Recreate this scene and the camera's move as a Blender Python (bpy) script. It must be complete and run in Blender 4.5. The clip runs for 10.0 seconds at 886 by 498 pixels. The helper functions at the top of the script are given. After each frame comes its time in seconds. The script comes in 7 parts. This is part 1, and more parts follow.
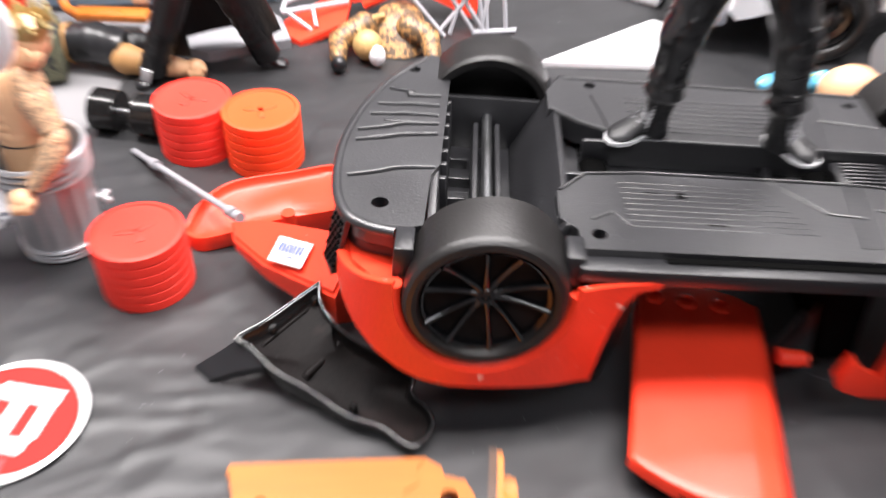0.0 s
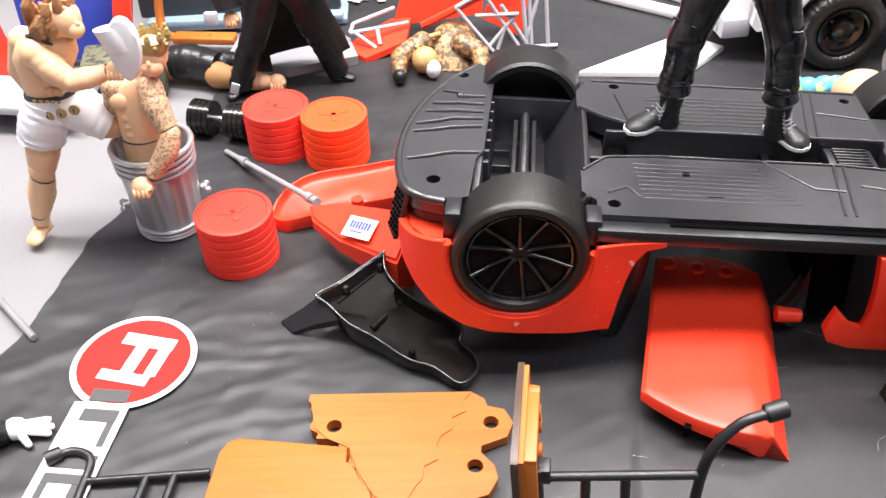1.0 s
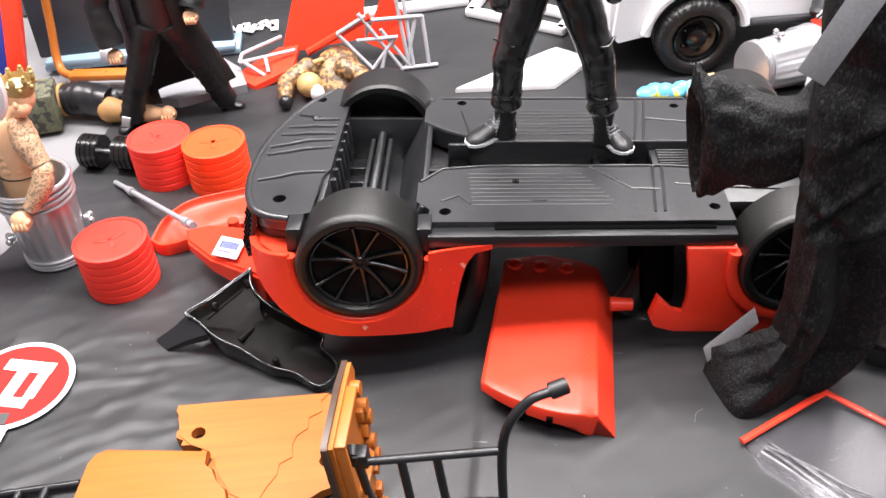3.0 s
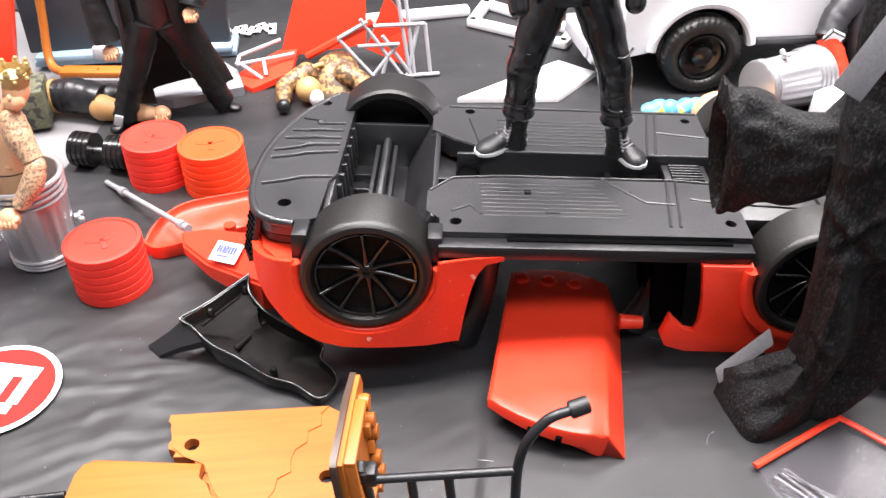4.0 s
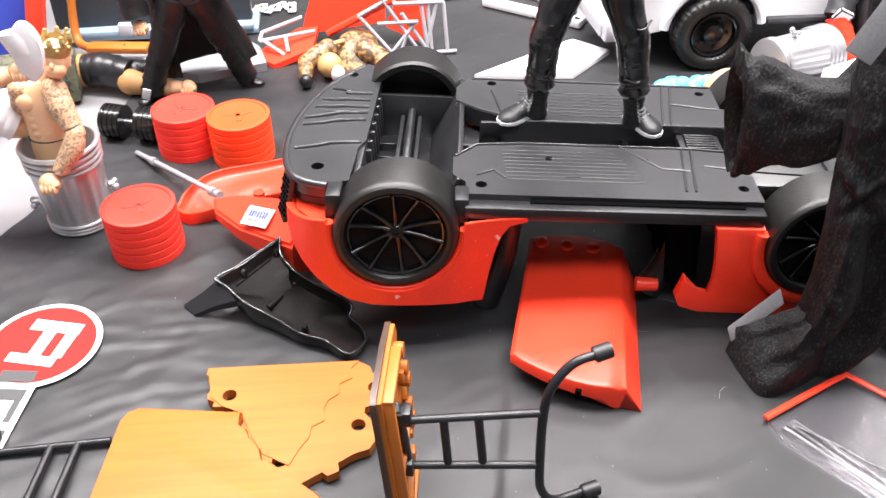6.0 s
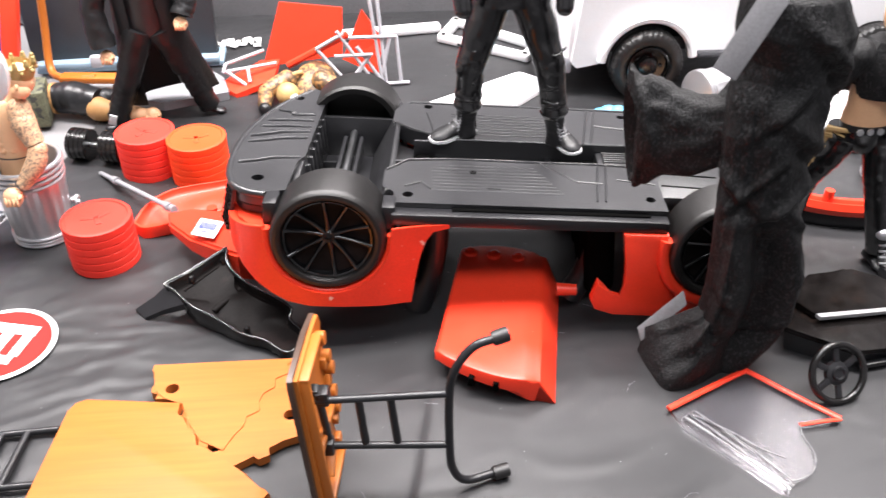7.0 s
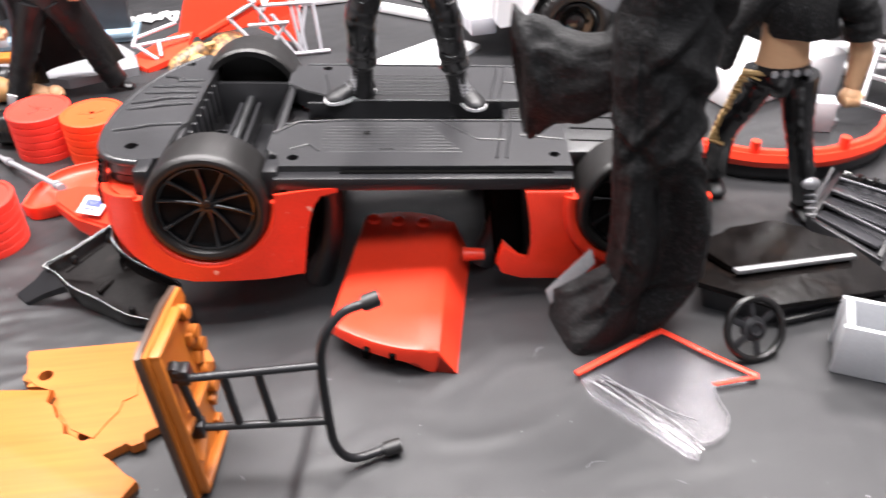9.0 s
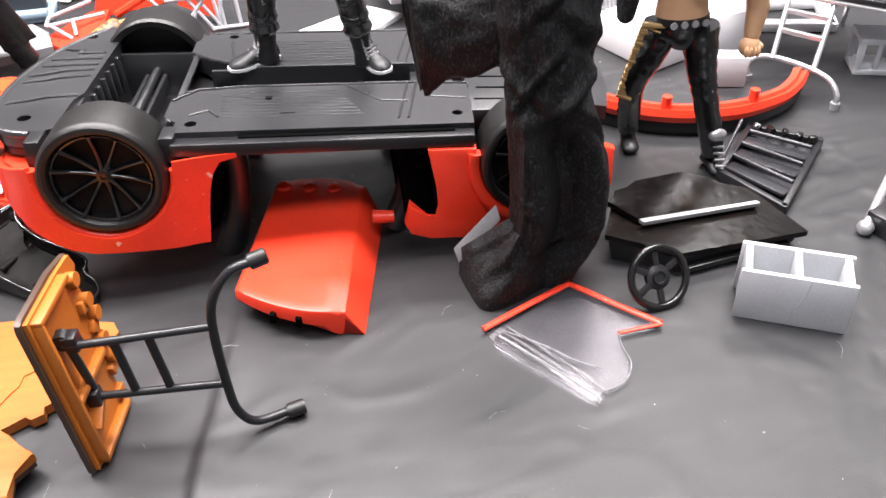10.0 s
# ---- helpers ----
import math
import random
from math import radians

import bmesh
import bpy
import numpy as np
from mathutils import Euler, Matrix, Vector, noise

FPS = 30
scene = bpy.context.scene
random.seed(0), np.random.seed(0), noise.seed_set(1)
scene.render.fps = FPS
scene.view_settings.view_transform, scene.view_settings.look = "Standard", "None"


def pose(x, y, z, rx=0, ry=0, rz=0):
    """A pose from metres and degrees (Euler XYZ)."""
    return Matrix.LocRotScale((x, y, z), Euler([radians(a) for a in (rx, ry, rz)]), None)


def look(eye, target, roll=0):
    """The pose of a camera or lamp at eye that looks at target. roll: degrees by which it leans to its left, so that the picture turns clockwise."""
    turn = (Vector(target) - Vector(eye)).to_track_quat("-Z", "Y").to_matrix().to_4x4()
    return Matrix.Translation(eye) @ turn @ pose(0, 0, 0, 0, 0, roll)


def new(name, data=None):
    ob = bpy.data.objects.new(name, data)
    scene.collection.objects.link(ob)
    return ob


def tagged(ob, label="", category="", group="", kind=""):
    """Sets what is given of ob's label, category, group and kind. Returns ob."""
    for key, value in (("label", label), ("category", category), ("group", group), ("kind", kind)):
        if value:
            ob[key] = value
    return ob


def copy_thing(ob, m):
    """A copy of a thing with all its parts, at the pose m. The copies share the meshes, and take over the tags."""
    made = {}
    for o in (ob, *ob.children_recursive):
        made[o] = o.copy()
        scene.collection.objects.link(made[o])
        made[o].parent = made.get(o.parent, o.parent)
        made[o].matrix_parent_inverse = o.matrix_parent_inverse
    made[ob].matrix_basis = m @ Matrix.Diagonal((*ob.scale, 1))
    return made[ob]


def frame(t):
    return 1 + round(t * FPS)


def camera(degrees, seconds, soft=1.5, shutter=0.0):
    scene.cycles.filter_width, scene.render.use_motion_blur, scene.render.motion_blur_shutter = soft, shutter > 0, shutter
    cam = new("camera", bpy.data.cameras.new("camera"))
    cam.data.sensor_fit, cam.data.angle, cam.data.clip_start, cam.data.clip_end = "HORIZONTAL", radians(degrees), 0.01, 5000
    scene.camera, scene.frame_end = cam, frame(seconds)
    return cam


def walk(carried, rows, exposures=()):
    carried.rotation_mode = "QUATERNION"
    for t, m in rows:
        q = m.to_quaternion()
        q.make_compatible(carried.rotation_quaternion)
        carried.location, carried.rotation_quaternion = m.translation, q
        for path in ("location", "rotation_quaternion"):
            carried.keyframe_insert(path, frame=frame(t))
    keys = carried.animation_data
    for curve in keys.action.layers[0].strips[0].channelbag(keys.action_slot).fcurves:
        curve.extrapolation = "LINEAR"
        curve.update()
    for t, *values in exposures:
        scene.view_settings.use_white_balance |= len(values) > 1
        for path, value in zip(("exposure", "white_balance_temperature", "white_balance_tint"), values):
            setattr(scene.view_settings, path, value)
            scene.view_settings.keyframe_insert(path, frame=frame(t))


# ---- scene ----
cam = camera(54.8, 10.0, shutter=0.5)
PATH = [
    (0, (-0.072, -0.207, 0.262), (0.072, 1.274, -1.074), 2.0),
    (0.2, (-0.074, -0.275, 0.299), (0.052, 1.247, -0.993), 1.5),
    (0.5, (-0.072, -0.286, 0.296), (-0.024, 1.249, -0.985), -0.1),
    (1, (-0.07, -0.27, 0.287), (-0.064, 1.257, -1.006), -1.6),
    (1.5, (-0.07, -0.263, 0.282), (-0.054, 1.251, -1.025), -1.4),
    (2, (-0.08, -0.268, 0.288), (-0.012, 1.219, -1.047), -0.5),
    (2.5, (-0.051, -0.291, 0.297), (0.017, 1.207, -1.027), -0.9),
    (2.7, (-0.016, -0.299, 0.304), (0.058, 1.223, -0.992), -3.5),
    (4, (-0.03, -0.288, 0.294), (0.105, 1.273, -0.949), -0.3),
    (4.5, (-0.04, -0.294, 0.295), (0.127, 1.258, -0.955), 0.4),
    (5, (-0.038, -0.297, 0.297), (0.126, 1.241, -0.971), 0.3),
    (6.3, (-0.043, -0.322, 0.295), (0.073, 1.231, -0.959), 0.1),
    (6.5, (-0.038, -0.335, 0.3), (0.081, 1.246, -0.919), 0.5),
    (7, (-0.016, -0.348, 0.301), (0.14, 1.258, -0.88), 0.4),
    (7.5, (-0.004, -0.338, 0.28), (0.165, 1.228, -0.952), 0.5),
    (8, (-0.004, -0.33, 0.279), (0.151, 1.257, -0.929), 0.1),
    (8.5, (0.001, -0.325, 0.278), (0.149, 1.251, -0.943), -1.2),
    (9, (0.029, -0.338, 0.277), (0.213, 1.246, -0.931), -1.3),
    (9.5, (0.056, -0.352, 0.272), (0.302, 1.216, -0.945), -2.6),
    (10, (0.056, -0.349, 0.267), (0.31, 1.202, -0.97), -2.0),
]
walk(cam, [(t, look(eye, target, roll)) for t, eye, target, roll in PATH], exposures=[(0, -0.06, 6500, 15), (0.5, -0.03, 6500, 15), (1.0, -0.18, 6500, 15), (2.0, -0.32, 6500, 15), (2.7, -0.22, 6500, 15), (4.0, 0.04, 6500, 15), (7.0, 0.10, 6500, 15), (10.0, 0.13, 6500, 15)])

# ---- room light ----
world = bpy.data.worlds.new("world")
scene.world = world
world.use_nodes = True
world.node_tree.nodes["Background"].inputs[0].default_value = (0.9, 0.95, 1.0, 1)
world.node_tree.nodes["Background"].inputs[1].default_value = 0.08


def panel_lamp(name, x, y, z, sx, sy, watts, colour=(1.0, 0.98, 0.95)):
    data = bpy.data.lights.new(name, "AREA")
    data.shape, data.size, data.size_y, data.energy, data.color = "RECTANGLE", sx, sy, watts, colour
    ob = new(name, data)
    ob.matrix_world = pose(x, y, z)
    return ob


# main lamp, placed by the car's shadow edge
panel_lamp("unseen_overhead_lamp", 0.22, 0.06, 1.13, 1.0, 0.24, 42)
# three added fill lamps: sheen from behind, left cloth, near faces
panel_lamp("unseen_overhead_lamp", 0.45, 0.72, 1.13, 1.0, 0.30, 23)
panel_lamp("unseen_overhead_lamp", -0.55, 0.30, 1.13, 0.6, 0.20, 26)
panel_lamp("unseen_overhead_lamp", 0.05, -0.55, 1.13, 0.8, 0.25, 9.5, (0.95, 0.98, 1.0))
scene.view_settings.exposure = 0.0


# ---- materials ----
def material(name, colour, rough=0.5, metal=0.0, var=0.12, grain=900.0, stain=45.0, bump=0.0, bump_scale=1500.0,
             spec=0.5, coat=0.0, sheen=0.0, stretch=(1, 1, 1), wear_flecks=None):
    """A plain surface with grain, larger stains, uneven gloss and fine relief."""
    m = bpy.data.materials.new(name)
    m.use_nodes = True
    nt = m.node_tree
    b = nt.nodes["Principled BSDF"]
    tc = nt.nodes.new("ShaderNodeTexCoord")
    mp = nt.nodes.new("ShaderNodeMapping")
    mp.inputs["Scale"].default_value = stretch
    nt.links.new(tc.outputs["Object"], mp.inputs["Vector"])

    def cloud(scale, detail=3.0):
        n = nt.nodes.new("ShaderNodeTexNoise")
        n.inputs["Scale"].default_value, n.inputs["Detail"].default_value = scale, detail
        nt.links.new(mp.outputs["Vector"], n.inputs["Vector"])
        return n.outputs["Fac"]

    fine, broad = cloud(grain), cloud(stain, 4.0)
    add = nt.nodes.new("ShaderNodeMath")
    add.operation = "ADD"
    nt.links.new(fine, add.inputs[0])
    nt.links.new(broad, add.inputs[1])
    ramp = nt.nodes.new("ShaderNodeMapRange")
    ramp.inputs["From Min"].default_value, ramp.inputs["From Max"].default_value = 0.6, 1.4
    nt.links.new(add.outputs[0], ramp.inputs["Value"])
    mix = nt.nodes.new("ShaderNodeMix")
    mix.data_type = "RGBA"
    mix.inputs["A"].default_value = (*[c * (1 - var) for c in colour], 1)
    mix.inputs["B"].default_value = (*[min(1, c * (1 + var)) for c in colour], 1)
    nt.links.new(ramp.outputs["Result"], mix.inputs["Factor"])
    out = mix.outputs["Result"]
    if wear_flecks:
        spots = cloud(wear_flecks[1], 5.0)
        step = nt.nodes.new("ShaderNodeMapRange")
        step.inputs["From Min"].default_value, step.inputs["From Max"].default_value = wear_flecks[2], wear_flecks[2] + 0.05
        nt.links.new(spots, step.inputs["Value"])
        mix2 = nt.nodes.new("ShaderNodeMix")
        mix2.data_type = "RGBA"
        mix2.inputs["B"].default_value = (*wear_flecks[0], 1)
        nt.links.new(step.outputs["Result"], mix2.inputs["Factor"])
        nt.links.new(out, mix2.inputs["A"])
        out = mix2.outputs["Result"]
    nt.links.new(out, b.inputs["Base Color"])
    rr = nt.nodes.new("ShaderNodeMapRange")
    rr.inputs["To Min"].default_value, rr.inputs["To Max"].default_value = max(0.02, rough - 0.07), min(1, rough + 0.07)
    nt.links.new(broad, rr.inputs["Value"])
    nt.links.new(rr.outputs["Result"], b.inputs["Roughness"])
    b.inputs["Metallic"].default_value = metal
    b.inputs["Specular IOR Level"].default_value = spec
    b.inputs["Coat Weight"].default_value = coat
    b.inputs["Coat Roughness"].default_value = 0.12
    b.inputs["Sheen Weight"].default_value = sheen
    if bump:
        bp = nt.nodes.new("ShaderNodeBump")
        bp.inputs["Strength"].default_value, bp.inputs["Distance"].default_value = bump, 0.0006
        nt.links.new(cloud(bump_scale, 4.0), bp.inputs["Height"])
        nt.links.new(bp.outputs["Normal"], b.inputs["Normal"])
    return m


def clear(name, tint=(0.95, 0.93, 0.95), rough=0.12, ior=1.22):
    m = bpy.data.materials.new(name)
    m.use_nodes = True
    b = m.node_tree.nodes["Principled BSDF"]
    b.inputs["Base Color"].default_value = (*tint, 1)
    b.inputs["Transmission Weight"].default_value = 1.0
    b.inputs["Roughness"].default_value = rough
    b.inputs["IOR"].default_value = ior
    return m


CLOTH = material("black_cloth", (0.0165, 0.0166, 0.0182), 0.47, var=0.22, grain=2500, stain=30, bump=0.16, bump_scale=2200, spec=0.51, sheen=0.05,
                 wear_flecks=((0.5, 0.5, 0.5), 420, 0.745))
GREY_SHEET = material("pale_grey_sheet", (0.20, 0.195, 0.20), 0.55, var=0.06, stain=18, bump=0.1)
RED = material("red_plastic", (0.86, 0.047, 0.018), 0.36, spec=0.4, var=0.07, stain=60, bump=0.05, bump_scale=400, wear_flecks=((0.85, 0.45, 0.38), 260, 0.74))
RED_SCUFF = material("scuffed_red_plastic", (0.86, 0.047, 0.018), 0.34, spec=0.45, var=0.1, stain=60, bump=0.12, bump_scale=300, wear_flecks=((0.88, 0.42, 0.34), 190, 0.665))
RED_STACK = material("red_stack_plastic", (0.86, 0.040, 0.024), 0.55, spec=0.3, var=0.06, bump=0.08, bump_scale=700)
ORANGE = material("orange_red_plastic", (0.95, 0.072, 0.016), 0.55, spec=0.25, var=0.06, bump=0.08, bump_scale=700)
BLACK = material("black_plastic", (0.011, 0.011, 0.0125), 0.34, var=0.2, bump=0.12, bump_scale=1800, wear_flecks=((0.05, 0.05, 0.055), 300, 0.74))
GLOSS = material("glossy_black_plastic", (0.006, 0.0055, 0.0055), 0.24, var=0.3, bump=0.08, bump_scale=260, coat=0.15)
RUBBER = material("black_rubber", (0.009, 0.0085, 0.0085), 0.42, var=0.2, bump=0.12, bump_scale=1200)
TREAD = material("dusty_rubber", (0.0075, 0.0068, 0.0066), 0.42, var=0.3, bump=0.25, bump_scale=900)
STEEL = material("steel_rod", (0.42, 0.43, 0.44), 0.3, 1.0, var=0.2)
SILVER = material("silver_plastic", (0.55, 0.55, 0.57), 0.32, 0.75, var=0.1, bump=0.1, bump_scale=500)
GREYP = material("grey_plastic", (0.42, 0.42, 0.45), 0.45, var=0.08, bump=0.06)
GREYBAR = material("grey_bar_plastic", (0.23, 0.23, 0.245), 0.45, var=0.12, bump=0.06)
CONCRETE = material("grey_block_plastic", (0.50, 0.51, 0.53), 0.7, var=0.1, bump=0.35, bump_scale=900)
WOOD = material("orange_wood_plastic", (0.40, 0.115, 0.020), 0.52, spec=0.3, var=0.16, grain=500, stain=160, bump=0.06, stretch=(0.06, 1, 1))
WOOD_SIDE = material("amber_plastic", (0.40, 0.115, 0.013), 0.45, var=0.08)
BROWN = material("dark_brown_edge", (0.055, 0.03, 0.02), 0.4, var=0.25)
WHITE = material("white_plastic", (0.72, 0.72, 0.735), 0.42, var=0.04)
WHITE_PRINT = material("white_print", (0.66, 0.66, 0.66), 0.7, var=0.05, bump=0.2, bump_scale=2200)
RED_PRINT = material("red_print", (0.50, 0.028, 0.024), 0.85, spec=0.05, var=0.08, bump=0.2, bump_scale=2200)
GREY_PRINT = material("dark_grey_print", (0.045, 0.044, 0.046), 0.6, var=0.15)
BLUE_PRINT = material("blue_print", (0.06, 0.08, 0.35), 0.6)
SKIN = material("tan_doll_plastic", (0.62, 0.36, 0.20), 0.5, var=0.06, stain=80)
SKIN_PALE = material("pale_doll_plastic", (0.72, 0.45, 0.26), 0.48, var=0.05, stain=80)
INK = material("printed_doll_arm", (0.62, 0.39, 0.23), 0.5, var=0.2, wear_flecks=((0.26, 0.18, 0.125), 820, 0.51))
GOLD_BODY = material("gold_patterned_doll", (0.36, 0.19, 0.07), 0.45, var=0.4, wear_flecks=((0.09, 0.055, 0.03), 330, 0.47))
BLOND = material("blond_hair_plastic", (0.44, 0.28, 0.11), 0.5, var=0.4, grain=1500, bump=0.6, bump_scale=700)
HAIR = material("brown_hair_plastic", (0.34, 0.16, 0.07), 0.5, var=0.3, grain=1500, bump=0.5, bump_scale=600)
LEATHER = material("black_leather_look", (0.006, 0.006, 0.0065), 0.21, var=0.4, bump=0.55, bump_scale=170, spec=0.85)
BOOT = material("black_boot_plastic", (0.012, 0.012, 0.013), 0.42, var=0.3, bump=0.5, bump_scale=420, spec=0.5)
SATIN = material("black_satin", (0.009, 0.009, 0.0098), 0.45, var=0.3, bump=0.4, bump_scale=500, spec=0.3)
HUBCAP = material("wheel_plastic", (0.004, 0.004, 0.0045), 0.13, var=0.3, bump=0.4, bump_scale=260, spec=0.8)
# paler speckles put the weave's tiny highlights into the robe's colour
FABRIC = material("black_fabric", (0.0050, 0.0050, 0.0054), 0.60, var=0.9, grain=1300, stain=150, bump=1.0, bump_scale=1200, spec=0.27, stretch=(1, 1, 0.5), wear_flecks=((0.022, 0.022, 0.023), 1000, 0.55))
SMOKE = material("smoky_brown_plastic", (0.0075, 0.006, 0.0058), 0.5, var=0.6, stain=70, bump=0.25, bump_scale=160, spec=0.07, wear_flecks=((0.013, 0.009, 0.0085), 60, 0.56))
SHINE = material("polished_black_plastic", (0.012, 0.012, 0.013), 0.13, var=0.3, stain=400, bump=0.2, bump_scale=600, spec=0.7, coat=0.6)
RIDGE = material("frosted_ridge", (0.17, 0.168, 0.175), 0.28, var=0.4, stain=220, bump=0.3, bump_scale=600)
LINING = material("grey_lining", (0.20, 0.20, 0.21), 0.5, var=0.2, bump=0.15, bump_scale=2500)
CARBON = material("carbon_film", (0.0045, 0.0036, 0.0034), 0.20, spec=0.3, wear_flecks=((0.0085, 0.0055, 0.0045), 70, 0.58), var=0.8, grain=500, stain=110, bump=0.25, bump_scale=200)
DARK_METAL = material("dark_metal_plastic", (0.05, 0.05, 0.055), 0.28, 0.5, var=0.2)
TAN = material("tan_shorts_plastic", (0.42, 0.22, 0.08), 0.6, var=0.1)
# near-black without gloss; on the cabin blocks this colour stands for shade
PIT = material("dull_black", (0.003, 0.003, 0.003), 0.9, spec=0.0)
UNDER = material("underbody_plastic", (0.0135, 0.0135, 0.0152), 0.34, var=0.3, stain=35, bump=0.25, bump_scale=900, spec=0.9, wear_flecks=((0.06, 0.06, 0.065), 300, 0.74))
FROST = material("frosted_plastic", (0.75, 0.72, 0.76), 0.35, var=0.1)
GOLD = material("gold_paint", (0.34, 0.255, 0.095), 0.5, 0.12, var=0.2, bump=0.2)
BLUE = material("blue_plastic", (0.03, 0.06, 0.42), 0.4)
CAMO = material("camo_fabric", (0.10, 0.10, 0.06), 0.8, var=0.5, stain=160, wear_flecks=((0.03, 0.03, 0.025), 170, 0.52))
CYAN = material("blue_green_paint", (0.10, 0.42, 0.62), 0.5, var=0.2, wear_flecks=((0.6, 0.65, 0.1), 120, 0.56))
SLATE = material("blue_grey_plastic", (0.24, 0.34, 0.42), 0.45, var=0.1)
DARK = material("charcoal_panel", (0.03, 0.03, 0.034), 0.45, var=0.2)
BACK = material("grey_backdrop", (0.20, 0.20, 0.21), 0.7, var=0.2, stain=12)
PLASTER = material("wall_paint", (0.20, 0.20, 0.21), 0.8, var=0.05, grain=60, stain=3)
CARPET = material("grey_carpet", (0.16, 0.16, 0.17), 0.95, var=0.2, grain=300, stain=6)
PANE = clear("clear_plastic", (0.80, 0.78, 0.81), rough=0.22)
CLEAR_EDGE = clear("clear_ridged_plastic", (0.95, 0.94, 0.96), rough=0.10, ior=1.46)


# ---- mesh tools ----
def part(name, bm, mat, parent=None, label="", smooth=None):
    """One mesh object, in world coordinates, under a thing or a part."""
    mats = mat if isinstance(mat, (list, tuple)) else [mat]
    bmesh.ops.recalc_face_normals(bm, faces=bm.faces[:])
    me = bpy.data.meshes.new(name)
    bm.to_mesh(me)
    bm.free()
    for m in mats:
        me.materials.append(m)
    me.shade_smooth()
    me.set_sharp_from_angle(angle=radians(38 if smooth is None else smooth))
    ob = new(name, me)
    if parent is not None:
        ob.parent = parent
        ob.matrix_parent_inverse = parent.matrix_basis.inverted() if parent.parent is None else Matrix()
    if label:
        tagged(ob, label)
    return ob


def thing(name, label, category, at=(0, 0, 0), group=""):
    ob = new(name)
    ob.empty_display_size = 0.01
    ob.matrix_basis = pose(*at)
    return tagged(ob, label, category, group)


def lone(name, bm, mat, label, category, group="", kind="", smooth=None):
    return tagged(part(name, bm, mat, None, "", smooth), label, category, group, kind)


def faces_of(verts):
    return {f for v in verts for f in v.link_faces}


def box(bm, c, s, m=None, bev=0.0006, mi=0, seg=2):
    """A bevelled box: centre, size, and a turn m about the centre."""
    r = bmesh.ops.create_cube(bm, size=1.0, matrix=Matrix.Translation(c) @ (m or Matrix()) @ Matrix.Diagonal((*s, 1)))
    vs = r["verts"]
    for f in faces_of(vs):
        f.material_index = mi
    if bev > 0:
        es = list({e for v in vs for e in v.link_edges})
        bmesh.ops.bevel(bm, geom=es, offset=min(bev, min(s) * 0.45), segments=seg, affect="EDGES", profile=0.5)
    return bm


def rod(bm, a, b, r0, r1=None, seg=14, mi=0, caps=True):
    a, b = Vector(a), Vector(b)
    d = b - a
    q = d.to_track_quat("Z", "Y").to_matrix().to_4x4()
    r = bmesh.ops.create_cone(bm, cap_ends=caps, segments=seg, radius1=r0, radius2=r0 if r1 is None else r1, depth=d.length,
                              matrix=Matrix.Translation((a + b) / 2) @ q)
    for f in faces_of(r["verts"]):
        f.material_index = mi
    return bm


def ball(bm, c, r, mi=0, m=None, seg=14):
    r = (r, r, r) if isinstance(r, (int, float)) else r
    o = bmesh.ops.create_uvsphere(bm, u_segments=seg, v_segments=seg // 2 + 2, radius=1.0,
                                  matrix=Matrix.Translation(c) @ (m or Matrix()) @ Matrix.Diagonal((*r, 1)))
    for f in faces_of(o["verts"]):
        f.material_index = mi
    return bm


def limb(bm, a, b, r0, r1, mi=0, seg=14):
    """A tapered limb with round ends."""
    rod(bm, a, b, r0, r1, seg, mi, caps=False)
    ball(bm, a, r0, mi, seg=seg)
    ball(bm, b, r1, mi, seg=seg)
    return bm


def curve_points(pts, n=6):
    """Catmull-Rom through the points."""
    p = [Vector(v) for v in pts]
    p = [2 * p[0] - p[1], *p, 2 * p[-1] - p[-2]]
    out = []
    for i in range(1, len(p) - 2):
        for k in range(n):
            t = k / n
            a, b, c, d = p[i - 1], p[i], p[i + 1], p[i + 2]
            out.append(0.5 * (2 * b + (c - a) * t + (2 * a - 5 * b + 4 * c - d) * t * t + (3 * b - a - 3 * c + d) * t ** 3))
    out.append(p[-2])
    return out


def tube(bm, pts, r, seg=10, mi=0, n=6):
    """A round tube along a smooth line; r may be a list, one a point."""
    c = curve_points(pts, n) if n > 1 else [Vector(v) for v in pts]
    rings = []
    up = Vector((0.13, 0.21, 0.97))
    for i, v in enumerate(c):
        d = (c[min(i + 1, len(c) - 1)] - c[max(i - 1, 0)]).normalized()
        x = d.cross(up).normalized()
        y = d.cross(x).normalized()
        rr = r if isinstance(r, (int, float)) else float(np.interp(i / (len(c) - 1) * (len(r) - 1), range(len(r)), r))
        rings.append([bm.verts.new(v + rr * (math.cos(k / seg * math.tau) * x + math.sin(k / seg * math.tau) * y)) for k in range(seg)])
    skin(bm, rings, True, mi)
    return bm


def skin(bm, rings, caps=True, mi=0, closed=True):
    """Faces between rings of vertices."""
    n = len(rings[0])
    for a, b in zip(rings, rings[1:]):
        for k in range(n if closed else n - 1):
            bm.faces.new((a[k], a[(k + 1) % n], b[(k + 1) % n], b[k])).material_index = mi
    if caps:
        bm.faces.new(rings[0][::-1]).material_index = mi
        bm.faces.new(rings[-1]).material_index = mi


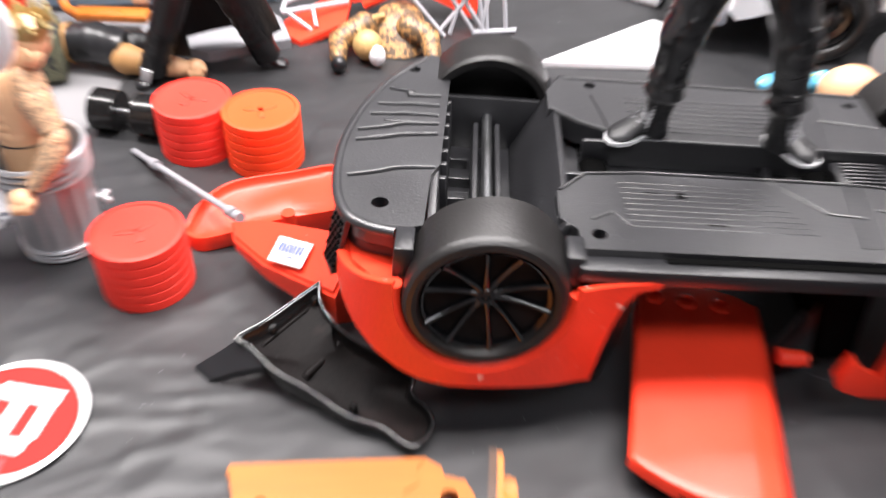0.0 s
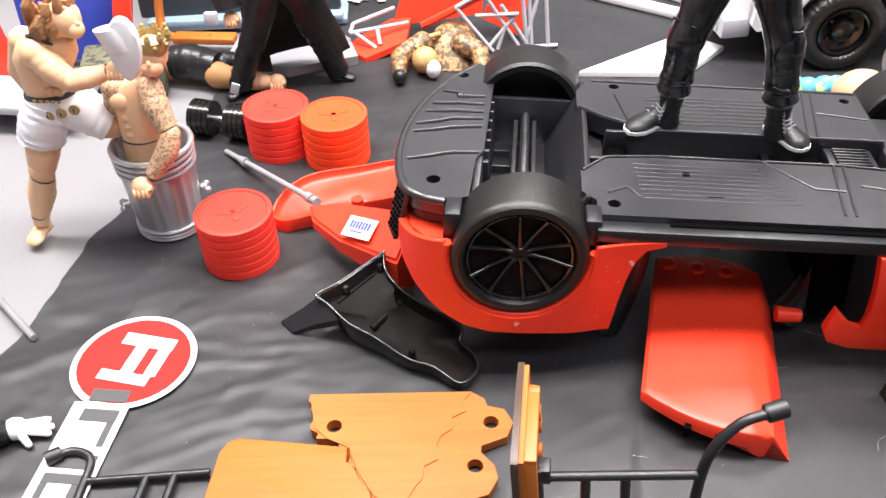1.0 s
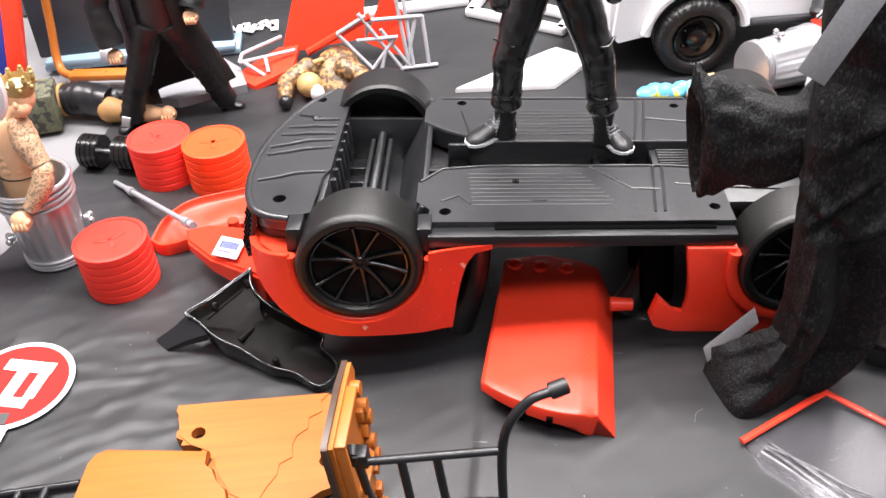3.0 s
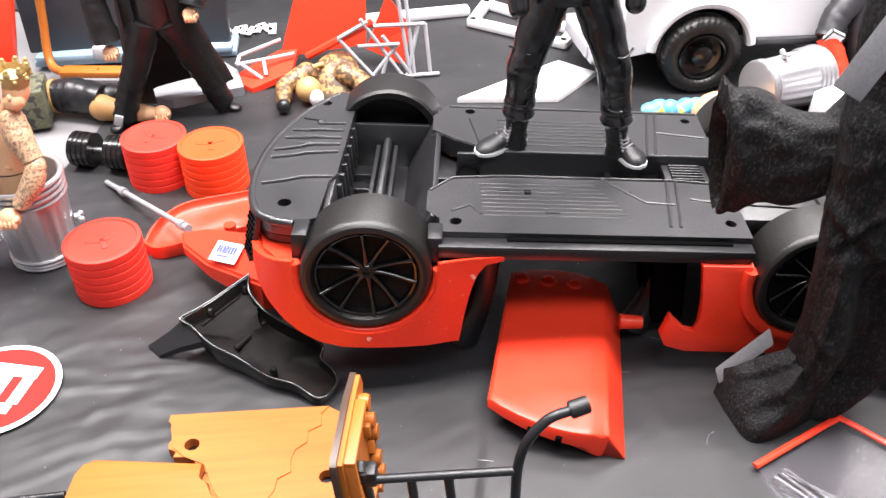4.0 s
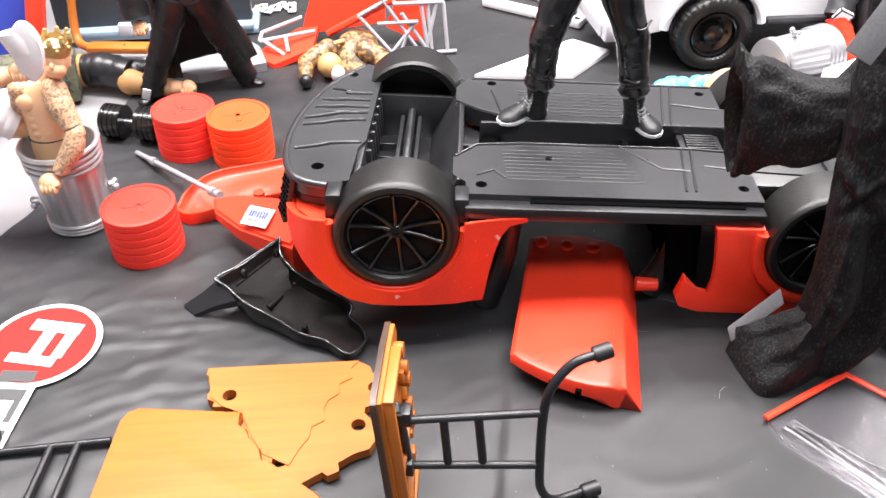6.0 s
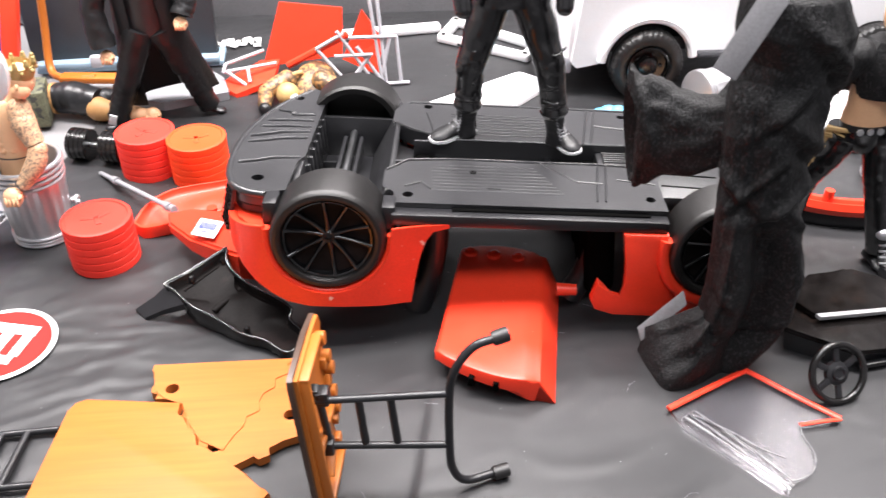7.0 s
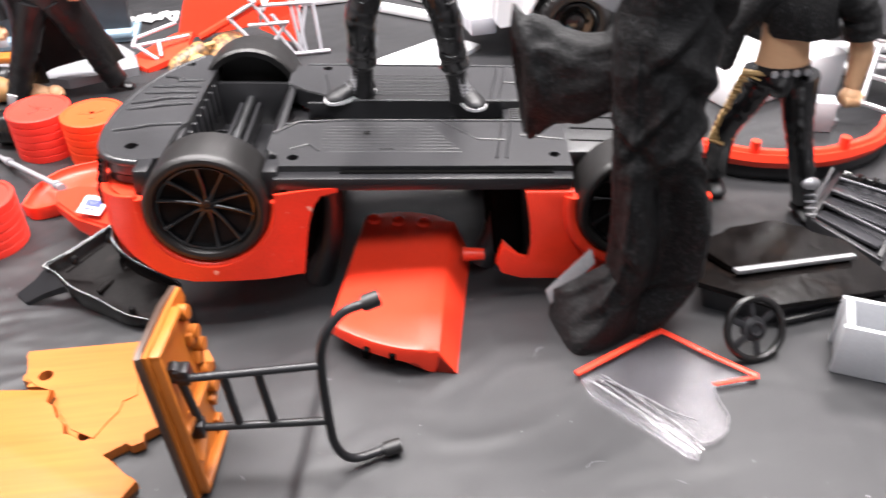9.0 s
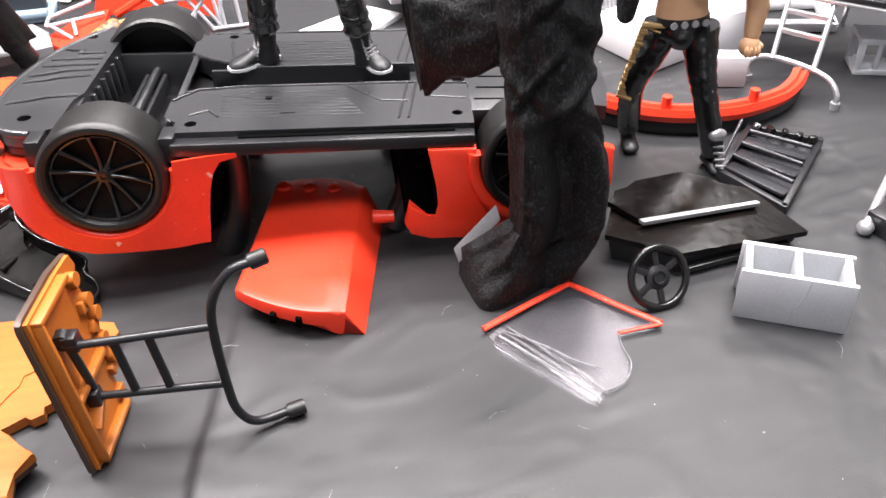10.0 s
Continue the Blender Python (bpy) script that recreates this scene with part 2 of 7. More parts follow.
def loft(bm, rows, seg=24, mi=0, fold=0.0, folds=7, caps=True, phase=0.0):
    """Elliptic rings (centre, rx, ry, turn in degrees), with soft folds."""
    rings = []
    for j, (c, rx, ry, turn) in enumerate(rows):
        a = radians(turn)
        ring = []
        for k in range(seg):
            t = k / seg * math.tau
            w = 1 + fold * math.sin(folds * t + phase + 0.5 * j) + 0.6 * fold * math.sin((folds + 4) * t - 0.8 * j)
            x, y = rx * w * math.cos(t), ry * w * math.sin(t)
            ring.append(bm.verts.new((c[0] + x * math.cos(a) - y * math.sin(a), c[1] + x * math.sin(a) + y * math.cos(a), c[2])))
        rings.append(ring)
    skin(bm, rings, caps, mi)
    return bm


def lathe(bm, prof, m=None, seg=32, mi=0, wob=None, caps=True):
    """Turns a profile of (radius, height) about z, placed by m."""
    m = m or Matrix()
    rings = []
    for r, z in prof:
        rings.append([bm.verts.new(m @ Vector(((r * (wob(k / seg * math.tau, z) if wob else 1)) * math.cos(k / seg * math.tau),
                                               (r * (wob(k / seg * math.tau, z) if wob else 1)) * math.sin(k / seg * math.tau), z))) for k in range(seg)])
    skin(bm, rings, False, mi)
    for ring, flip in ((rings[0], True), (rings[-1], False)):
        if caps and (ring[0].co - ring[seg // 2].co).length > 1e-5:
            bm.faces.new(ring[::-1] if flip else ring).material_index = mi
    bmesh.ops.remove_doubles(bm, verts=bm.verts[:], dist=1e-7)
    return bm


def plate(bm, poly, z0, z1, m=None, bev=0.0, mi=0, mi_top=None):
    """A flat outline (counter-clockwise) raised from z0 to z1 in the frame m."""
    m = m or Matrix()
    lo = [bm.verts.new(m @ Vector((x, y, z0))) for x, y in poly]
    hi = [bm.verts.new(m @ Vector((x, y, z1))) for x, y in poly]
    n = len(poly)
    new_faces = [bm.faces.new(lo[::-1]), bm.faces.new(hi)]
    for k in range(n):
        new_faces.append(bm.faces.new((lo[k], lo[(k + 1) % n], hi[(k + 1) % n], hi[k])))
    for f in new_faces:
        f.material_index = mi
    if mi_top is not None:
        new_faces[1].material_index = mi_top
    if bev > 0:
        bmesh.ops.bevel(bm, geom=list(new_faces[1].edges), offset=bev, segments=2, affect="EDGES", profile=0.5)
    return bm


def slab(bm, top, drop, mi=0):
    """A solid under a top outline of 3D points; drop: depths below each point, or the low points."""
    hi = [bm.verts.new(p) for p in top]
    lo = [bm.verts.new((p[0], p[1], p[2] - d) if isinstance(d, (int, float)) else d) for p, d in zip(top, drop)]
    n = len(top)
    fs = [bm.faces.new(hi), bm.faces.new(lo[::-1])]
    for k in range(n):
        fs.append(bm.faces.new((lo[k], lo[(k + 1) % n], hi[(k + 1) % n], hi[k])))
    for f in fs:
        f.material_index = mi
    return fs


def B():
    return bmesh.new()


# ---- setting: room, table, cloth ----
def edge_x(y):
    """The wavy edge of the black cloth, where the pale sheet shows beyond it."""
    e = float(np.interp(y, [-0.4, -0.05, 0.004, 0.026, 0.08, 0.114, 0.16, 0.21, 0.246, 0.30, 0.34, 0.42, 0.9], [-0.36, -0.29, -0.273, -0.265, -0.256, -0.243, -0.232, -0.222, -0.212, -0.20, -0.19, -0.26, -0.30]))
    return e + 0.003 * noise.noise((0, y * 40, 3.0))


def build_setting():
    bm = B()
    box(bm, (0.0, 0.1, -0.02), (1.7, 1.4, 0.036), bev=0.002)
    lone("tabletop", bm, GREY_SHEET, "pale grey sheet covering the display table top", "table top", kind="structure")
    # the black cloth: one sheet with soft wrinkles
    bm = B()
    ys = np.concatenate([np.linspace(-0.58, -0.26, 10), np.arange(-0.25, 0.46, 0.0024), np.linspace(0.47, 0.78, 10)])
    xs = np.concatenate([np.linspace(0, 0.70, 310), np.linspace(0.71, 1.2, 16)])
    grid = []
    for y in ys:
        row = []
        e = edge_x(y)
        for s in xs:
            x = e + s * (0.80 - e) / 1.2 * (1.0)
            p = Vector((x * 16, y * 16, 0.0))
            w = noise.fractal(p + Vector((noise.noise(p * 0.5) * 2, noise.noise(p * 0.5 + Vector((9, 3, 1))) * 2, 0)), 1.0, 2.1, 4)
            ridge = 1 - abs(noise.noise(Vector((x * 9 + y * 14, y * 22 - x * 12, 4.0)))) * 2
            fine = noise.noise(Vector((x * 70 + 20 * y, y * 110 - 30 * x, 8.0)))
            amp = 0.38 + 0.62 * max(0.0, min(1.0, (-0.02 - x) * 8)) + 0.25 * max(0.0, min(1.0, (x - 0.22) * 10))
            q = Vector((x * 26 + 9 * y + 0.7 * w, y * 40 - 14 * x, 1.5))
            crease = 1 - 2 * abs(noise.noise(q)) + 0.5 * (1 - 2 * abs(noise.noise(q * 2.3)))
            small = 1 - 2 * abs(noise.noise(q * 3.1 + Vector((3, w, 0)))) + 0.6 * (1 - 2 * abs(noise.noise(Vector((x * 60 - 40 * y, y * 170 + 40 * x, 5.0)))))
            g = 1 - 3.2 * abs(noise.noise(Vector((x * 11 + 7 * y + 0.5 * w, y * 62 - 16 * x + 0.8 * w, 2.0))))
            g2 = 1 - 3.4 * abs(noise.noise(Vector((x * 30 + 34 * y, y * 40 - 44 * x + 0.9 * w, 7.0))))
            side = 0.15 + 0.4 * max(0.0, min(1.0, (x - 0.20) * 9)) + 1.1 * math.exp(-((x + 0.160) / 0.045) ** 2 - ((y + 0.020) / 0.05) ** 2) + 0.7 * math.exp(-((x - 0.35) / 0.05) ** 2 - (y / 0.05) ** 2) + 0.35 * math.exp(-((x - 0.10) / 0.04) ** 2 - ((y + 0.045) / 0.03) ** 2)
            z = 0.0008 + side * (0.00085 * max(0, g) ** 1.5 + 0.00025 * max(0, g2) ** 1.5) + amp * (0.00065 * w + 0.0007 * max(0, ridge) ** 3 + 0.00016 * fine + 0.00042 * crease + 0.00008 * small)
            if y < -0.02:
                d = x - (0.008 + (y + 0.06) * 0.19) - 0.002 * noise.noise(Vector((0, y * 30, 1)))
                z += 0.0022 * math.exp(-(d / (0.0022 if d < 0 else 0.012)) ** 2) * min(1, (-0.02 - y) * 20)
            row.append(bm.verts.new((x, y, max(-0.0012, min(z, 0.0036)))))
        grid.append(row)
    for a, b in zip(grid, grid[1:]):
        for k in range(len(a) - 1):
            bm.faces.new((a[k], a[k + 1], b[k + 1], b[k]))
    lone("black_cloth", bm, CLOTH, "black wrinkled cloth sheet spread over the table", "cloth", kind="structure", smooth=80)
    bm = B()
    box(bm, (0, 0, -0.77), (2.5, 2.5, 0.04), bev=0)
    lone("floor", bm, CARPET, "grey carpet floor", "floor", kind="structure")
    bm = B()
    box(bm, (0, 0, 1.18), (2.5, 2.5, 0.06), bev=0)
    lone("ceiling", bm, PLASTER, "plain grey ceiling", "ceiling", kind="structure")
    for nm, c, s in (("wall_north", (0, 1.2, 0.2), (2.5, 0.1, 1.9)), ("wall_south", (0, -1.2, 0.2), (2.5, 0.1, 1.9)),
                     ("wall_east", (1.2, 0, 0.2), (0.1, 2.3, 1.9)), ("wall_west", (-1.2, 0, 0.2), (0.1, 2.3, 1.9))):
        bm = B()
        box(bm, c, s, bev=0)
        lone(nm, bm, PLASTER, "plain grey painted wall", "wall", kind="structure")
    for sx in (-0.80, 0.80):
        for sy in (-0.55, 0.75):
            bm = B()
            box(bm, (sx, sy, -0.394), (0.05, 0.05, 0.712), bev=0.003)
            lone("table_leg", bm, GREYP, "grey table leg", "table leg", kind="structure")


build_setting()


# ---- the overturned toy car ----
CAR = Matrix.Translation((0.0003, -0.0004, 0.0768)) @ pose(0, 0, 0, 0, 0, -2.3) @ pose(0, 0, 0, 0, 4.0, 0) @ pose(0, 0, 0, -2.2, 0, 0) @ Matrix(((1, 0.08, 0, 0), (0, 1, 0, 0), (0, 0, 1, 0), (0, 0, 0, 1)))
FRONT, REAR, AXLE_W, TYRE_R = -0.0362, 0.159, -0.0155, 0.0276


def holed(bm, outer, holes, z0, z1, mi=0):
    """A plate with round holes (x, y, radius), each with a wall of its own."""
    loops = [outer] + [[(x + r * math.cos(-k / 14 * math.tau), y + r * math.sin(-k / 14 * math.tau)) for k in range(14)] for x, y, r in holes]
    made = []
    for z in (z0, z1):
        edges, rings = [], []
        for lp in loops:
            vs = [bm.verts.new((x, y, z)) for x, y in lp]
            edges += [bm.edges.new((vs[k], vs[(k + 1) % len(vs)])) for k in range(len(vs))]
            rings.append(vs)
        bmesh.ops.triangle_fill(bm, use_beauty=True, use_dissolve=False, edges=edges)
        made.append(rings)
    for a, b in zip(*made):
        for k in range(len(a)):
            bm.faces.new((a[k], a[(k + 1) % len(a)], b[(k + 1) % len(a)], b[k]))
    for f in bm.faces:
        f.material_index = mi
    return bm


def wheel(car, u, v, side, m):
    """A wheel with its tyre, spoked rim and hub; side -1 faces the near side."""
    turn = m @ Matrix.Translation((u, v, AXLE_W)) @ pose(0, 0, 0, 90 if side < 0 else -90)
    bm = B()
    R = TYRE_R
    lathe(bm, [(R - 0.0045, -0.0115), (R - 0.0012, -0.012), (R, -0.0105), (R, 0.0092), (R - 0.0006, 0.0112), (R - 0.0018, 0.0124), (R - 0.0034, 0.0127),
               (R - 0.0048, 0.0121), (R - 0.0058, 0.0104), (R - 0.0062, 0.0072), (R - 0.0066, 0.0020), (0.0, 0.0020), (0.0, 0.0005), (R - 0.0066, 0.0005)], seg=56, caps=False)
    bmesh.ops.transform(bm, matrix=turn, verts=bm.verts[:])
    tyre = part("wheel", bm, TREAD, car, "black rubber wheel", smooth=30)
    bm = B()
    lathe(bm, [(R - 0.0064, 0.0024), (R - 0.0060, 0.0098), (R - 0.0064, 0.0106), (R - 0.0072, 0.0102), (R - 0.0076, 0.0066), (R - 0.0100, 0.0040), (R - 0.0110, 0.0024)], seg=56, caps=False)
    bmesh.ops.transform(bm, matrix=turn, verts=bm.verts[:])
    part("rim", bm, HUBCAP, tyre, "glossy black rim ring")
    bm = B()
    lathe(bm, [(0.0, 0.0072), (0.0013, 0.0072), (0.0016, 0.0079), (0.0030, 0.0078), (0.0038, 0.0068), (0.0042, 0.0024)], seg=20)
    bmesh.ops.transform(bm, matrix=turn, verts=bm.verts[:])
    part("hub", bm, HUBCAP, tyre)
    for k in range(10):
        a = (k // 2) * 72 + (15.5 if k % 2 else -15.5) + 8
        bm = B()
        rings = []
        for r, w, z, h in ((0.0026, 0.0022, 0.0066, 0.0012), (0.0060, 0.0017, 0.0062, 0.0013), (0.0120, 0.0014, 0.0070, 0.0014), (0.0170, 0.0015, 0.0084, 0.0015), (0.0212, 0.0022, 0.0098, 0.0017)):
            rings.append([bm.verts.new((r, w * 0.62 * x, z + h * y)) for x, y in ((-1, -1), (1, -1), (1, 0.2), (0.55, 0.85), (0, 1), (-0.55, 0.85), (-1, 0.2))])
        skin(bm, rings)
        bmesh.ops.transform(bm, matrix=turn @ pose(0, 0, 0, 0, 0, a), verts=bm.verts[:])
        part("spoke", bm, HUBCAP, tyre, smooth=60)
    bm = B()
    lathe(bm, [(0, 0.0056), (0.006, 0.0052), (0.012, 0.0054), (R - 0.0074, 0.0074), (R - 0.0070, 0.0020), (0, 0.0022)], seg=40)
    bmesh.ops.transform(bm, matrix=turn, verts=bm.verts[:])
    part("wheel_disc", bm, SMOKE, tyre)
    return tyre


def side_wall(bm, line, top, bottom, thick=0.003):
    """A body wall along a line of (u, v) points, between the heights top(u, s) and bottom(u, s)."""
    pts = curve_points([(x, y, 0) for x, y in line], 26)
    n = len(pts)
    rows = []
    for i, p in enumerate(pts):
        d = (pts[min(i + 1, n - 1)] - pts[max(i - 1, 0)]).normalized()
        q = Vector((-d.y, d.x, 0)) * thick
        s = i / (n - 1)
        t, b = top(p.x, s), bottom(p.x, s)
        t = max(t, b + 0.0005)
        h = (t - b)
        ring = []
        for off, z in ((0.7, t), (0.25, t - 0.02 * h), (-0.25, t - 0.16 * h), (-0.55, t - 0.42 * h), (-0.5, b + 0.30 * h), (-0.2, b + 0.1 * h), (0.35, b), (1.0, b), (1.0, t)):
            ring.append(bm.verts.new(p + q * off + Vector((0, 0, z))))
        rows.append(ring)
    skin(bm, rows)
    return bm


def arch(u, centre, r=0.0293):
    d = r * r - (u - centre) ** 2
    return AXLE_W - math.sqrt(d) if d > 0 else 1.0


def build_car():
    car = thing("toy_car", "red and black plastic toy sports car overturned on its roof", "toy car", (0, 0, 0))
    m = CAR

    def put(name, bm, mat, parent=None, label="", smooth=None):
        bmesh.ops.transform(bm, matrix=m, verts=bm.verts[:])
        return part(name, bm, mat, parent or car, label, smooth)

    # floor panels with ribs, holes and slots
    bm = B()
    holed(bm, [(-0.007, -0.004), (0.129, -0.004), (0.129, 0.040), (0.105, 0.0425), (0.02, 0.0425), (-0.002, 0.040), (-0.013, 0.028), (-0.013, 0.012), (-0.007, 0.006)],
          [(0.0, 0.0040, 0.0027), (0.1218, 0.0069, 0.0026)], -0.009, 0.0)
    near_ribs = [((0.045 - 0.001 * k, 0.0095 + 0.0032 * k, -0.0001), (0.066 - 0.0015 * k, 0.0008, 0.0007)) for k in range(9)]
    lines = []
    for pts in ([(0.094, 0.003), (0.099, 0.042)], [(0.0985, 0.003), (0.1035, 0.042)], [(0.068, 0.041), (0.086, 0.022)], [(0.086, 0.022), (0.099, 0.021)],
                [(-0.002, 0.012), (0.006, 0.017)], [(0.006, 0.017), (0.011, 0.010)], [(0.107, 0.026), (0.127, 0.022)]):
        lines.append(pts)
    panel = put("floor_panel", bm, UNDER)
    for (a, b), (c, d) in lines:
        bm = B()
        rod(bm, (a, b, 0.0), (c, d, 0.0), 0.0007, seg=8)
        put("rib", bm, UNDER, panel)
    for c, s in near_ribs:
        bm = B()
        box(bm, c, s, bev=0.0003)
        put("rib", bm, UNDER, panel)
    bm = B()
    holed(bm, [(-0.013, 0.085), (-0.002, 0.075), (0.02, 0.064), (0.129, 0.064), (0.129, 0.112), (-0.007, 0.112), (-0.013, 0.10)],
          [(0.006, 0.1065, 0.0026), (0.121, 0.1035, 0.0025)], -0.009, 0.0)
    lines = []
    for pts in ([(0.094, 0.066), (0.101, 0.110)], [(0.0985, 0.066), (0.1055, 0.110)], [(0.103, 0.089), (0.127, 0.085)], [(0.012, 0.066), (0.006, 0.098)]):
        lines.append(pts)
    panel = put("floor_panel", bm, UNDER)
    for (a, b), (c, d) in lines:
        bm = B()
        rod(bm, (a, b, 0.0), (c, d, 0.0), 0.0007, seg=8)
        put("rib", bm, UNDER, panel)
    for k in range(8):
        bm = B()
        box(bm, (0.052, 0.0725 + 0.0036 * k, 0.0001), (0.064, 0.0008, 0.0005), bev=0.0002)
        put("rib", bm, UNDER, panel)
    for line in ([(0.129, 0.0392), (0.104, 0.0416), (0.02, 0.0416), (-0.002, 0.0392), (-0.0122, 0.028)], [(0.129, 0.0648), (0.021, 0.0648), (-0.001, 0.0757), (-0.0122, 0.085)], [(-0.005, 0.1112), (0.128, 0.1112)]):
        bm = B()
        tube(bm, [(x, y, 0.0002) for x, y in line], 0.0007, seg=8, n=1)
        put("panel_lip", bm, UNDER)
    for x, y, sx, sy in ((0.0215, 0.0290, 0.0056, 0.0012), (0.0322, 0.0284, 0.0032, 0.0036), (0.0425, 0.0120, 0.0070, 0.0008), (0.028, 0.0870, 0.0060, 0.0012), (0.079, 0.0300, 0.0030, 0.0016)):
        bm = B()
        box(bm, (x, y, -0.0004), (sx, sy, 0.0012), bev=0.0002)
        put("slot", bm, PIT)
    # tunnel between the panels
    bm = B()
    plate(bm, [(-0.014, 0.034), (0.02, 0.040), (0.13, 0.040), (0.13, 0.067), (0.02, 0.067), (-0.014, 0.088)], -0.0145, -0.0125)
    box(bm, (0.06, 0.0415, -0.0068), (0.14, 0.0022, 0.0112), bev=0.0004)
    box(bm, (0.065, 0.0652, -0.0068), (0.13, 0.0022, 0.0112), bev=0.0004)
    box(bm, (0.075, 0.053, -0.0105), (0.003, 0.022, 0.004), bev=0.0004)
    put("tunnel", bm, UNDER)
    # sills
    for v, w in ((-0.0078, 0.0074), (0.1155, 0.0068)):
        bm = B()
        box(bm, (0.061, v, -0.0055), (0.136, w, 0.0062), bev=0.0008)
        s = 1 if v < 0 else -1
        sill = put("sill", bm, BLACK)
        bm = B()
        box(bm, (0.071, v + s * 0.0020, -0.0022), (0.098, 0.0026, 0.0010), bev=0.0002)
        put("sill_slot", bm, PIT, sill, "dark slot along the sill")
    # underside of the nose
    bm = B()
    nose = [(p.x, p.y) for p in curve_points([(-0.068, 0.001), (-0.0815, 0.006), (-0.0892, 0.021), (-0.0912, 0.048), (-0.0875, 0.074), (-0.0790, 0.099), (-0.0680, 0.117), (-0.0625, 0.1245)], 5)]
    outline = [(-0.0555, 0.1215), (-0.0535, 0.112), (-0.0540, 0.090), (-0.0550, 0.040), (-0.0580, 0.033), (-0.0590, 0.004)] + nose
    holed(bm, outline, [(-0.0743, 0.0152, 0.0030), (-0.0690, 0.1105, 0.0026)], -0.008, 0.0)
    box(bm, (-0.073, 0.0685, -0.0001), (0.010, 0.0018, 0.0009), bev=0.0003)
    nose_part = put("nose_underside", bm, UNDER)
    for v0, v1, v2 in ((0.030, 0.036, 0.0375), (0.053, 0.058, 0.060), (0.060, 0.066, 0.0672), (0.072, 0.0735, 0.0735), (0.080, 0.081, 0.081), (0.093, 0.088, 0.0885)):
        bm = B()
        e = -0.0870 + 0.011 * max(0, (v0 - 0.06) / 0.04)
        tube(bm, [(e, v0, 0.0002), (e + 0.010, (v0 + v1) / 2, 0.0004), (-0.0700, v1, 0.0004), (-0.0570, v2, 0.0002)], 0.0008, seg=8, n=4)
        put("rib", bm, UNDER, nose_part)
    bm = B()
    tube(bm, [(x, y, -0.0012) for x, y in nose[::3]], 0.0019, seg=10, n=4)
    put("nose_lip", bm, UNDER)
    # axle bay: floor, walls and two rods
    bm = B()
    box(bm, (-0.036, 0.060, -0.0335), (0.046, 0.104, 0.003), bev=0.0005)
    box(bm, (-0.0550, 0.060, -0.018), (0.003, 0.108, 0.032), pose(0, 0, 0, 0, -6, 0), bev=0.0006)
    box(bm, (-0.0165, 0.060, -0.016), (0.003, 0.104, 0.034), pose(0, 0, 0, 0, 24, 0), bev=0.0006)
    box(bm, (-0.036, 0.1035, -0.020), (0.044, 0.003, 0.026), bev=0.0006)
    for k in range(7):
        box(bm, (-0.0530, 0.038 + 0.009 * k, -0.013), (0.003, 0.0025, 0.018), pose(0, 0, 0, 0, -6, 0), bev=0.0005)
    for k in range(9):
        rod(bm, (-0.0105, 0.016 + 0.0095 * k, -0.003), (-0.0215, 0.020 + 0.0095 * k, -0.029), 0.0009, seg=8)
    for k in range(5):
        box(bm, (-0.0480 + 0.0020 * (k % 2), 0.030 + 0.014 * k, -0.0300), (0.010, 0.0016, 0.005), bev=0.0004)
    put("axle_bay", bm, UNDER)
    bm = B()
    rod(bm, (FRONT, -0.004, AXLE_W - 0.001), (FRONT, 0.124, AXLE_W - 0.001), 0.0021, seg=16)
    put("axle", bm, STEEL, label="bare steel axle rod")
    for du in (-0.0046, 0.0046):
        bm = B()
        box(bm, (FRONT + du, 0.058, -0.022), (0.0022, 0.082, 0.010), bev=0.0006)
        put("axle_rail", bm, UNDER)
    # wheel housings
    for u in (FRONT, REAR):
        for v in (0.0115, 0.1005):
            bm = B()
            rows = []
            for k in range(17):
                a = radians(190 + 160 * k / 16)
                rows.append([bm.verts.new((u + r * math.cos(a), v + y, AXLE_W + r * math.sin(a))) for r, y in ((0.0293, -0.011), (0.0318, -0.011), (0.0318, 0.011), (0.0293, 0.011))])
            skin(bm, rows)
            put("wheel_housing", bm, BLACK)
    # stepped black band under the nose corners, and a honeycomb grille strip
    for side in (1, -1):
        pts = [Vector((x, y, 0)) for x, y in nose]
        pts = pts[:17] if side > 0 else pts[-13:]
        pts = [Vector((-0.0600, pts[0].y - 0.001, 0))] + pts if side > 0 else pts + [Vector((-0.0560, 0.1235, 0))]
        bm = B()
        rows = []
        for k, p in enumerate(pts):
            d = (pts[min(k + 1, len(pts) - 1)] - pts[max(k - 1, 0)]).normalized()
            q = Vector((d.y, -d.x, 0))
            q = -q if q.x < 0 else q
            rows.append([bm.verts.new(p + q * o + Vector((0, 0, z))) for o, z in ((0.0004, -0.0040), (0.0016, -0.0048), (0.0018, -0.0085), (0.0010, -0.0092), (0.0010, -0.0128), (0.0022, -0.0136), (0.0090, -0.0136), (0.0090, -0.0040))])
        skin(bm, rows)
        put("bumper_corner", bm, BLACK)
    for v, f in ((0.0, 1), (0.107, -1)):
        bm = B()
        shelf = [(-0.058, -0.0115), (-0.0735, -0.0070), (-0.0815, 0.0015), (-0.0857, 0.0180), (-0.0800, 0.0300), (-0.0590, 0.0200)]
        plate(bm, [(x, v + f * y) for x, y in (shelf[::-1] if f > 0 else shelf)], -0.0156, -0.0140)
        put("bumper_shelf", bm, RED)
    for u, v in ((-0.0085, -0.0035), (-0.0645, -0.0030)):
        bm = B()
        box(bm, (u, v, -0.0060), (0.0065, 0.0120, 0.0125), bev=0.0008)
        put("wheel_bracket", bm, BLACK)
    gm = Matrix.Translation((-0.0880, 0.0105, -0.0125)) @ pose(0, 0, 0, 0, 0, -62) @ pose(0, 0, 0, 80, 0, 0)
    bm = B()
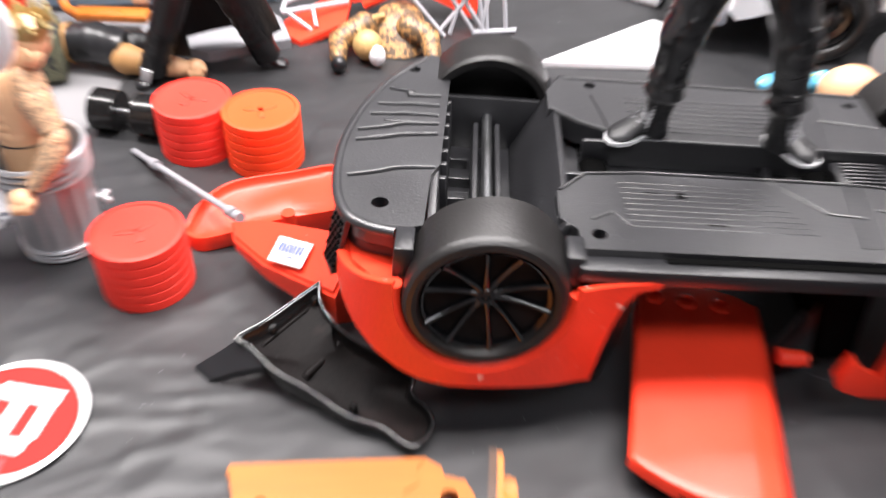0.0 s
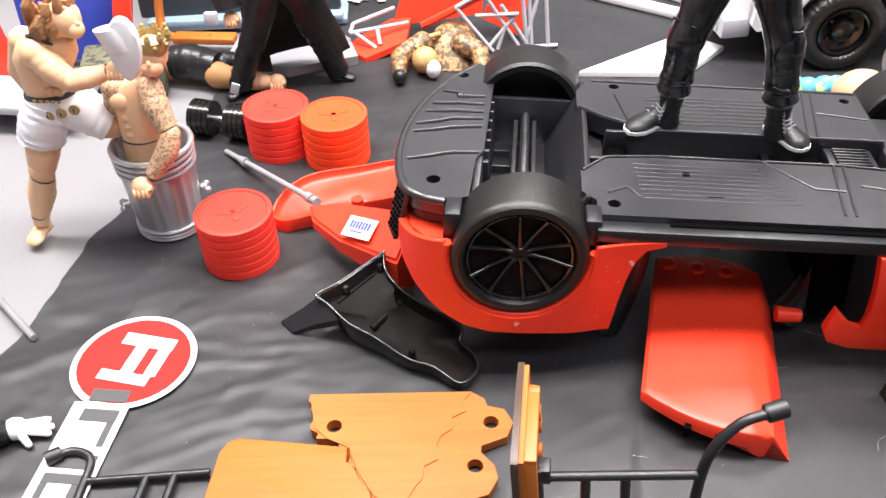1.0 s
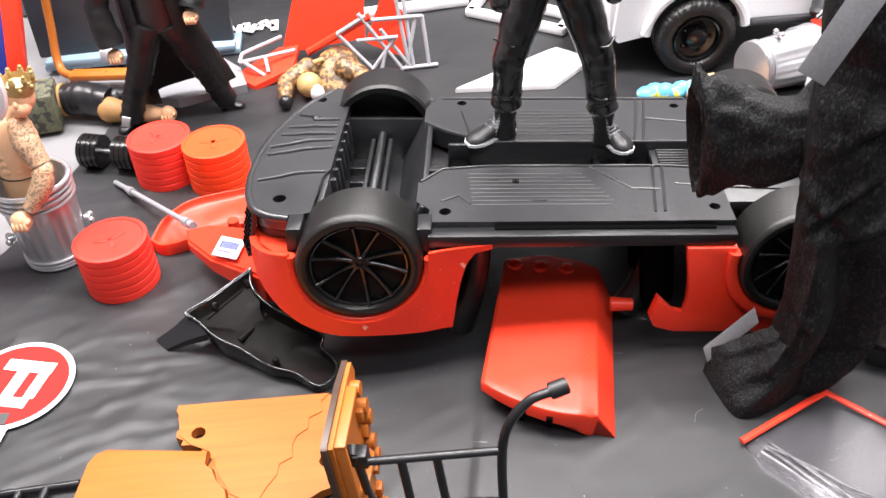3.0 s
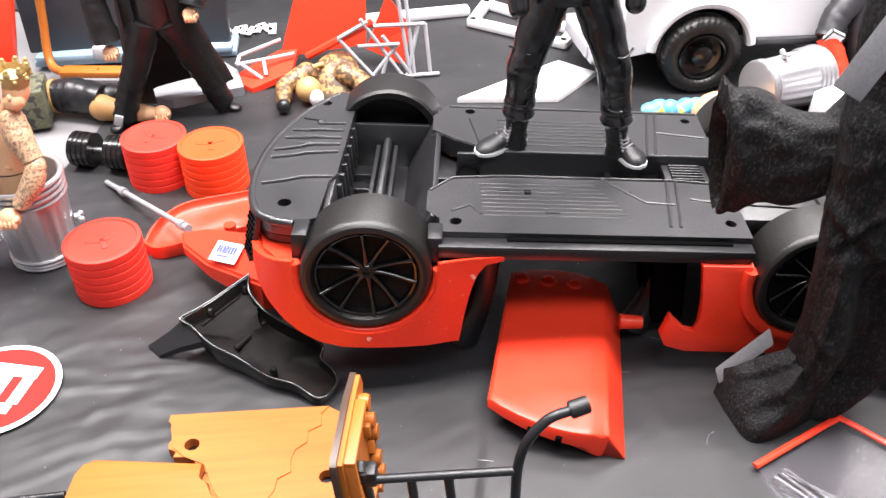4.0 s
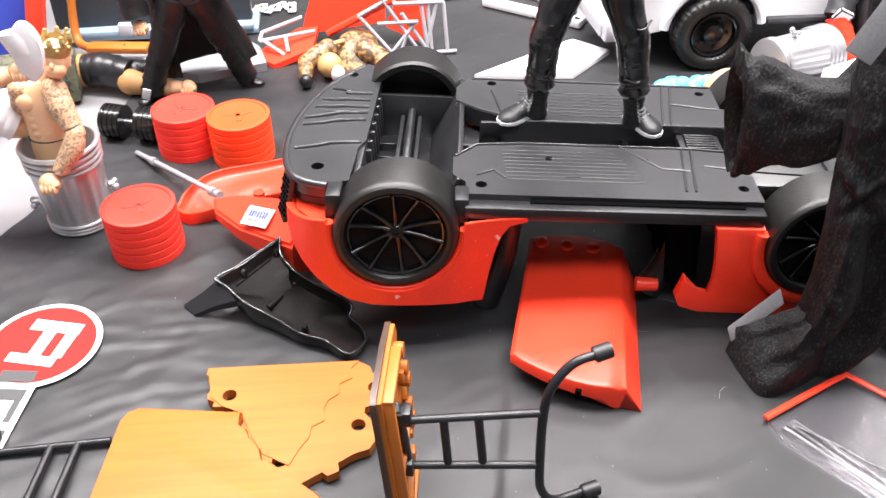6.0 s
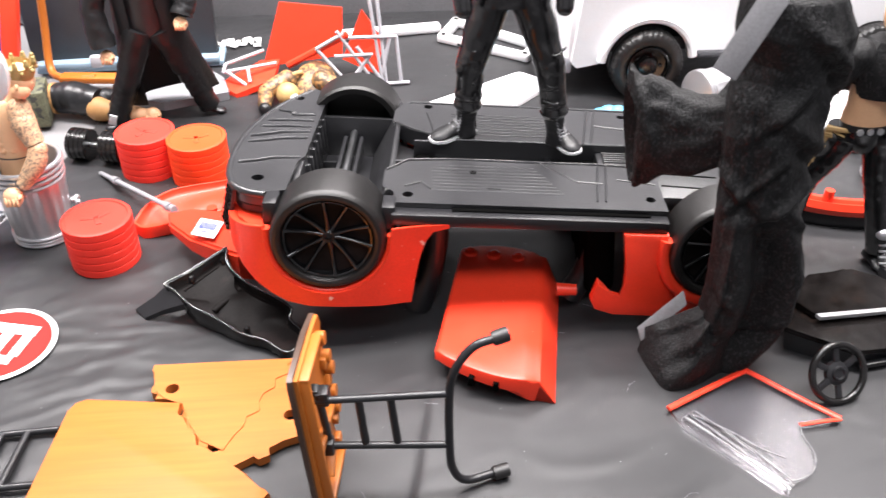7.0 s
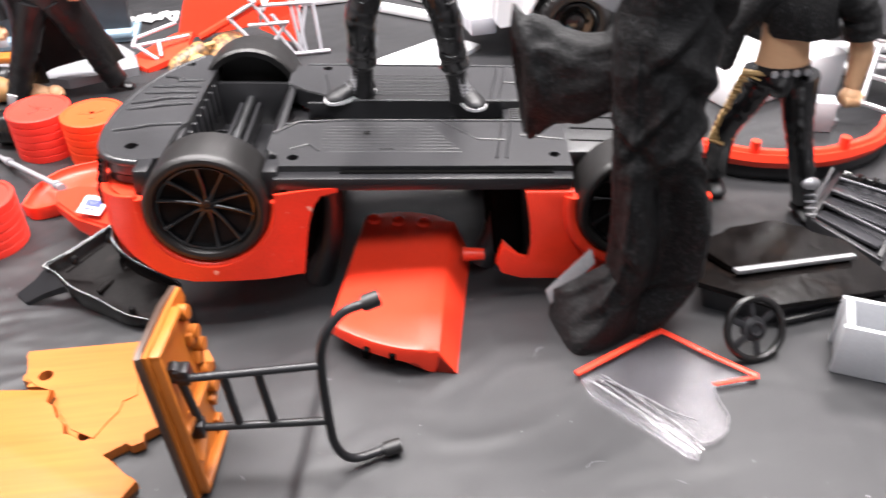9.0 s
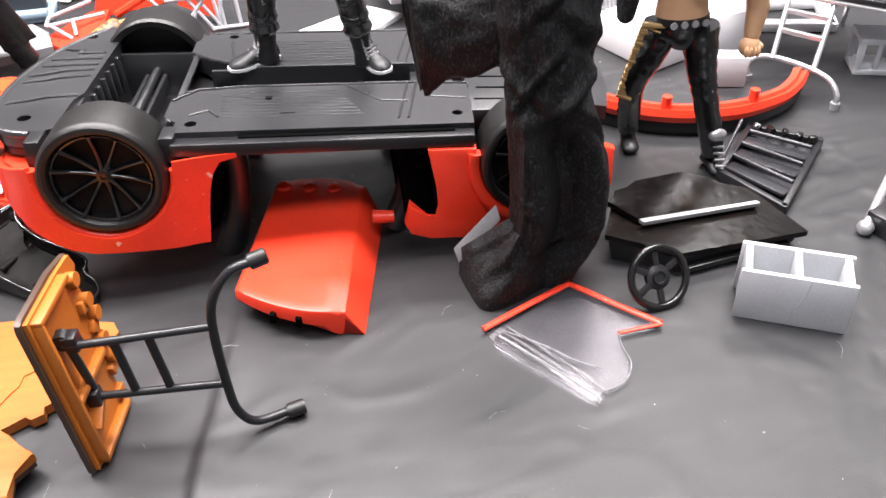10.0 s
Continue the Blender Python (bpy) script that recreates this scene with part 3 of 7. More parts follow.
    plate(bm, [(-0.0055, -0.0115), (0.0030, -0.0135), (0.0050, -0.0060), (0.0052, 0.0110), (-0.0050, 0.0105)], -0.0012, 0.0008, gm, bev=0.0005)
    grille = put("grille", bm, BLACK, label="black honeycomb grille strip")
    for k in range(8):
        for j in range(4):
            bm = B()
            rod(bm, gm @ Vector((-0.0037 + 0.0025 * j + 0.0012 * (k % 2) * (j < 3), -0.0090 + 0.0025 * k, 0.0004)), gm @ Vector((-0.0037 + 0.0025 * j + 0.0012 * (k % 2) * (j < 3), -0.0090 + 0.0025 * k, 0.0014)), 0.0010, 0.0007, seg=6)
            put("grille_stud", bm, PIT, grille)
    # red bodywork
    for v, s in ((-0.0115, 1), (0.1185, -1)):
        bm = B()
        line = [(0.021, v + 0.0035 * s), (0.003, v + 0.0015 * s), (-0.012, v - 0.002 * s), (-0.037, v - 0.0035 * s), (-0.060, v - 0.0015 * s), (-0.0730, v + 0.0035 * s), (-0.0820, v + 0.0130 * s), (-0.0860, v + 0.030 * s)]
        if s < 0:
            line = line[::-1]
        side_wall(bm, line,
                  lambda u, t: min(float(np.interp(u, [-0.0865, -0.082, -0.074, -0.064, 0.002, 0.021], [-0.0150, -0.0130, -0.0115, -0.0088, -0.0080, -0.0070])), arch(u, FRONT)),
                  lambda u, t: float(np.interp(u, [-0.0835, -0.081, -0.0765, -0.070, -0.0625, -0.055, -0.045, 0.0052, 0.0060, 0.0078, 0.0100, 0.0135, 0.021], [-0.022, -0.028, -0.0350, -0.0415, -0.0470, -0.0508, -0.0528, -0.0528, -0.040, -0.0255, -0.0165, -0.0110, -0.0092])),
                  0.0035)
        put("front_fender", bm, RED_SCUFF, label="red front fender with scuffed wheel arch")
        bm = B()
        side = Matrix(((1, 0, 0, 0), (0, 0, -s, v + 0.0030 * s), (0, 1, 0, 0), (0, 0, 0, 1)))
        hoop = [(REAR + 0.0293 * math.cos(radians(a)), AXLE_W + 0.0293 * math.sin(radians(a))) for a in range(0, -181, -6)]
        post = [(p.x, p.y) for p in curve_points([(0.1070, -0.0088, 0), (0.1092, -0.018, 0), (0.1118, -0.030, 0), (0.1130, -0.041, 0)], 5)]
        edge = [(REAR + 0.0293, -0.0095), *hoop, (REAR - 0.0293, -0.0088), *post, (0.1125, -0.0470), (0.1075, -0.0460), (0.0990, -0.0375), (0.0968, -0.0490), (0.1000, -0.0550), (0.1100, -0.0582), (0.150, -0.0585), (0.190, -0.0575), (0.1955, -0.0500), (0.1975, -0.030), (0.1965, -0.012)]
        plate(bm, edge if s < 0 else edge[::-1], 0.0, 0.0045, side, bev=0.0010)
        put("rear_fender", bm, RED, label="red rear quarter panel with wheel arch")
        bm = B()
        pts = [(FRONT + 0.0303 * math.cos(radians(a)), v - 0.0033 * s + 0.0028 * s * math.cos(radians(a)) ** 4, AXLE_W + 0.0303 * math.sin(radians(a))) for a in range(172, 370, 6)]
        tube(bm, pts, 0.0024, seg=12, n=2)
        put("arch_lip", bm, RED)
        bm = B()
        pts = [(REAR + 0.0303 * math.cos(radians(a)), v - 0.0026 * s + 0.0022 * s * math.cos(radians(a)) ** 4, AXLE_W + 0.0303 * math.sin(radians(a))) for a in range(172, 370, 6)]
        tube(bm, pts, 0.0034, seg=12, n=2)
        put("arch_lip", bm, RED)
    # rear underside
    bm = B()
    holed(bm, [(0.170, 0.020), (0.196, 0.010), (0.201, 0.03), (0.202, 0.055), (0.201, 0.08), (0.196, 0.098), (0.170, 0.09)], [(0.190, 0.03, 0.0026)], -0.008, -0.001)
    box(bm, (0.159, 0.054, -0.008), (0.06, 0.078, 0.010), bev=0.001)
    for k in range(6):
        box(bm, (0.112, 0.048 + 0.0025 * k, -0.0028), (0.016, 0.0011, 0.0016), bev=0.0003)
    box(bm, (0.112, 0.054, -0.006), (0.022, 0.018, 0.005), bev=0.0006)
    put("rear_underside", bm, UNDER)
    for k in range(4):
        bm = B()
        box(bm, (0.147 + 0.002 * k, 0.026 + 0.013 * k, -0.0030), (0.030, 0.0011, 0.0008), pose(0, 0, 0, 0, 0, -4), bev=0.0002)
        put("groove", bm, PIT)
    # hollow cabin: two added black blocks hold its shade in their colour; inner pillars reach the cloth
    for nm, u, w, du, dv, tilt in (("rear_shade_block", 0.102, -0.034, 0.016, 0.100, -9), ("front_shade_block", 0.0035, -0.034, 0.012, 0.104, 7)):
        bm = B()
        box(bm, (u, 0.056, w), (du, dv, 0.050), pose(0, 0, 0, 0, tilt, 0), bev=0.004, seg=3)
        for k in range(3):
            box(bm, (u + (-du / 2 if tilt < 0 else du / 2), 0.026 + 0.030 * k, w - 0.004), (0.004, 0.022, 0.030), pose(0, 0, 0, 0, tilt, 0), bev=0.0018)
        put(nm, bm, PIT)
    for u, v, w, h in ((0.012, 0.012, 0.014, 0.0745), (0.095, 0.016, 0.012, 0.0675), (0.012, 0.098, 0.014, 0.068), (0.095, 0.094, 0.012, 0.0625)):
        bm = B()
        tube(bm, [(u, v, -0.006), (u + 0.004, v + 0.002, -0.025), (u + 0.003, v + 0.002, -0.05), (u - 0.003, v, -h)], [0.0075, 0.006, 0.006, 0.0075], seg=14, n=5)
        put("cabin_pillar", bm, BLACK)
    for u, v, side in ((FRONT, -0.0050, -1), (FRONT, 0.1145, 1), (REAR, -0.0050, -1), (REAR, 0.1145, 1)):
        wheel(car, u, v, side, m)
    return car


build_car()


# ---- stacked weight plates ----
def plate_stack(mat, label):
    st = thing("weight_plate_stack", label, "weight plates", group="stacks of weight plates")
    for k in range(6):
        bm = B()
        z, r, h = 0.0049 * k, 0.0193, 0.0049
        top = k == 5
        prof = [(0, z), (r - 0.0006, z), (r - 0.0001, z + 0.0004), (r, z + h * 0.5), (r - 0.0001, z + h - 0.0004), (r - 0.0006, z + h - 0.0001)]
        prof += [(r - 0.0022, z + h), (r - 0.0027, z + h - 0.0006), (r - 0.0034, z + h - 0.0007), (0.0, z + h - 0.0007)] if top else [(0, z + h - 0.0001)]
        lathe(bm, prof, seg=44)
        part("weight_plate", bm, mat, st)
    bm = B()
    for a in (20, 160, 270):
        box(bm, (0.004 * math.cos(radians(a)), 0.003 * math.sin(radians(a)), 0.0288), (0.0090, 0.0030, 0.0005), pose(0, 0, 0, 0, 0, a), bev=0.0003)
    part("embossed_mark", bm, mat, st)
    return st


red_stack = plate_stack(RED_STACK, "red plastic stack of toy weight plates on the cloth")
red_stack.matrix_basis = pose(-0.1720, 0.0665, 0.0015, 0, 0, 25)
copy_thing(red_stack, pose(-0.1640, 0.1675, 0.0015, 0, 0, -30))
orange_stack = plate_stack(ORANGE, "orange-red plastic stack of toy weight plates")
orange_stack.matrix_basis = pose(-0.1290, 0.1560, 0.0015, 0, 0, 10)


# ---- broken toy table ----
def zigzag(a, b, n, amp, seed):
    """A splintered edge from a to b."""
    rnd = random.Random(seed)
    a, b = Vector((*a, 0)), Vector((*b, 0))
    d = b - a
    q = Vector((-d.y, d.x, 0)).normalized()
    out = []
    for k in range(n + 1):
        p = a + d * (k / n)
        if 0 < k < n:
            p += q * rnd.uniform(-amp, amp)
        out.append((p.x, p.y))
    return out


def table_leg_frame(parent, bars, cross, foot, feet):
    for a, b in bars:
        bm = B()
        rod(bm, a, b, 0.0016, seg=12)
        part("leg_bar", bm, BLACK, parent)
    for a, b in cross:
        bm = B()
        d = Vector(b) - Vector(a)
        rod(bm, a, b, 0.0017, seg=10)
        part("rung", bm, BLACK, parent)
    bm = B()
    tube(bm, foot, 0.0018, seg=12, n=6)
    part("foot_tube", bm, BLACK, parent)
    for a, b in feet:
        bm = B()
        rod(bm, a, b, 0.0031, seg=18)
        bmesh.ops.bevel(bm, geom=[e for e in bm.edges if len(e.link_faces) == 2 and e.calc_face_angle(0) > 1], offset=0.0004, segments=2, affect="EDGES")
        part("rubber_foot", bm, RUBBER, parent)


def build_table():
    # half lying face up
    t = thing("broken_table_half", "orange wood-look half of a snapped toy table lying flat", "toy table", (-0.12, -0.10, 0), "pieces of the broken table")
    outline = [(-0.1665, -0.137), (-0.070, -0.137), (-0.071, -0.126), (-0.0645, -0.1185), (-0.067, -0.1155), (-0.0715, -0.1135), (-0.075, -0.107), (-0.085, -0.100),
               (-0.0905, -0.0945), (-0.094, -0.0905), (-0.099, -0.0905), (-0.0985, -0.084), (-0.104, -0.080), (-0.105, -0.073), (-0.110, -0.071), (-0.108, -0.0635), (-0.152, -0.0575),
               (-0.1565, -0.0595), (-0.159, -0.064)]
    bm = B()
    plate(bm, outline, 0.0085, 0.0122, bev=0.0008)
    part("tabletop", bm, WOOD, t)
    bm = B()
    inner = [(x * 0.985 - 0.0018, y * 0.985 - 0.0015) for x, y in outline]
    plate(bm, inner, 0.0052, 0.0085)
    part("rim_band", bm, BROWN, t, "dark brown edge band")
    bm = B()
    box(bm, (-0.125, -0.100, 0.003), (0.055, 0.05, 0.0052), bev=0.0006)
    part("underframe", bm, WOOD_SIDE, t)
    table_leg_frame(t, [((-0.1635, -0.068, 0.0045), (-0.212, -0.0705, 0.0045)), ((-0.166, -0.099, 0.0045), (-0.214, -0.101, 0.0045))],
                    [((-0.177, -0.069, 0.0045), (-0.180, -0.0995, 0.0045)), ((-0.188, -0.0695, 0.0045), (-0.191, -0.100, 0.0045))],
                    [(-0.228, -0.0595, 0.006), (-0.220, -0.0565, 0.0055), (-0.2125, -0.060, 0.005), (-0.212, -0.0705, 0.0045), (-0.214, -0.101, 0.0045), (-0.217, -0.112, 0.005), (-0.230, -0.117, 0.006)],
                    [((-0.230, -0.0605, 0.006), (-0.2245, -0.0575, 0.0058)), ((-0.236, -0.119, 0.006), (-0.229, -0.117, 0.006))])
    # splintered middle piece
    p = thing("table_fragment", "splintered orange middle piece of the broken toy table", "toy table", (-0.09, -0.06, 0), "pieces of the broken table")
    outline = zigzag((-0.127, -0.0325), (-0.1225, -0.055), 9, 0.0018, 3) + [(-0.1145, -0.0555), (-0.111, -0.063), (-0.112, -0.071), (-0.106, -0.073), (-0.1055, -0.080), (-0.100, -0.084), (-0.100, -0.0905)]
    outline += [(-0.0945, -0.0915), (-0.086, -0.1005), (-0.0825, -0.0985), (-0.074, -0.0935), (-0.0715, -0.0955), (-0.067, -0.0935), (-0.0675, -0.0895), (-0.061, -0.0855),
                (-0.0545, -0.0835), (-0.0505, -0.0765), (-0.0515, -0.0705), (-0.0565, -0.0640), (-0.0560, -0.0610), (-0.0455, -0.0570), (-0.0425, -0.0500), (-0.0455, -0.0430),
                (-0.0525, -0.0410), (-0.0535, -0.0370), (-0.0585, -0.0335)]
    bm = B()
    holed(bm, outline, [(-0.0515, -0.0495, 0.0032), (-0.0590, -0.0705, 0.0032), (-0.1155, -0.0495, 0.0032), (-0.0915, -0.0865, 0.0032)], 0.0022, 0.0068)
    part("board", bm, WOOD, p, smooth=25)
    bm = B()
    top = [(-0.127, -0.0325), (-0.0585, -0.0335)] + zigzag((-0.0585, -0.0335), (-0.0875, -0.0895), 12, 0.0022, 8)[1:] + [(-0.098, -0.083), (-0.104, -0.073), (-0.1095, -0.060), (-0.118, -0.0555), (-0.1235, -0.050)]
    holed(bm, top[::-1], [(-0.1155, -0.0495, 0.0032)], 0.0068, 0.0074)
    part("veneer", bm, WOOD, p, smooth=25)
    # half standing on its long edge
    s = thing("standing_table_half", "snapped toy table half standing on edge with black folding legs", "toy table", (-0.045, -0.1, 0), "pieces of the broken table")
    frame_m = Matrix(((0, 0, 1, 0), (1, 0, 0, 0), (0, 1, 0, 0), (0, 0, 0, 1)))  # plan (y, z), thickness along x
    tilt = Matrix.Translation((-0.0440, -0.1250, 0.0014)) @ pose(0, 0, 0, 0, 0, -8) @ pose(0, 0, 0, -3, -4.6, 0) @ frame_m
    ragged = zigzag((0.040, 0.003), (0.045, 0.073), 13, 0.0028, 5)
    bm = B()
    plate(bm, [(0.003, 0.0), (0.038, 0.0)] + ragged + [(0.030, 0.0755), (0.003, 0.0755), (0.0008, 0.0745), (0.0, 0.072), (0.0, 0.003), (0.0008, 0.0008)], -0.0022, 0.0)
    bmesh.ops.transform(bm, matrix=tilt, verts=bm.verts[:])
    part("tabletop", bm, BROWN, s, "dark brown wood-look table face")
    bm = B()
    plate(bm, [(0.0018, 0.0016), (0.037, 0.0016)] + [(x - 0.0012, y) for x, y in ragged] + [(0.029, 0.074), (0.0018, 0.074)], 0.0, 0.0016)
    for a, b, c, d in ((0.0035, 0.003, 0.0055, 0.0725), (0.0035, 0.003, 0.036, 0.0055), (0.0035, 0.0705, 0.032, 0.073)):
        box(bm, ((a + c) / 2, (b + d) / 2, 0.0032), (c - a, d - b, 0.0046), bev=0.0007)
    box(bm, (0.020, 0.033, 0.003), (0.030, 0.0026, 0.004), bev=0.0005)
    box(bm, (0.0125, 0.022, 0.004), (0.014, 0.0022, 0.006), pose(0, 0, 0, 0, 0, 35), bev=0.0005)
    for y, z in ((0.036, 0.067), (0.039, 0.055), (0.041, 0.047), (0.0385, 0.036), (0.040, 0.026)):
        rod(bm, (y, z, 0.001), (y, z, 0.0052), 0.0030, seg=14)
    for k in range(6):
        box(bm, (0.036 + 0.002 * (k % 2), 0.010 + 0.011 * k, 0.0026), (0.005, 0.005, 0.0030), pose(0, 0, 0, 0, 0, 20 * k), bev=0.0006)
    bmesh.ops.transform(bm, matrix=tilt, verts=bm.verts[:])
    part("underframe", bm, WOOD_SIDE, s, "amber plastic underside with ribs and pegs")
    table_leg_frame(s, [((-0.043, -0.110, 0.0555), (0.0098, -0.1125, 0.0575)), ((-0.040, -0.108, 0.0270), (0.0100, -0.1145, 0.0300))],
                    [((-0.026, -0.110, 0.0562), (-0.024, -0.1095, 0.0280)), ((-0.0135, -0.1108, 0.0568), (-0.0110, -0.1110, 0.0290)), ((-0.0415, -0.110, 0.0600), (-0.0385, -0.107, 0.0240))],
                    [(0.0285, -0.1075, 0.0808), (0.0195, -0.1090, 0.0785), (0.0125, -0.1110, 0.0700), (0.0098, -0.1125, 0.0575), (0.0100, -0.1145, 0.0300), (0.0115, -0.1150, 0.0150), (0.0175, -0.1140, 0.0062), (0.0300, -0.1100, 0.0045)],
                    [((0.0265, -0.1075, 0.0803), (0.0330, -0.1065, 0.0818)), ((0.0295, -0.1105, 0.0047), (0.0365, -0.1088, 0.0050))])
    bm = B()
    rod(bm, (-0.0430, -0.1105, 0.0575), (-0.0430, -0.106, 0.0575), 0.0034, seg=16)
    part("hinge", bm, BLACK, s)
    for z in (0.0565, 0.0275):
        bm = B()
        box(bm, (-0.0395, -0.1085, z), (0.0050, 0.0060, 0.0072), pose(0, 0, 0, 0, -5, -8), bev=0.0008)
        part("hinge_bracket", bm, BLACK, s)


build_table()


# ---- car fragments ----
def build_fragments():
    # red panel under the car
    bm = B()
    FL, FR, BR, BL = [Vector(p) for p in ((0.0100, -0.0435, 0.0170), (0.0560, -0.0665, 0.0155), (0.0755, 0.022, 0.0225), (0.0315, 0.034, 0.0205))]
    side_f, side_b = Vector((0.0652, -0.0695, 0.0016)), Vector((0.0845, 0.016, 0.0016))
    across = (0.0, 0.03, 0.10, 0.25, 0.40, 0.55, 0.70, 0.82, 0.90, 0.96, 1.0)
    drop = ((0, 0.1, 0.3, 0.86, 0.90, 1.0), (0.0052, 0.0062, 0.0070, 0.0085, 0.0125, 0.0128))
    rings = []
    for t, low, back in ((0.0, 1, 0.0), (0.0, 0.12, 0.0), (0.003, 0.04, 0), (0.010, 0, 0), (0.05, 0, 0), (0.2, 0, 0), (0.4, 0, 0), (0.6, 0, 0), (0.8, 0, 0), (0.95, 0, 0), (1.0, 0.1, 0)):
        left, right, foot = FL.lerp(BL, t), FR.lerp(BR, t), side_f.lerp(side_b, t)
        upper = [left + Vector((0.0006, 0, -0.0035 - 0.012 * t))]
        for q in across:
            p = left.lerp(right, q)
            p.z += 0.0007 * math.sin(math.pi * q) - 0.0012 * (q > 0.93) - 0.0012 * (q < 0.02) - low * float(np.interp(q, *drop))
            p.y -= 0.0068 * math.sin(math.pi * q) ** 0.75 * max(0, 1 - 4 * t) - 0.004 * t * math.sin(math.pi * q)
            upper.append(p)
        upper += [right.lerp(foot, 0.12) + Vector((0.0004, 0, -0.5 * low * 0.006)), foot + Vector((0, 0, 0))]
        inner = [p + Vector((0.0010 if k < 3 else -0.0016 if k > 9 else 0, 0.0022 if low else 0, -0.0016 if 0 < k < len(upper) - 1 else 0)) for k, p in enumerate(upper)]
        rings.append([bm.verts.new(p) for p in upper + inner[::-1]])
    skin(bm, rings)
    panel = thing("car_door_panel", "loose red plastic panel lying half under the overturned car", "car part", (0.05, -0.02, 0))
    part("panel", bm, RED, panel, smooth=33)
    for x, y in ((0.0262, -0.0585), (0.0375, -0.0632)):
        bm = B()
        box(bm, (x, y, 0.0102), (0.0026, 0.0040, 0.0050), pose(0, 0, 0, 0, 0, -22), bev=0.0002)
        part("slot", bm, PIT, panel)
    for k in range(3):
        bm = B()
        lathe(bm, [(0.004, 0), (0.0036, 0.0016), (0.0022, 0.002), (0.0022, 0.0006), (0, 0.0006)], pose(0.036 + 0.0125 * k, 0.0275 - 0.0035 * k, 0.0213), seg=18)
        part("boss", bm, RED, panel)
    bm = B()
    rod(bm, (0.078, -0.002, 0.0165), (0.0885, -0.0035, 0.0165), 0.0036, 0.0030, seg=16)
    part("peg", bm, RED, panel)

    # black inner shell
    bm = B()
    rim = [(-0.0965, 0.0360, 0.0270), (-0.1090, 0.0262, 0.0245), (-0.1180, 0.0195, 0.0226), (-0.1272, 0.0140, 0.0208), (-0.1220, 0.0105, 0.0190), (-0.1125, 0.0015, 0.0152), (-0.1000, -0.0062, 0.0130),
           (-0.0860, -0.0160, 0.0098), (-0.0742, -0.0208, 0.0088), (-0.0632, -0.0285, 0.0067), (-0.0552, -0.0210, 0.0066), (-0.0562, -0.0140, 0.0080), (-0.0622, -0.0070, 0.0098), (-0.0612, -0.0018, 0.0122),
           (-0.0672, 0.0030, 0.0150), (-0.0830, 0.0125, 0.0184), (-0.0915, 0.0195, 0.0218), (-0.0960, 0.0270, 0.0245)]
    ring = curve_points(rim + rim[:1], 4)[:-1]
    c = sum(ring, Vector()) / len(ring)
    rows = []
    for k, (f, dz) in enumerate(((0.93, -0.0120), (0.97, -0.0060), (1.0, 0.0), (0.990, 0.0004), (0.972, 0.0002), (0.962, -0.0006), (0.935, -0.0046), (0.88, -0.0060), (0.45, -0.0070))):
        rows.append([bm.verts.new((c.x + (p.x - c.x) * f, c.y + (p.y - c.y) * f, max(0.0014 if k < 2 else 0.0046, p.z + dz + (0.0004 * noise.noise(p * 300) if 1 < k < 5 else 0)))) for p in ring])
    skin(bm, rows[:7], False)
    skin(bm, rows[6:], False, 1)
    bm.faces.new(rows[-1]).material_index = 1
    bm.faces.new(rows[0][::-1])
    shell = thing("car_inner_shell", "glossy black plastic shell broken from the car front", "car part", (-0.09, 0.0, 0))
    part("tray", bm, [GLOSS, SMOKE], shell, smooth=42)
    # rolled edge, ribs and bosses of the tray
    bm = B()
    tube(bm, [p + Vector((0, 0, 0.0004)) for p in ring + ring[:1]], 0.00062, seg=8, n=1)
    part("rolled_edge", bm, SHINE, shell, smooth=60)
    for a, b, r in (((-0.1180, 0.0145, 0.0156), (-0.1015, 0.0285, 0.0197), 0.0010), ((-0.1130, 0.0100, 0.0126), (-0.0985, 0.0235, 0.0168), 0.0017), ((-0.1020, 0.0030, 0.0100), (-0.0890, 0.0150, 0.0138), 0.0018)):
        bm = B()
        rod(bm, a, b, r, seg=10)
        part("rib", bm, SMOKE, shell, smooth=40)
    for p in ((-0.1140, 0.0190, 0.0200), (-0.1085, 0.0125, 0.0135), (-0.0985, 0.0305, 0.0232), (-0.0840, -0.0110, 0.0085)):
        bm = B()
        lathe(bm, [(0, 0.0012), (0.0011, 0.0012), (0.0016, 0.0006), (0.0018, -0.004)], Matrix.Translation(p), seg=12, caps=False)
        part("boss", bm, GLOSS, shell)
    bm = B()
    slab(bm, [(-0.1262, 0.0145, 0.0202), (-0.1350, 0.0165, 0.0110), (-0.1455, 0.0150, 0.0045), (-0.1395, 0.0085, 0.0035), (-0.1290, 0.0075, 0.0090), (-0.1170, 0.0048, 0.0145), (-0.1215, 0.0100, 0.0186)], [0.003, 0.003, 0.0030, 0.0022, 0.003, 0.004, 0.004])
    part("flange", bm, BLACK, shell)
    bm = B()
    tube(bm, [(-0.1270, 0.0142, 0.0208), (-0.1242, 0.0120, 0.0198), (-0.1212, 0.0096, 0.0187)], 0.0008, seg=8, n=4)
    part("flange_lip", bm, GLOSS, shell)
    # bumper wedge with a printed sticker, against the nose
    bm = B()
    top = [(-0.1365, 0.0815, 0.0225), (-0.121, 0.0735, 0.0285), (-0.0895, 0.0560, 0.0370), (-0.0835, 0.0380, 0.0390), (-0.0905, 0.0285, 0.0270), (-0.1195, 0.0520, 0.0230), (-0.1345, 0.0715, 0.0205)]
    fs = slab(bm, top, [0.006, 0.012, 0.018, (-0.0830, 0.0390, 0.0013), 0.0160, 0.0085, 0.006])
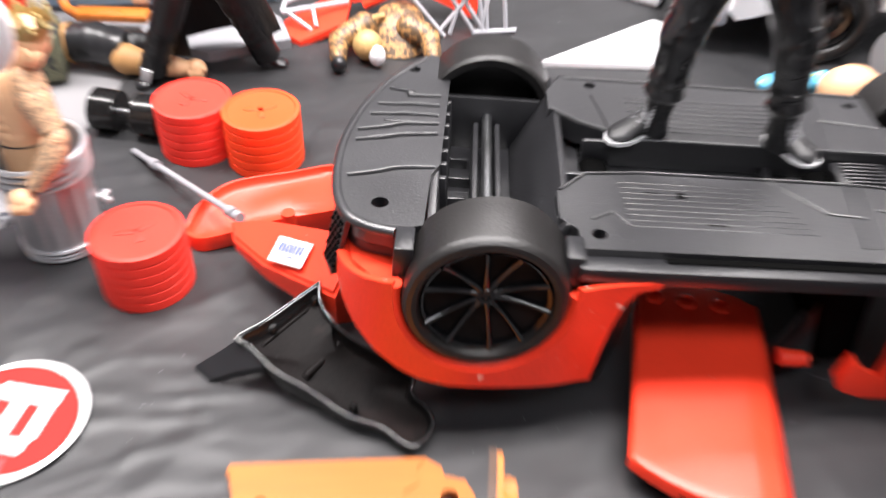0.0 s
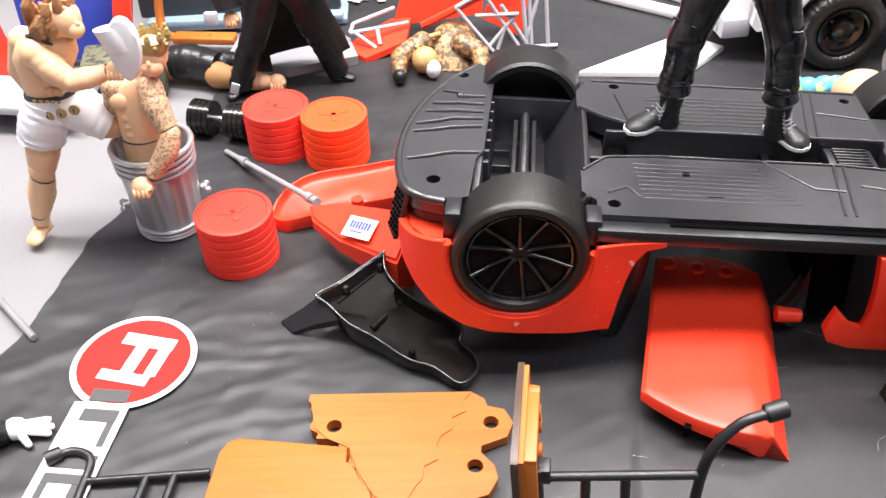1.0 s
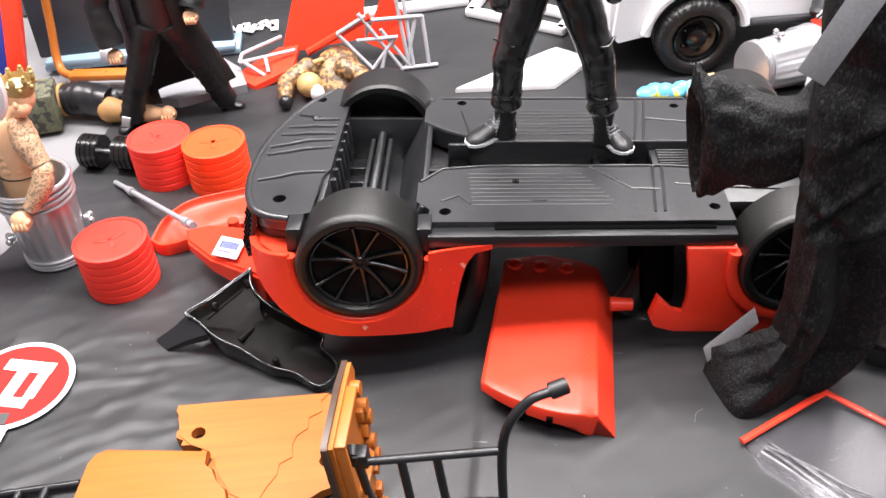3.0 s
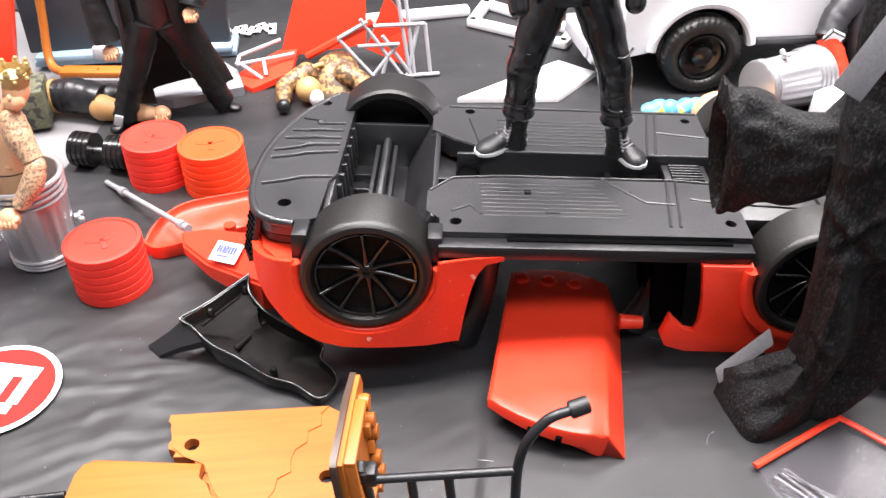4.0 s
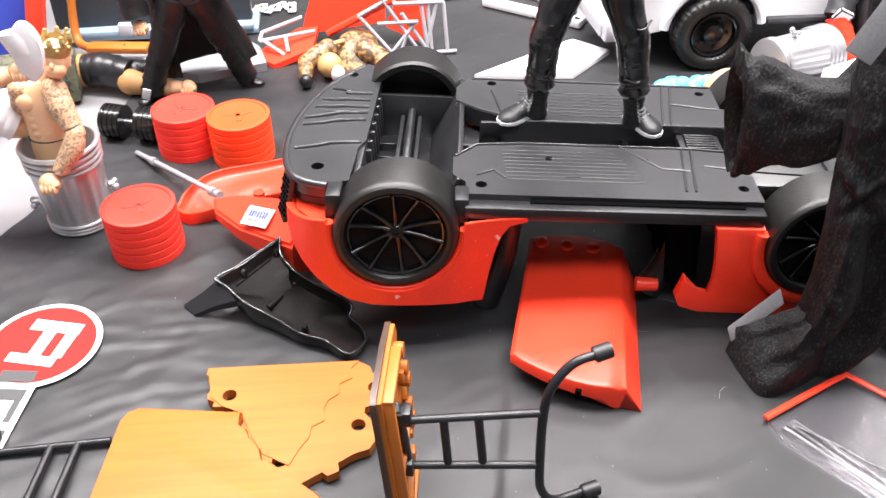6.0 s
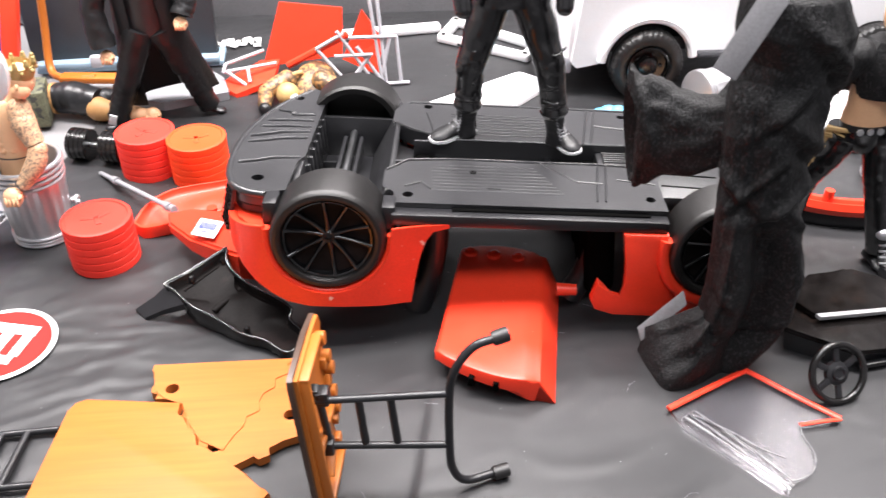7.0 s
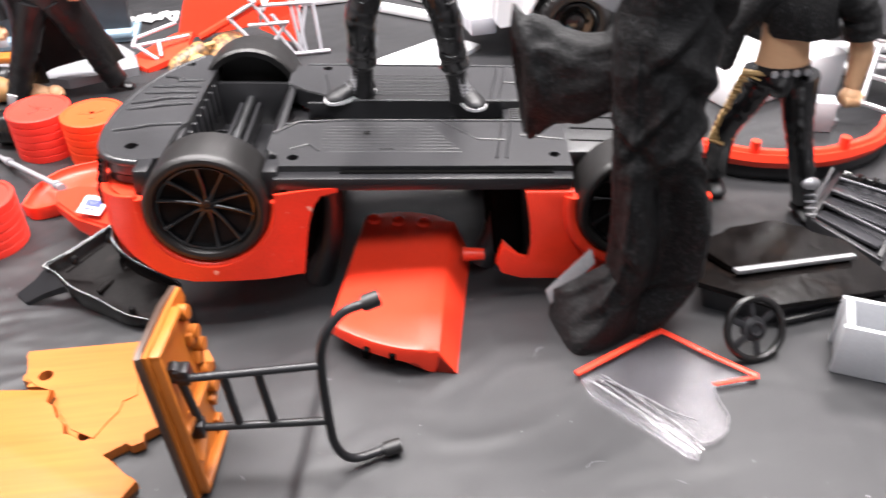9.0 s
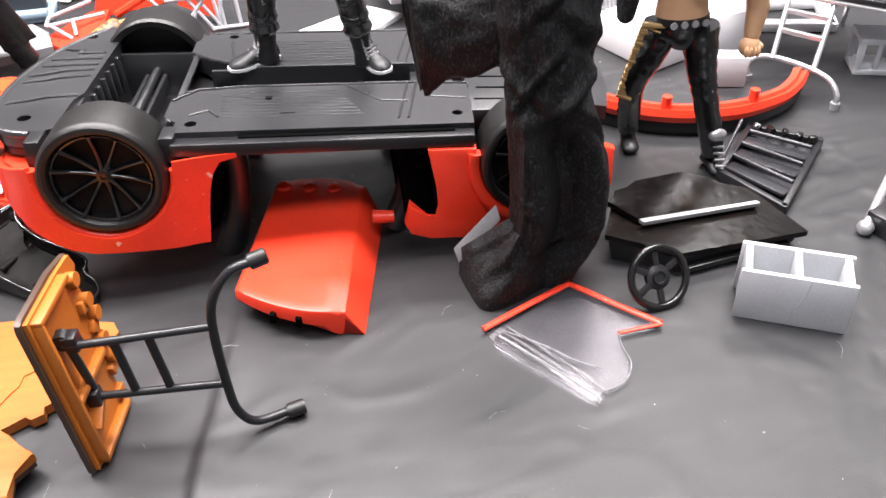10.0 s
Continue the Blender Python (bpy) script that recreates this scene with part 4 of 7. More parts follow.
    bmesh.ops.bevel(bm, geom=list(fs[0].edges), offset=0.0014, segments=3, affect="EDGES")
    wedge = thing("bumper_wedge", "red plastic bumper corner with a white printed sticker", "car part", (-0.11, 0.055, 0))
    part("body", bm, RED, wedge)
    n = Vector((0.05, -0.45, 0.9)).normalized()
    a, b = Vector((-0.1145, 0.0555, 0.0290)), Vector((-0.1005, 0.0395, 0.0272))
    x = (Vector((-0.1015, 0.0468, 0.030)) - Vector((-0.1140, 0.0545, 0.028))).normalized()
    y = n.cross(x).normalized()
    n = x.cross(y)
    sm = Matrix.Translation((-0.1085, 0.0515, 0.0296)) @ Matrix((x, y, n)).transposed().to_4x4()
    bm = B()
    box(bm, (0, 0, 0), (0.0165, 0.0115, 0.0007), bev=0.0002)
    bmesh.ops.transform(bm, matrix=sm, verts=bm.verts[:])
    st = part("sticker", bm, WHITE, wedge, "white sticker with blue print")
    for k in range(7):
        bm = B()
        box(bm, (-0.0052 + 0.0017 * k, 0.0012, 0.0005), (0.0012, 0.0042, 0.0003), bev=0)
        bmesh.ops.transform(bm, matrix=sm, verts=bm.verts[:])
        part("print_bar", bm, BLUE_PRINT, st)
    bm = B()
    box(bm, (-0.001, -0.0026, 0.0005), (0.0075, 0.0007, 0.0003), bev=0)
    bmesh.ops.transform(bm, matrix=sm, verts=bm.verts[:])
    part("print_line", bm, BLUE_PRINT, st)

    # red hood tray behind it
    bm = B()
    rim = [(-0.160, 0.0895, 0.0100), (-0.1555, 0.1050, 0.0120), (-0.1420, 0.1200, 0.0135), (-0.1150, 0.1250, 0.0150), (-0.0860, 0.1270, 0.0165), (-0.0800, 0.1000, 0.0160), (-0.1200, 0.0930, 0.0115), (-0.1500, 0.0845, 0.0095)]
    ring = curve_points(rim + rim[:1], 4)[:-1]
    c = sum(ring, Vector()) / len(ring)
    rows = [[bm.verts.new((c.x + (p.x - c.x) * f, c.y + (p.y - c.y) * f, max(0.0012 + 0.0002 * k, p.z + dz))) for p in ring]
            for k, (f, dz) in enumerate(((0.9, -0.02), (1.0, -0.0075), (1.01, -0.001), (1.0, 0.0002), (0.96, 0.0), (0.93, -0.003), (0.80, -0.0045), (0.3, -0.0045)))]
    skin(bm, rows)
    tray = thing("hood_tray", "red plastic hood piece lying upside down on the cloth", "car part", (-0.12, 0.105, 0))
    part("tray", bm, RED, tray, smooth=50)
    bm = B()
    rod(bm, (-0.1130, 0.0915, 0.010), (-0.1130, 0.0915, 0.0175), 0.0032, seg=16)
    part("peg", bm, RED, tray)

    # barbell bar leaning on the wedge
    bar = thing("barbell_bar", "grey plastic barbell bar leaning on a red car part", "barbell", (-0.165, 0.12, 0), )
    a, b = Vector((-0.1965, 0.162, 0.0030)), Vector((-0.1325, 0.0815, 0.0235))
    bm = B()
    rod(bm, a, b, 0.0016, seg=14)
    part("shaft", bm, GREYBAR, bar)
    for f, r, h in ((0.23, 0.0026, 0.0022), (0.19, 0.0021, 0.0014), (0.93, 0.0026, 0.0024), (0.985, 0.0024, 0.0022)):
        bm = B()
        p, d = a.lerp(b, f), (b - a).normalized()
        rod(bm, p - d * h, p + d * h, r, seg=16)
        part("collar", bm, GREYBAR, bar)

    # clear window with red frame
    win = thing("window_fragment", "broken clear plastic car window with a red frame edge", "car part", (0.155, -0.095, 0))
    bm = B()
    outline = [(0.1175, -0.0805), (0.121, -0.0945), (0.1405, -0.1185), (0.1500, -0.1315), (0.1535, -0.1335), (0.1560, -0.1275), (0.1625, -0.1260), (0.1690, -0.1225), (0.1735, -0.1140), (0.1730, -0.1040), (0.1745, -0.0965),
               (0.1930, -0.0945), (0.1620, -0.0615)]
    holed(bm, outline, [], 0.0020, 0.0034)
    pane = part("pane", bm, PANE, win)
    pane.visible_shadow = False
    bm = B()
    tube(bm, [(0.1745, -0.0965, 0.0042), (0.1850, -0.0955, 0.0042), (0.1950, -0.0950, 0.0042)], 0.0010, seg=8, n=2)
    tube(bm, [(0.1170, -0.0815, 0.0042), (0.1395, -0.0708, 0.0044), (0.1605, -0.0612, 0.0046), (0.1640, -0.0615, 0.0046), (0.1790, -0.0780, 0.0044), (0.1950, -0.0945, 0.0042)], 0.0016, seg=10, n=5)
    bmesh.ops.scale(bm, vec=(1, 1, 0.6), verts=bm.verts[:], space=Matrix.Translation((0, 0, -0.0036)))
    part("frame_edge", bm, RED, win, "red plastic frame edge")
    bm = B()
    tube(bm, [(0.1530, -0.1335, 0.0038), (0.1560, -0.1278, 0.0038), (0.1625, -0.1262, 0.0038), (0.1692, -0.1225, 0.0038), (0.1737, -0.1140, 0.0038), (0.1732, -0.1040, 0.0038), (0.1745, -0.0968, 0.0038)], 0.0003, seg=6, n=3)
    part("edge_line", bm, RIDGE, win)
    a, b = Vector((0.1205, -0.0895, 0.0036)), Vector((0.1525, -0.1330, 0.0036))
    along, out = (b - a).normalized(), Vector(((b - a).y, -(b - a).x, 0)).normalized() * -1
    bm = B()
    rows = []
    prof = ((0.0, 0.0), (0.0006, 0.0022), (0.0016, 0.0028), (0.0024, 0.0008), (0.0036, 0.0005), (0.0046, 0.0017), (0.0056, 0.0006), (0.0070, 0.0005), (0.0080, 0.0022), (0.0088, 0.0007), (0.0104, 0.0))
    for k in range(19):
        f = k / 18
        c = a.lerp(b, f)
        wide = 1.0 - 0.35 * max(0, f - 0.75) / 0.25 + 0.03 * math.sin(9 * f)
        rows.append([bm.verts.new(c + out * (o * wide) + Vector((0, 0, h * (1 + 0.25 * math.sin(5 * f + 300 * o))))) for o, h in prof] + [bm.verts.new(c + out * (0.0104 * wide) - Vector((0, 0, 0.0008))), bm.verts.new(c - Vector((0, 0, 0.0008)))])
    skin(bm, rows)
    strip = part("ridged_edge", bm, CLEAR_EDGE, win, "clear ridged edge strip", smooth=50)
    strip.visible_shadow = False
    for o, r in ((0.0016, 0.0004), (0.0080, 0.0003)):
        bm = B()
        tube(bm, [a.lerp(b, 0.02) + out * o + Vector((0, 0, 0.0026)), a.lerp(b, 0.5) + out * o + Vector((0, 0, 0.0027)), a.lerp(b, 0.98) + out * o * 0.7 + Vector((0, 0, 0.0024))], r, seg=8, n=4)
        part("ridge", bm, RIDGE, win, "frosted edge ridge")
    bm = B()
    tube(bm, [(0.1270, -0.0850, 0.0038), (0.1420, -0.0990, 0.0040), (0.1500, -0.1080, 0.0040), (0.1600, -0.1150, 0.0038)], [0.0003, 0.0006, 0.0005, 0.0002], seg=6, n=5)
    part("crack", bm, RIDGE, win, "pale stress crack across the pane")
    win.location.y += 0.0020


build_fragments()


# ---- printed emblem on the cloth ----
def build_emblem():
    em = tagged(thing("printed_emblem", "", "", (-0.21, -0.01, 0.003)), "red and white printed emblem on the black cloth", "print", kind="structure")
    c = Vector((-0.2092, -0.0058))
    z = 0.0031
    bm = B()
    lathe(bm, [(0, z), (0.0278, z), (0.0278, z + 0.0003), (0, z + 0.0003)], Matrix.Translation((c.x, c.y, 0)) @ Matrix.Diagonal((1, 1, 1, 1)), seg=56)
    part("emblem_ring", bm, WHITE_PRINT, em)
    bm = B()
    lathe(bm, [(0, z + 0.0003), (0.0250, z + 0.0003), (0.0250, z + 0.0006), (0, z + 0.0006)], Matrix.Translation((c.x, c.y, 0)), seg=56)
    part("emblem_disc", bm, RED_PRINT, em)
    m = Matrix.Translation((c.x, c.y, 0)) @ pose(0, 0, 0, 0, 0, -104)

    def mark(mat, zz, *rects):
        for cx, cy, w, h in rects:
            bm = B()
            box(bm, (cx, cy, zz), (w, h, 0.0003), bev=0)
            bmesh.ops.transform(bm, matrix=m, verts=bm.verts[:])
            part("emblem_bar", bm, mat, em)

    # plain bars on the disc and a strip of plain blocks that leads away from it
    d = Vector((-0.24 + 0.2185, -0.074 + 0.0275)).normalized()
    m = Matrix.Translation((-0.2190, -0.0270, 0)) @ Matrix.Rotation(math.atan2(d.y, d.x) + radians(17.7), 4, "Z")
    strip = m
    m = Matrix.Translation((c.x, c.y, 0)) @ Matrix.Rotation(radians(-7), 4, "Z") @ Matrix.Translation((-c.x, -c.y, 0)) @ m
    mark(WHITE_PRINT, z + 0.00075, (-0.0337, 0.0090, 0.0070, 0.0250), (-0.0223, 0.0183, 0.0156, 0.0055), (-0.0115, 0.0075, 0.0058, 0.0235), (-0.0223, 0.0074, 0.0156, 0.0060))
    m = strip
    mark(GREY_PRINT, z + 0.0008, (-0.0010, 0.0047, 0.0066, 0.0168))
    mark(WHITE_PRINT, z + 0.0002, (0.0395, 0.0028, 0.0730, 0.0245))
    mark(GREY_PRINT, z + 0.0005, (0.0096, 0.0043, 0.0065, 0.0158), (0.0191, 0.0105, 0.0122, 0.0030), (0.0330, 0.0038, 0.0068, 0.0175), (0.0412, 0.0023, 0.0045, 0.0160), (0.0520, 0.0088, 0.0168, 0.0030), (0.0520, -0.0042, 0.0168, 0.0030))


build_emblem()


# ---- robe, block, steering wheel and other loose things ----
def build_right_side():
    # hooded black robe doll, one mesh
    # height, slope, width, depth, angle and spread of the folds
    folds = ((0.098, 0.014, 0.0050, 2.4, 282, 48), (0.084, -0.020, 0.0045, 1.3, 318, 26), (0.111, 0.024, 0.0040, 1.5, 245, 38), (0.126, -0.016, 0.0060, 1.8, 296, 44), (0.143, 0.022, 0.0050, 1.6, 262, 36),
             (0.157, -0.024, 0.0060, 1.9, 305, 48), (0.062, 0.026, 0.0050, 0.8, 330, 26), (0.046, -0.022, 0.0045, 0.9, 232, 30), (0.026, 0.018, 0.0040, 1.1, 296, 36), (0.104, -0.010, 0.0050, 1.5, 205, 40))

    def draped(rows, steps, seg, amp, mi=0):
        """Rings blended between the given ones, with hanging creases."""
        bm_rows = []
        arr = np.array([[*c, rx, ry, turn] for c, rx, ry, turn in rows])
        s = np.linspace(0, len(rows) - 1, (len(rows) - 1) * steps + 1)
        for q in s:
            x, y, z, rx, ry, turn = [float(np.interp(q, range(len(rows)), arr[:, k])) for k in range(6)]
            a = radians(turn)
            ring = []
            for k in range(seg):
                t = k / seg * math.tau
                n = 1.5 * noise.noise(Vector((math.cos(t) * 1.5, math.sin(t) * 1.5, z * 13))) + 0.5 * noise.noise(Vector((math.cos(t) * 4.5, math.sin(t) * 4.5, z * 9)))
                n += 0.22 * noise.noise(Vector((math.cos(t) * 9, math.sin(t) * 9, z * 180)))
                g = math.degrees(t) - 268 - 8 * math.sin(z * 40)
                low = min(1, max(0, (0.098 - z) / 0.02)) * min(1, max(0, z / 0.02))
                n += low * (-5.8 * math.exp(-(g / 27) ** 4) + 1.7 * math.exp(-((g + 40) / 13) ** 2) + 1.2 * math.exp(-((g - 46) / 16) ** 2))
                for zc, slope, wd, dep, t0, spread in folds:
                    d = (math.degrees(t) - t0 + 180) % 360 - 180
                    e = (z - zc - slope * math.sin(radians(d))) / wd
                    n += dep * math.exp(-(d / spread) ** 2) * (math.exp(-(e - 1) ** 2) - 1.1 * math.exp(-(e / 0.8) ** 2))
                px, py = (rx + amp * n) * math.cos(t), (ry + amp * n) * math.sin(t)
                ring.append(bm.verts.new((x + px * math.cos(a) - py * math.sin(a), y + px * math.sin(a) + py * math.cos(a), z)))
            bm_rows.append(ring)
        skin(bm, bm_rows, True, mi)
        # stitched facing down the front edge
        lo, hi = int(seg * 0.555), int(seg * 0.625)
        band = []
        for ring in bm_rows[4:int(len(bm_rows) * 0.62)]:
            mid = sum((v.co for v in ring), Vector()) / seg
            band.append([bm.verts.new(mid + (ring[k].co - mid) * (1.0 if k in (lo, hi) else 1.055 if k in (lo + 1, hi - 1) else 1.045)) for k in range(lo, hi + 1)])
        skin(bm, band, False, mi, False)

    bm = B()
    draped([((0.146, -0.0455, 0.0016), 0.0245, 0.0105, -10), ((0.150, -0.0468, 0.012), 0.0235, 0.0120, -10), ((0.159, -0.0485, 0.030), 0.0215, 0.0138, -6), ((0.159, -0.0500, 0.055), 0.0225, 0.0145, 0),
            ((0.155, -0.0480, 0.080), 0.0205, 0.0145, 5), ((0.151, -0.0470, 0.100), 0.0185, 0.0145, 8), ((0.150, -0.0460, 0.118), 0.0190, 0.0155, 8), ((0.150, -0.0450, 0.132), 0.0210, 0.0165, 8),
            ((0.152, -0.0430, 0.146), 0.0225, 0.0165, 5), ((0.154, -0.0410, 0.156), 0.0225, 0.0160, 0), ((0.155, -0.0400, 0.163), 0.0225, 0.0175, 0), ((0.153, -0.0410, 0.175), 0.0235, 0.0190, 0),
            ((0.150, -0.0380, 0.189), 0.0190, 0.0180, 0), ((0.150, -0.0360, 0.198), 0.0090, 0.0090, 0)], 11, 120, 0.0019)
    # trailing hem
    hem = [((0.1145, -0.0365), 0.0150), ((0.1160, -0.0500), 0.0080), ((0.1205, -0.0650), 0.0030), ((0.1335, -0.0645), 0.0030), ((0.1520, -0.0555), 0.0040)]
    rows = []
    pts = curve_points([(x, y, z) for (x, y), z in hem], 14)
    for k, p in enumerate(pts):
        t = Vector((0.152, -0.051, 0.052))
        w = 0.0012 * math.sin(k * 0.16)
        row = []
        for f in (0.0, 0.03, 0.08, 0.15, 0.22, 0.3, 0.38, 0.46, 0.55, 0.65, 0.75, 0.87, 1.0):
            e = 0.0036 * noise.noise(Vector((k * 0.06, f * 3.2 + k * 0.05, 3.0))) + 0.0026 * (1 - 2 * abs(noise.noise(Vector((k * 0.07 - f * 2, f * 3 + 1.3, 6.0)))))
            e *= min(1, f * 6) * min(1, (1 - f) * 5)
            row.append(bm.verts.new(Vector((p.x, p.y, 0.0015)).lerp(t, f) + Vector((w * f - e * 0.4, -w * f - e, p.z * (1 - f) * (f > 0) + e * 0.6))))
        rows.append(row)
    skin(bm, rows, False, 0, False)
    # wide sleeve towards the car
    keys = [(0.156, -0.044, 0.1500, 0.0130, 0.0200), (0.145, -0.042, 0.1405, 0.0150, 0.0225), (0.132, -0.035, 0.1270, 0.0105, 0.0150), (0.118, -0.027, 0.1215, 0.0112, 0.0185), (0.107, -0.0215, 0.1200, 0.0115, 0.0245), (0.1005, -0.0185, 0.1185, 0.0105, 0.0268), (0.0990, -0.0180, 0.1185, 0.0085, 0.0243), (0.1080, -0.0215, 0.1195, 0.0075, 0.0190)]
    sl = []
    for q in np.linspace(0, len(keys) - 1, 36):
        x, y, z, ry, rz = [float(np.interp(q, range(len(keys)), [kk[j] for kk in keys])) for j in range(5)]
        ring = []
        for k in range(48):
            a = k / 48 * math.tau
            n = 1 + 0.20 * noise.noise(Vector((math.cos(a) * 2.2, math.sin(a) * 2.2, q * 0.9))) + 0.05 * math.sin(3 * a + q) + 0.09 * (1 - 2 * abs(noise.noise(Vector((math.cos(a) * 2.0 + q * 0.8, math.sin(a) * 2.0, q * 0.7 + 4)))))
            ring.append(bm.verts.new((x - 0.14 * rz * math.sin(a), y + ry * n * math.cos(a), z + rz * n * math.sin(a))))
        sl.append(ring)
    skin(bm, sl, True)
    # lining strips on hood and hem
    slab(bm, [(0.1140, -0.0400, 0.0120), (0.1340, -0.0390, 0.0330), (0.1330, -0.0345, 0.0380), (0.1125, -0.0365, 0.0175)], [0.001] * 4, 1)
    slab(bm, [(0.1245, -0.0570, 0.1610), (0.1385, -0.0565, 0.1910), (0.1305, -0.0505, 0.1930), (0.1175, -0.0510, 0.1640)], [0.001] * 4, 1)
    lone("hooded_robe_doll", bm, [FABRIC, LINING], "doll in a long black hooded fabric robe with grey lining", "doll", smooth=70)

    # two-cell grey block
    blk = thing("cinder_block", "grey toy cinder block with two open cells and a crack", "toy block", (0.255, -0.088, 0))
    m = Matrix.Translation((0.2548, -0.0930, 0.0014)) @ pose(0, 0, 0, 0, 0, -27)
    sx, sy, sz = 0.0475, 0.0225, 0.0268
    for nm, c, s in (("face", (0, -sy / 2 + 0.0012, sz / 2), (sx, 0.0024, sz)), ("face", (0, sy / 2 - 0.0012, sz / 2), (sx, 0.0024, sz)),
                     ("web", (-sx / 2 + 0.0030, 0, sz / 2), (0.0030, sy - 0.0048, sz - 0.0004)), ("web", (0, 0, sz / 2), (0.0030, sy - 0.0048, sz - 0.0004)), ("web", (sx / 2 - 0.0030, 0, sz / 2), (0.0030, sy - 0.0048, sz - 0.0004)),
                     ("base", (0, 0, 0.0010), (sx - 0.006, sy - 0.0048, 0.0016))):
        bm = B()
        box(bm, c, s, bev=0.0005)
        bmesh.ops.transform(bm, matrix=m, verts=bm.verts[:])
        part(nm, bm, CONCRETE, blk)
    bm = B()
    tube(bm, [(0.005, -sy / 2, 0.0266), (0.004, -sy / 2, 0.018), (0.001, -sy / 2, 0.010), (0.0005, -sy / 2, 0.004), (-0.002, -sy / 2, 0.0005)], 0.00022, seg=6, n=4)
    bmesh.ops.transform(bm, matrix=m, verts=bm.verts[:])
    part("crack", bm, GREYP, blk, "thin dark crack line")

    # steering wheel
    sw = thing("steering_wheel", "small black toy steering wheel leaning on a panel", "steering wheel", (0.2, -0.073, 0))
    m = Matrix.Translation((0.2000, -0.0735, 0.0140)) @ pose(0, 0, 0, 58, 0, 8)
    bm = B()
    pts = [(0.0138 * math.cos(k / 24 * math.tau), 0.0138 * math.sin(k / 24 * math.tau), 0) for k in range(25)]
    tube(bm, pts, 0.0018, seg=10, n=2)
    bmesh.ops.transform(bm, matrix=m, verts=bm.verts[:])
    part("rim", bm, GLOSS, sw)
    bm = B()
    lathe(bm, [(0, 0.0010), (0.0022, 0.0010), (0.0026, 0.0017), (0.0032, 0.0017), (0.0038, 0.0006), (0.0058, -0.0002), (0.0060, -0.0026), (0, -0.0026)], seg=24)
    bmesh.ops.transform(bm, matrix=m, verts=bm.verts[:])
    part("hub", bm, BLACK, sw)
    for a in (30, 150, 270, 90, 210):
        bm = B()
        box(bm, (0.0092 * math.cos(radians(a)), 0.0092 * math.sin(radians(a)), -0.0008), (0.0075, 0.0030, 0.0018), pose(0, 0, 0, 0, 0, a), bev=0.0005)
        bmesh.ops.transform(bm, matrix=m, verts=bm.verts[:])
        part("spoke", bm, BLACK, sw)

    # dark bench with a film-covered lid
    bench = thing("dark_panel_bench", "dark shiny carbon-look panel on a black plastic bench", "car part", (0.235, -0.04, 0))
    bm = B()
    fs = slab(bm, [(0.1850, -0.0420, 0.0175), (0.2160, -0.0605, 0.0150), (0.2840, -0.0545, 0.0125), (0.2700, -0.0200, 0.0165), (0.2350, -0.0030, 0.0205), (0.2000, -0.0120, 0.0205)], [0.003] * 6)
    part("lid", bm, CARBON, bench)
    bm = B()
    slab(bm, [(0.1920, -0.0240, 0.0235), (0.2025, -0.0385, 0.0215), (0.2660, -0.0345, 0.0185), (0.2500, -0.0140, 0.0225), (0.2360, -0.0085, 0.0245), (0.2110, -0.0110, 0.0245)], [0.003] * 6)
    part("upper_sheet", bm, CARBON, bench)
    bm = B()
    slab(bm, [(0.2025, -0.0395, 0.0222), (0.2040, -0.0420, 0.0218), (0.2670, -0.0360, 0.0192), (0.2660, -0.0340, 0.0194)], [0.002] * 4)
    part("silver_strip", bm, SILVER, bench, "silver strip along the sheet edge")
    bm = B()
    slab(bm, [(0.1870, -0.0415, 0.0142), (0.2155, -0.0600, 0.0118), (0.2840, -0.0500, 0.0094), (0.2680, -0.0210, 0.0132), (0.2345, -0.0050, 0.0170), (0.2010, -0.0135, 0.0170)], [(0.1900, -0.0415, 0.0014), (0.2165, -0.0580, 0.0014), (0.2800, -0.0490, 0.0014), (0.2660, -0.0220, 0.0014), (0.2340, -0.0065, 0.0014), (0.2020, -0.0145, 0.0014)])
    box(bm, (0.2480, -0.0565, 0.0048), (0.058, 0.003, 0.003), pose(0, 0, 0, 0, 0, 8.3), bev=0.0006)
    part("base", bm, BLACK, bench)

    # slatted black frame
    lad = thing("slatted_frame", "black plastic frame with chrome-like slats lying on the cloth", "frame", (0.31, 0.02, 0))
    P = [Vector(p) for p in ((0.3390, 0.0290, 0.0050), (0.2885, -0.0255, 0.0040), (0.2710, 0.0130, 0.0050), (0.3080, 0.0525, 0.0060))]
    for a, b in ((0, 1), (1, 2), (2, 3), (3, 0)):
        bm = B()
        d = P[b] - P[a]
        box(bm, (P[a] + P[b]) / 2, (d.length + 0.003, 0.0036, 0.0060), Matrix.Rotation(math.atan2(d.y, d.x), 4, "Z"), bev=0.0006)
        part("frame_bar", bm, BLACK, lad)
    for k in range(3):
        f = 0.17 + 0.27 * k
        a, b = P[1].lerp(P[0], f), P[2].lerp(P[3], f)
        d = b - a
        bm = B()
        box(bm, (a + b) / 2 + Vector((0, 0, 0.0012)), (d.length * 0.92, 0.0105, 0.0020), Matrix.Rotation(math.atan2(d.y, d.x), 4, "Z") @ pose(0, 0, 0, 9, 0, 0), bev=0.0006)
        part("slat", bm, DARK_METAL, lad)
        bm = B()
        e = P[1].lerp(P[0], f + 0.125), P[2].lerp(P[3], f + 0.125)
        rod(bm, e[0].lerp(e[1], 0.05) + Vector((0, 0, 0.0034)), e[0].lerp(e[1], 0.95) + Vector((0, 0, 0.0034)), 0.0013, seg=10)
        part("thin_bar", bm, DARK_METAL, lad)
    for k in range(5):
        p = P[0].lerp(P[3], 0.1 + 0.2 * k) + Vector((-0.003, -0.004, 0.004))
        bm = B()
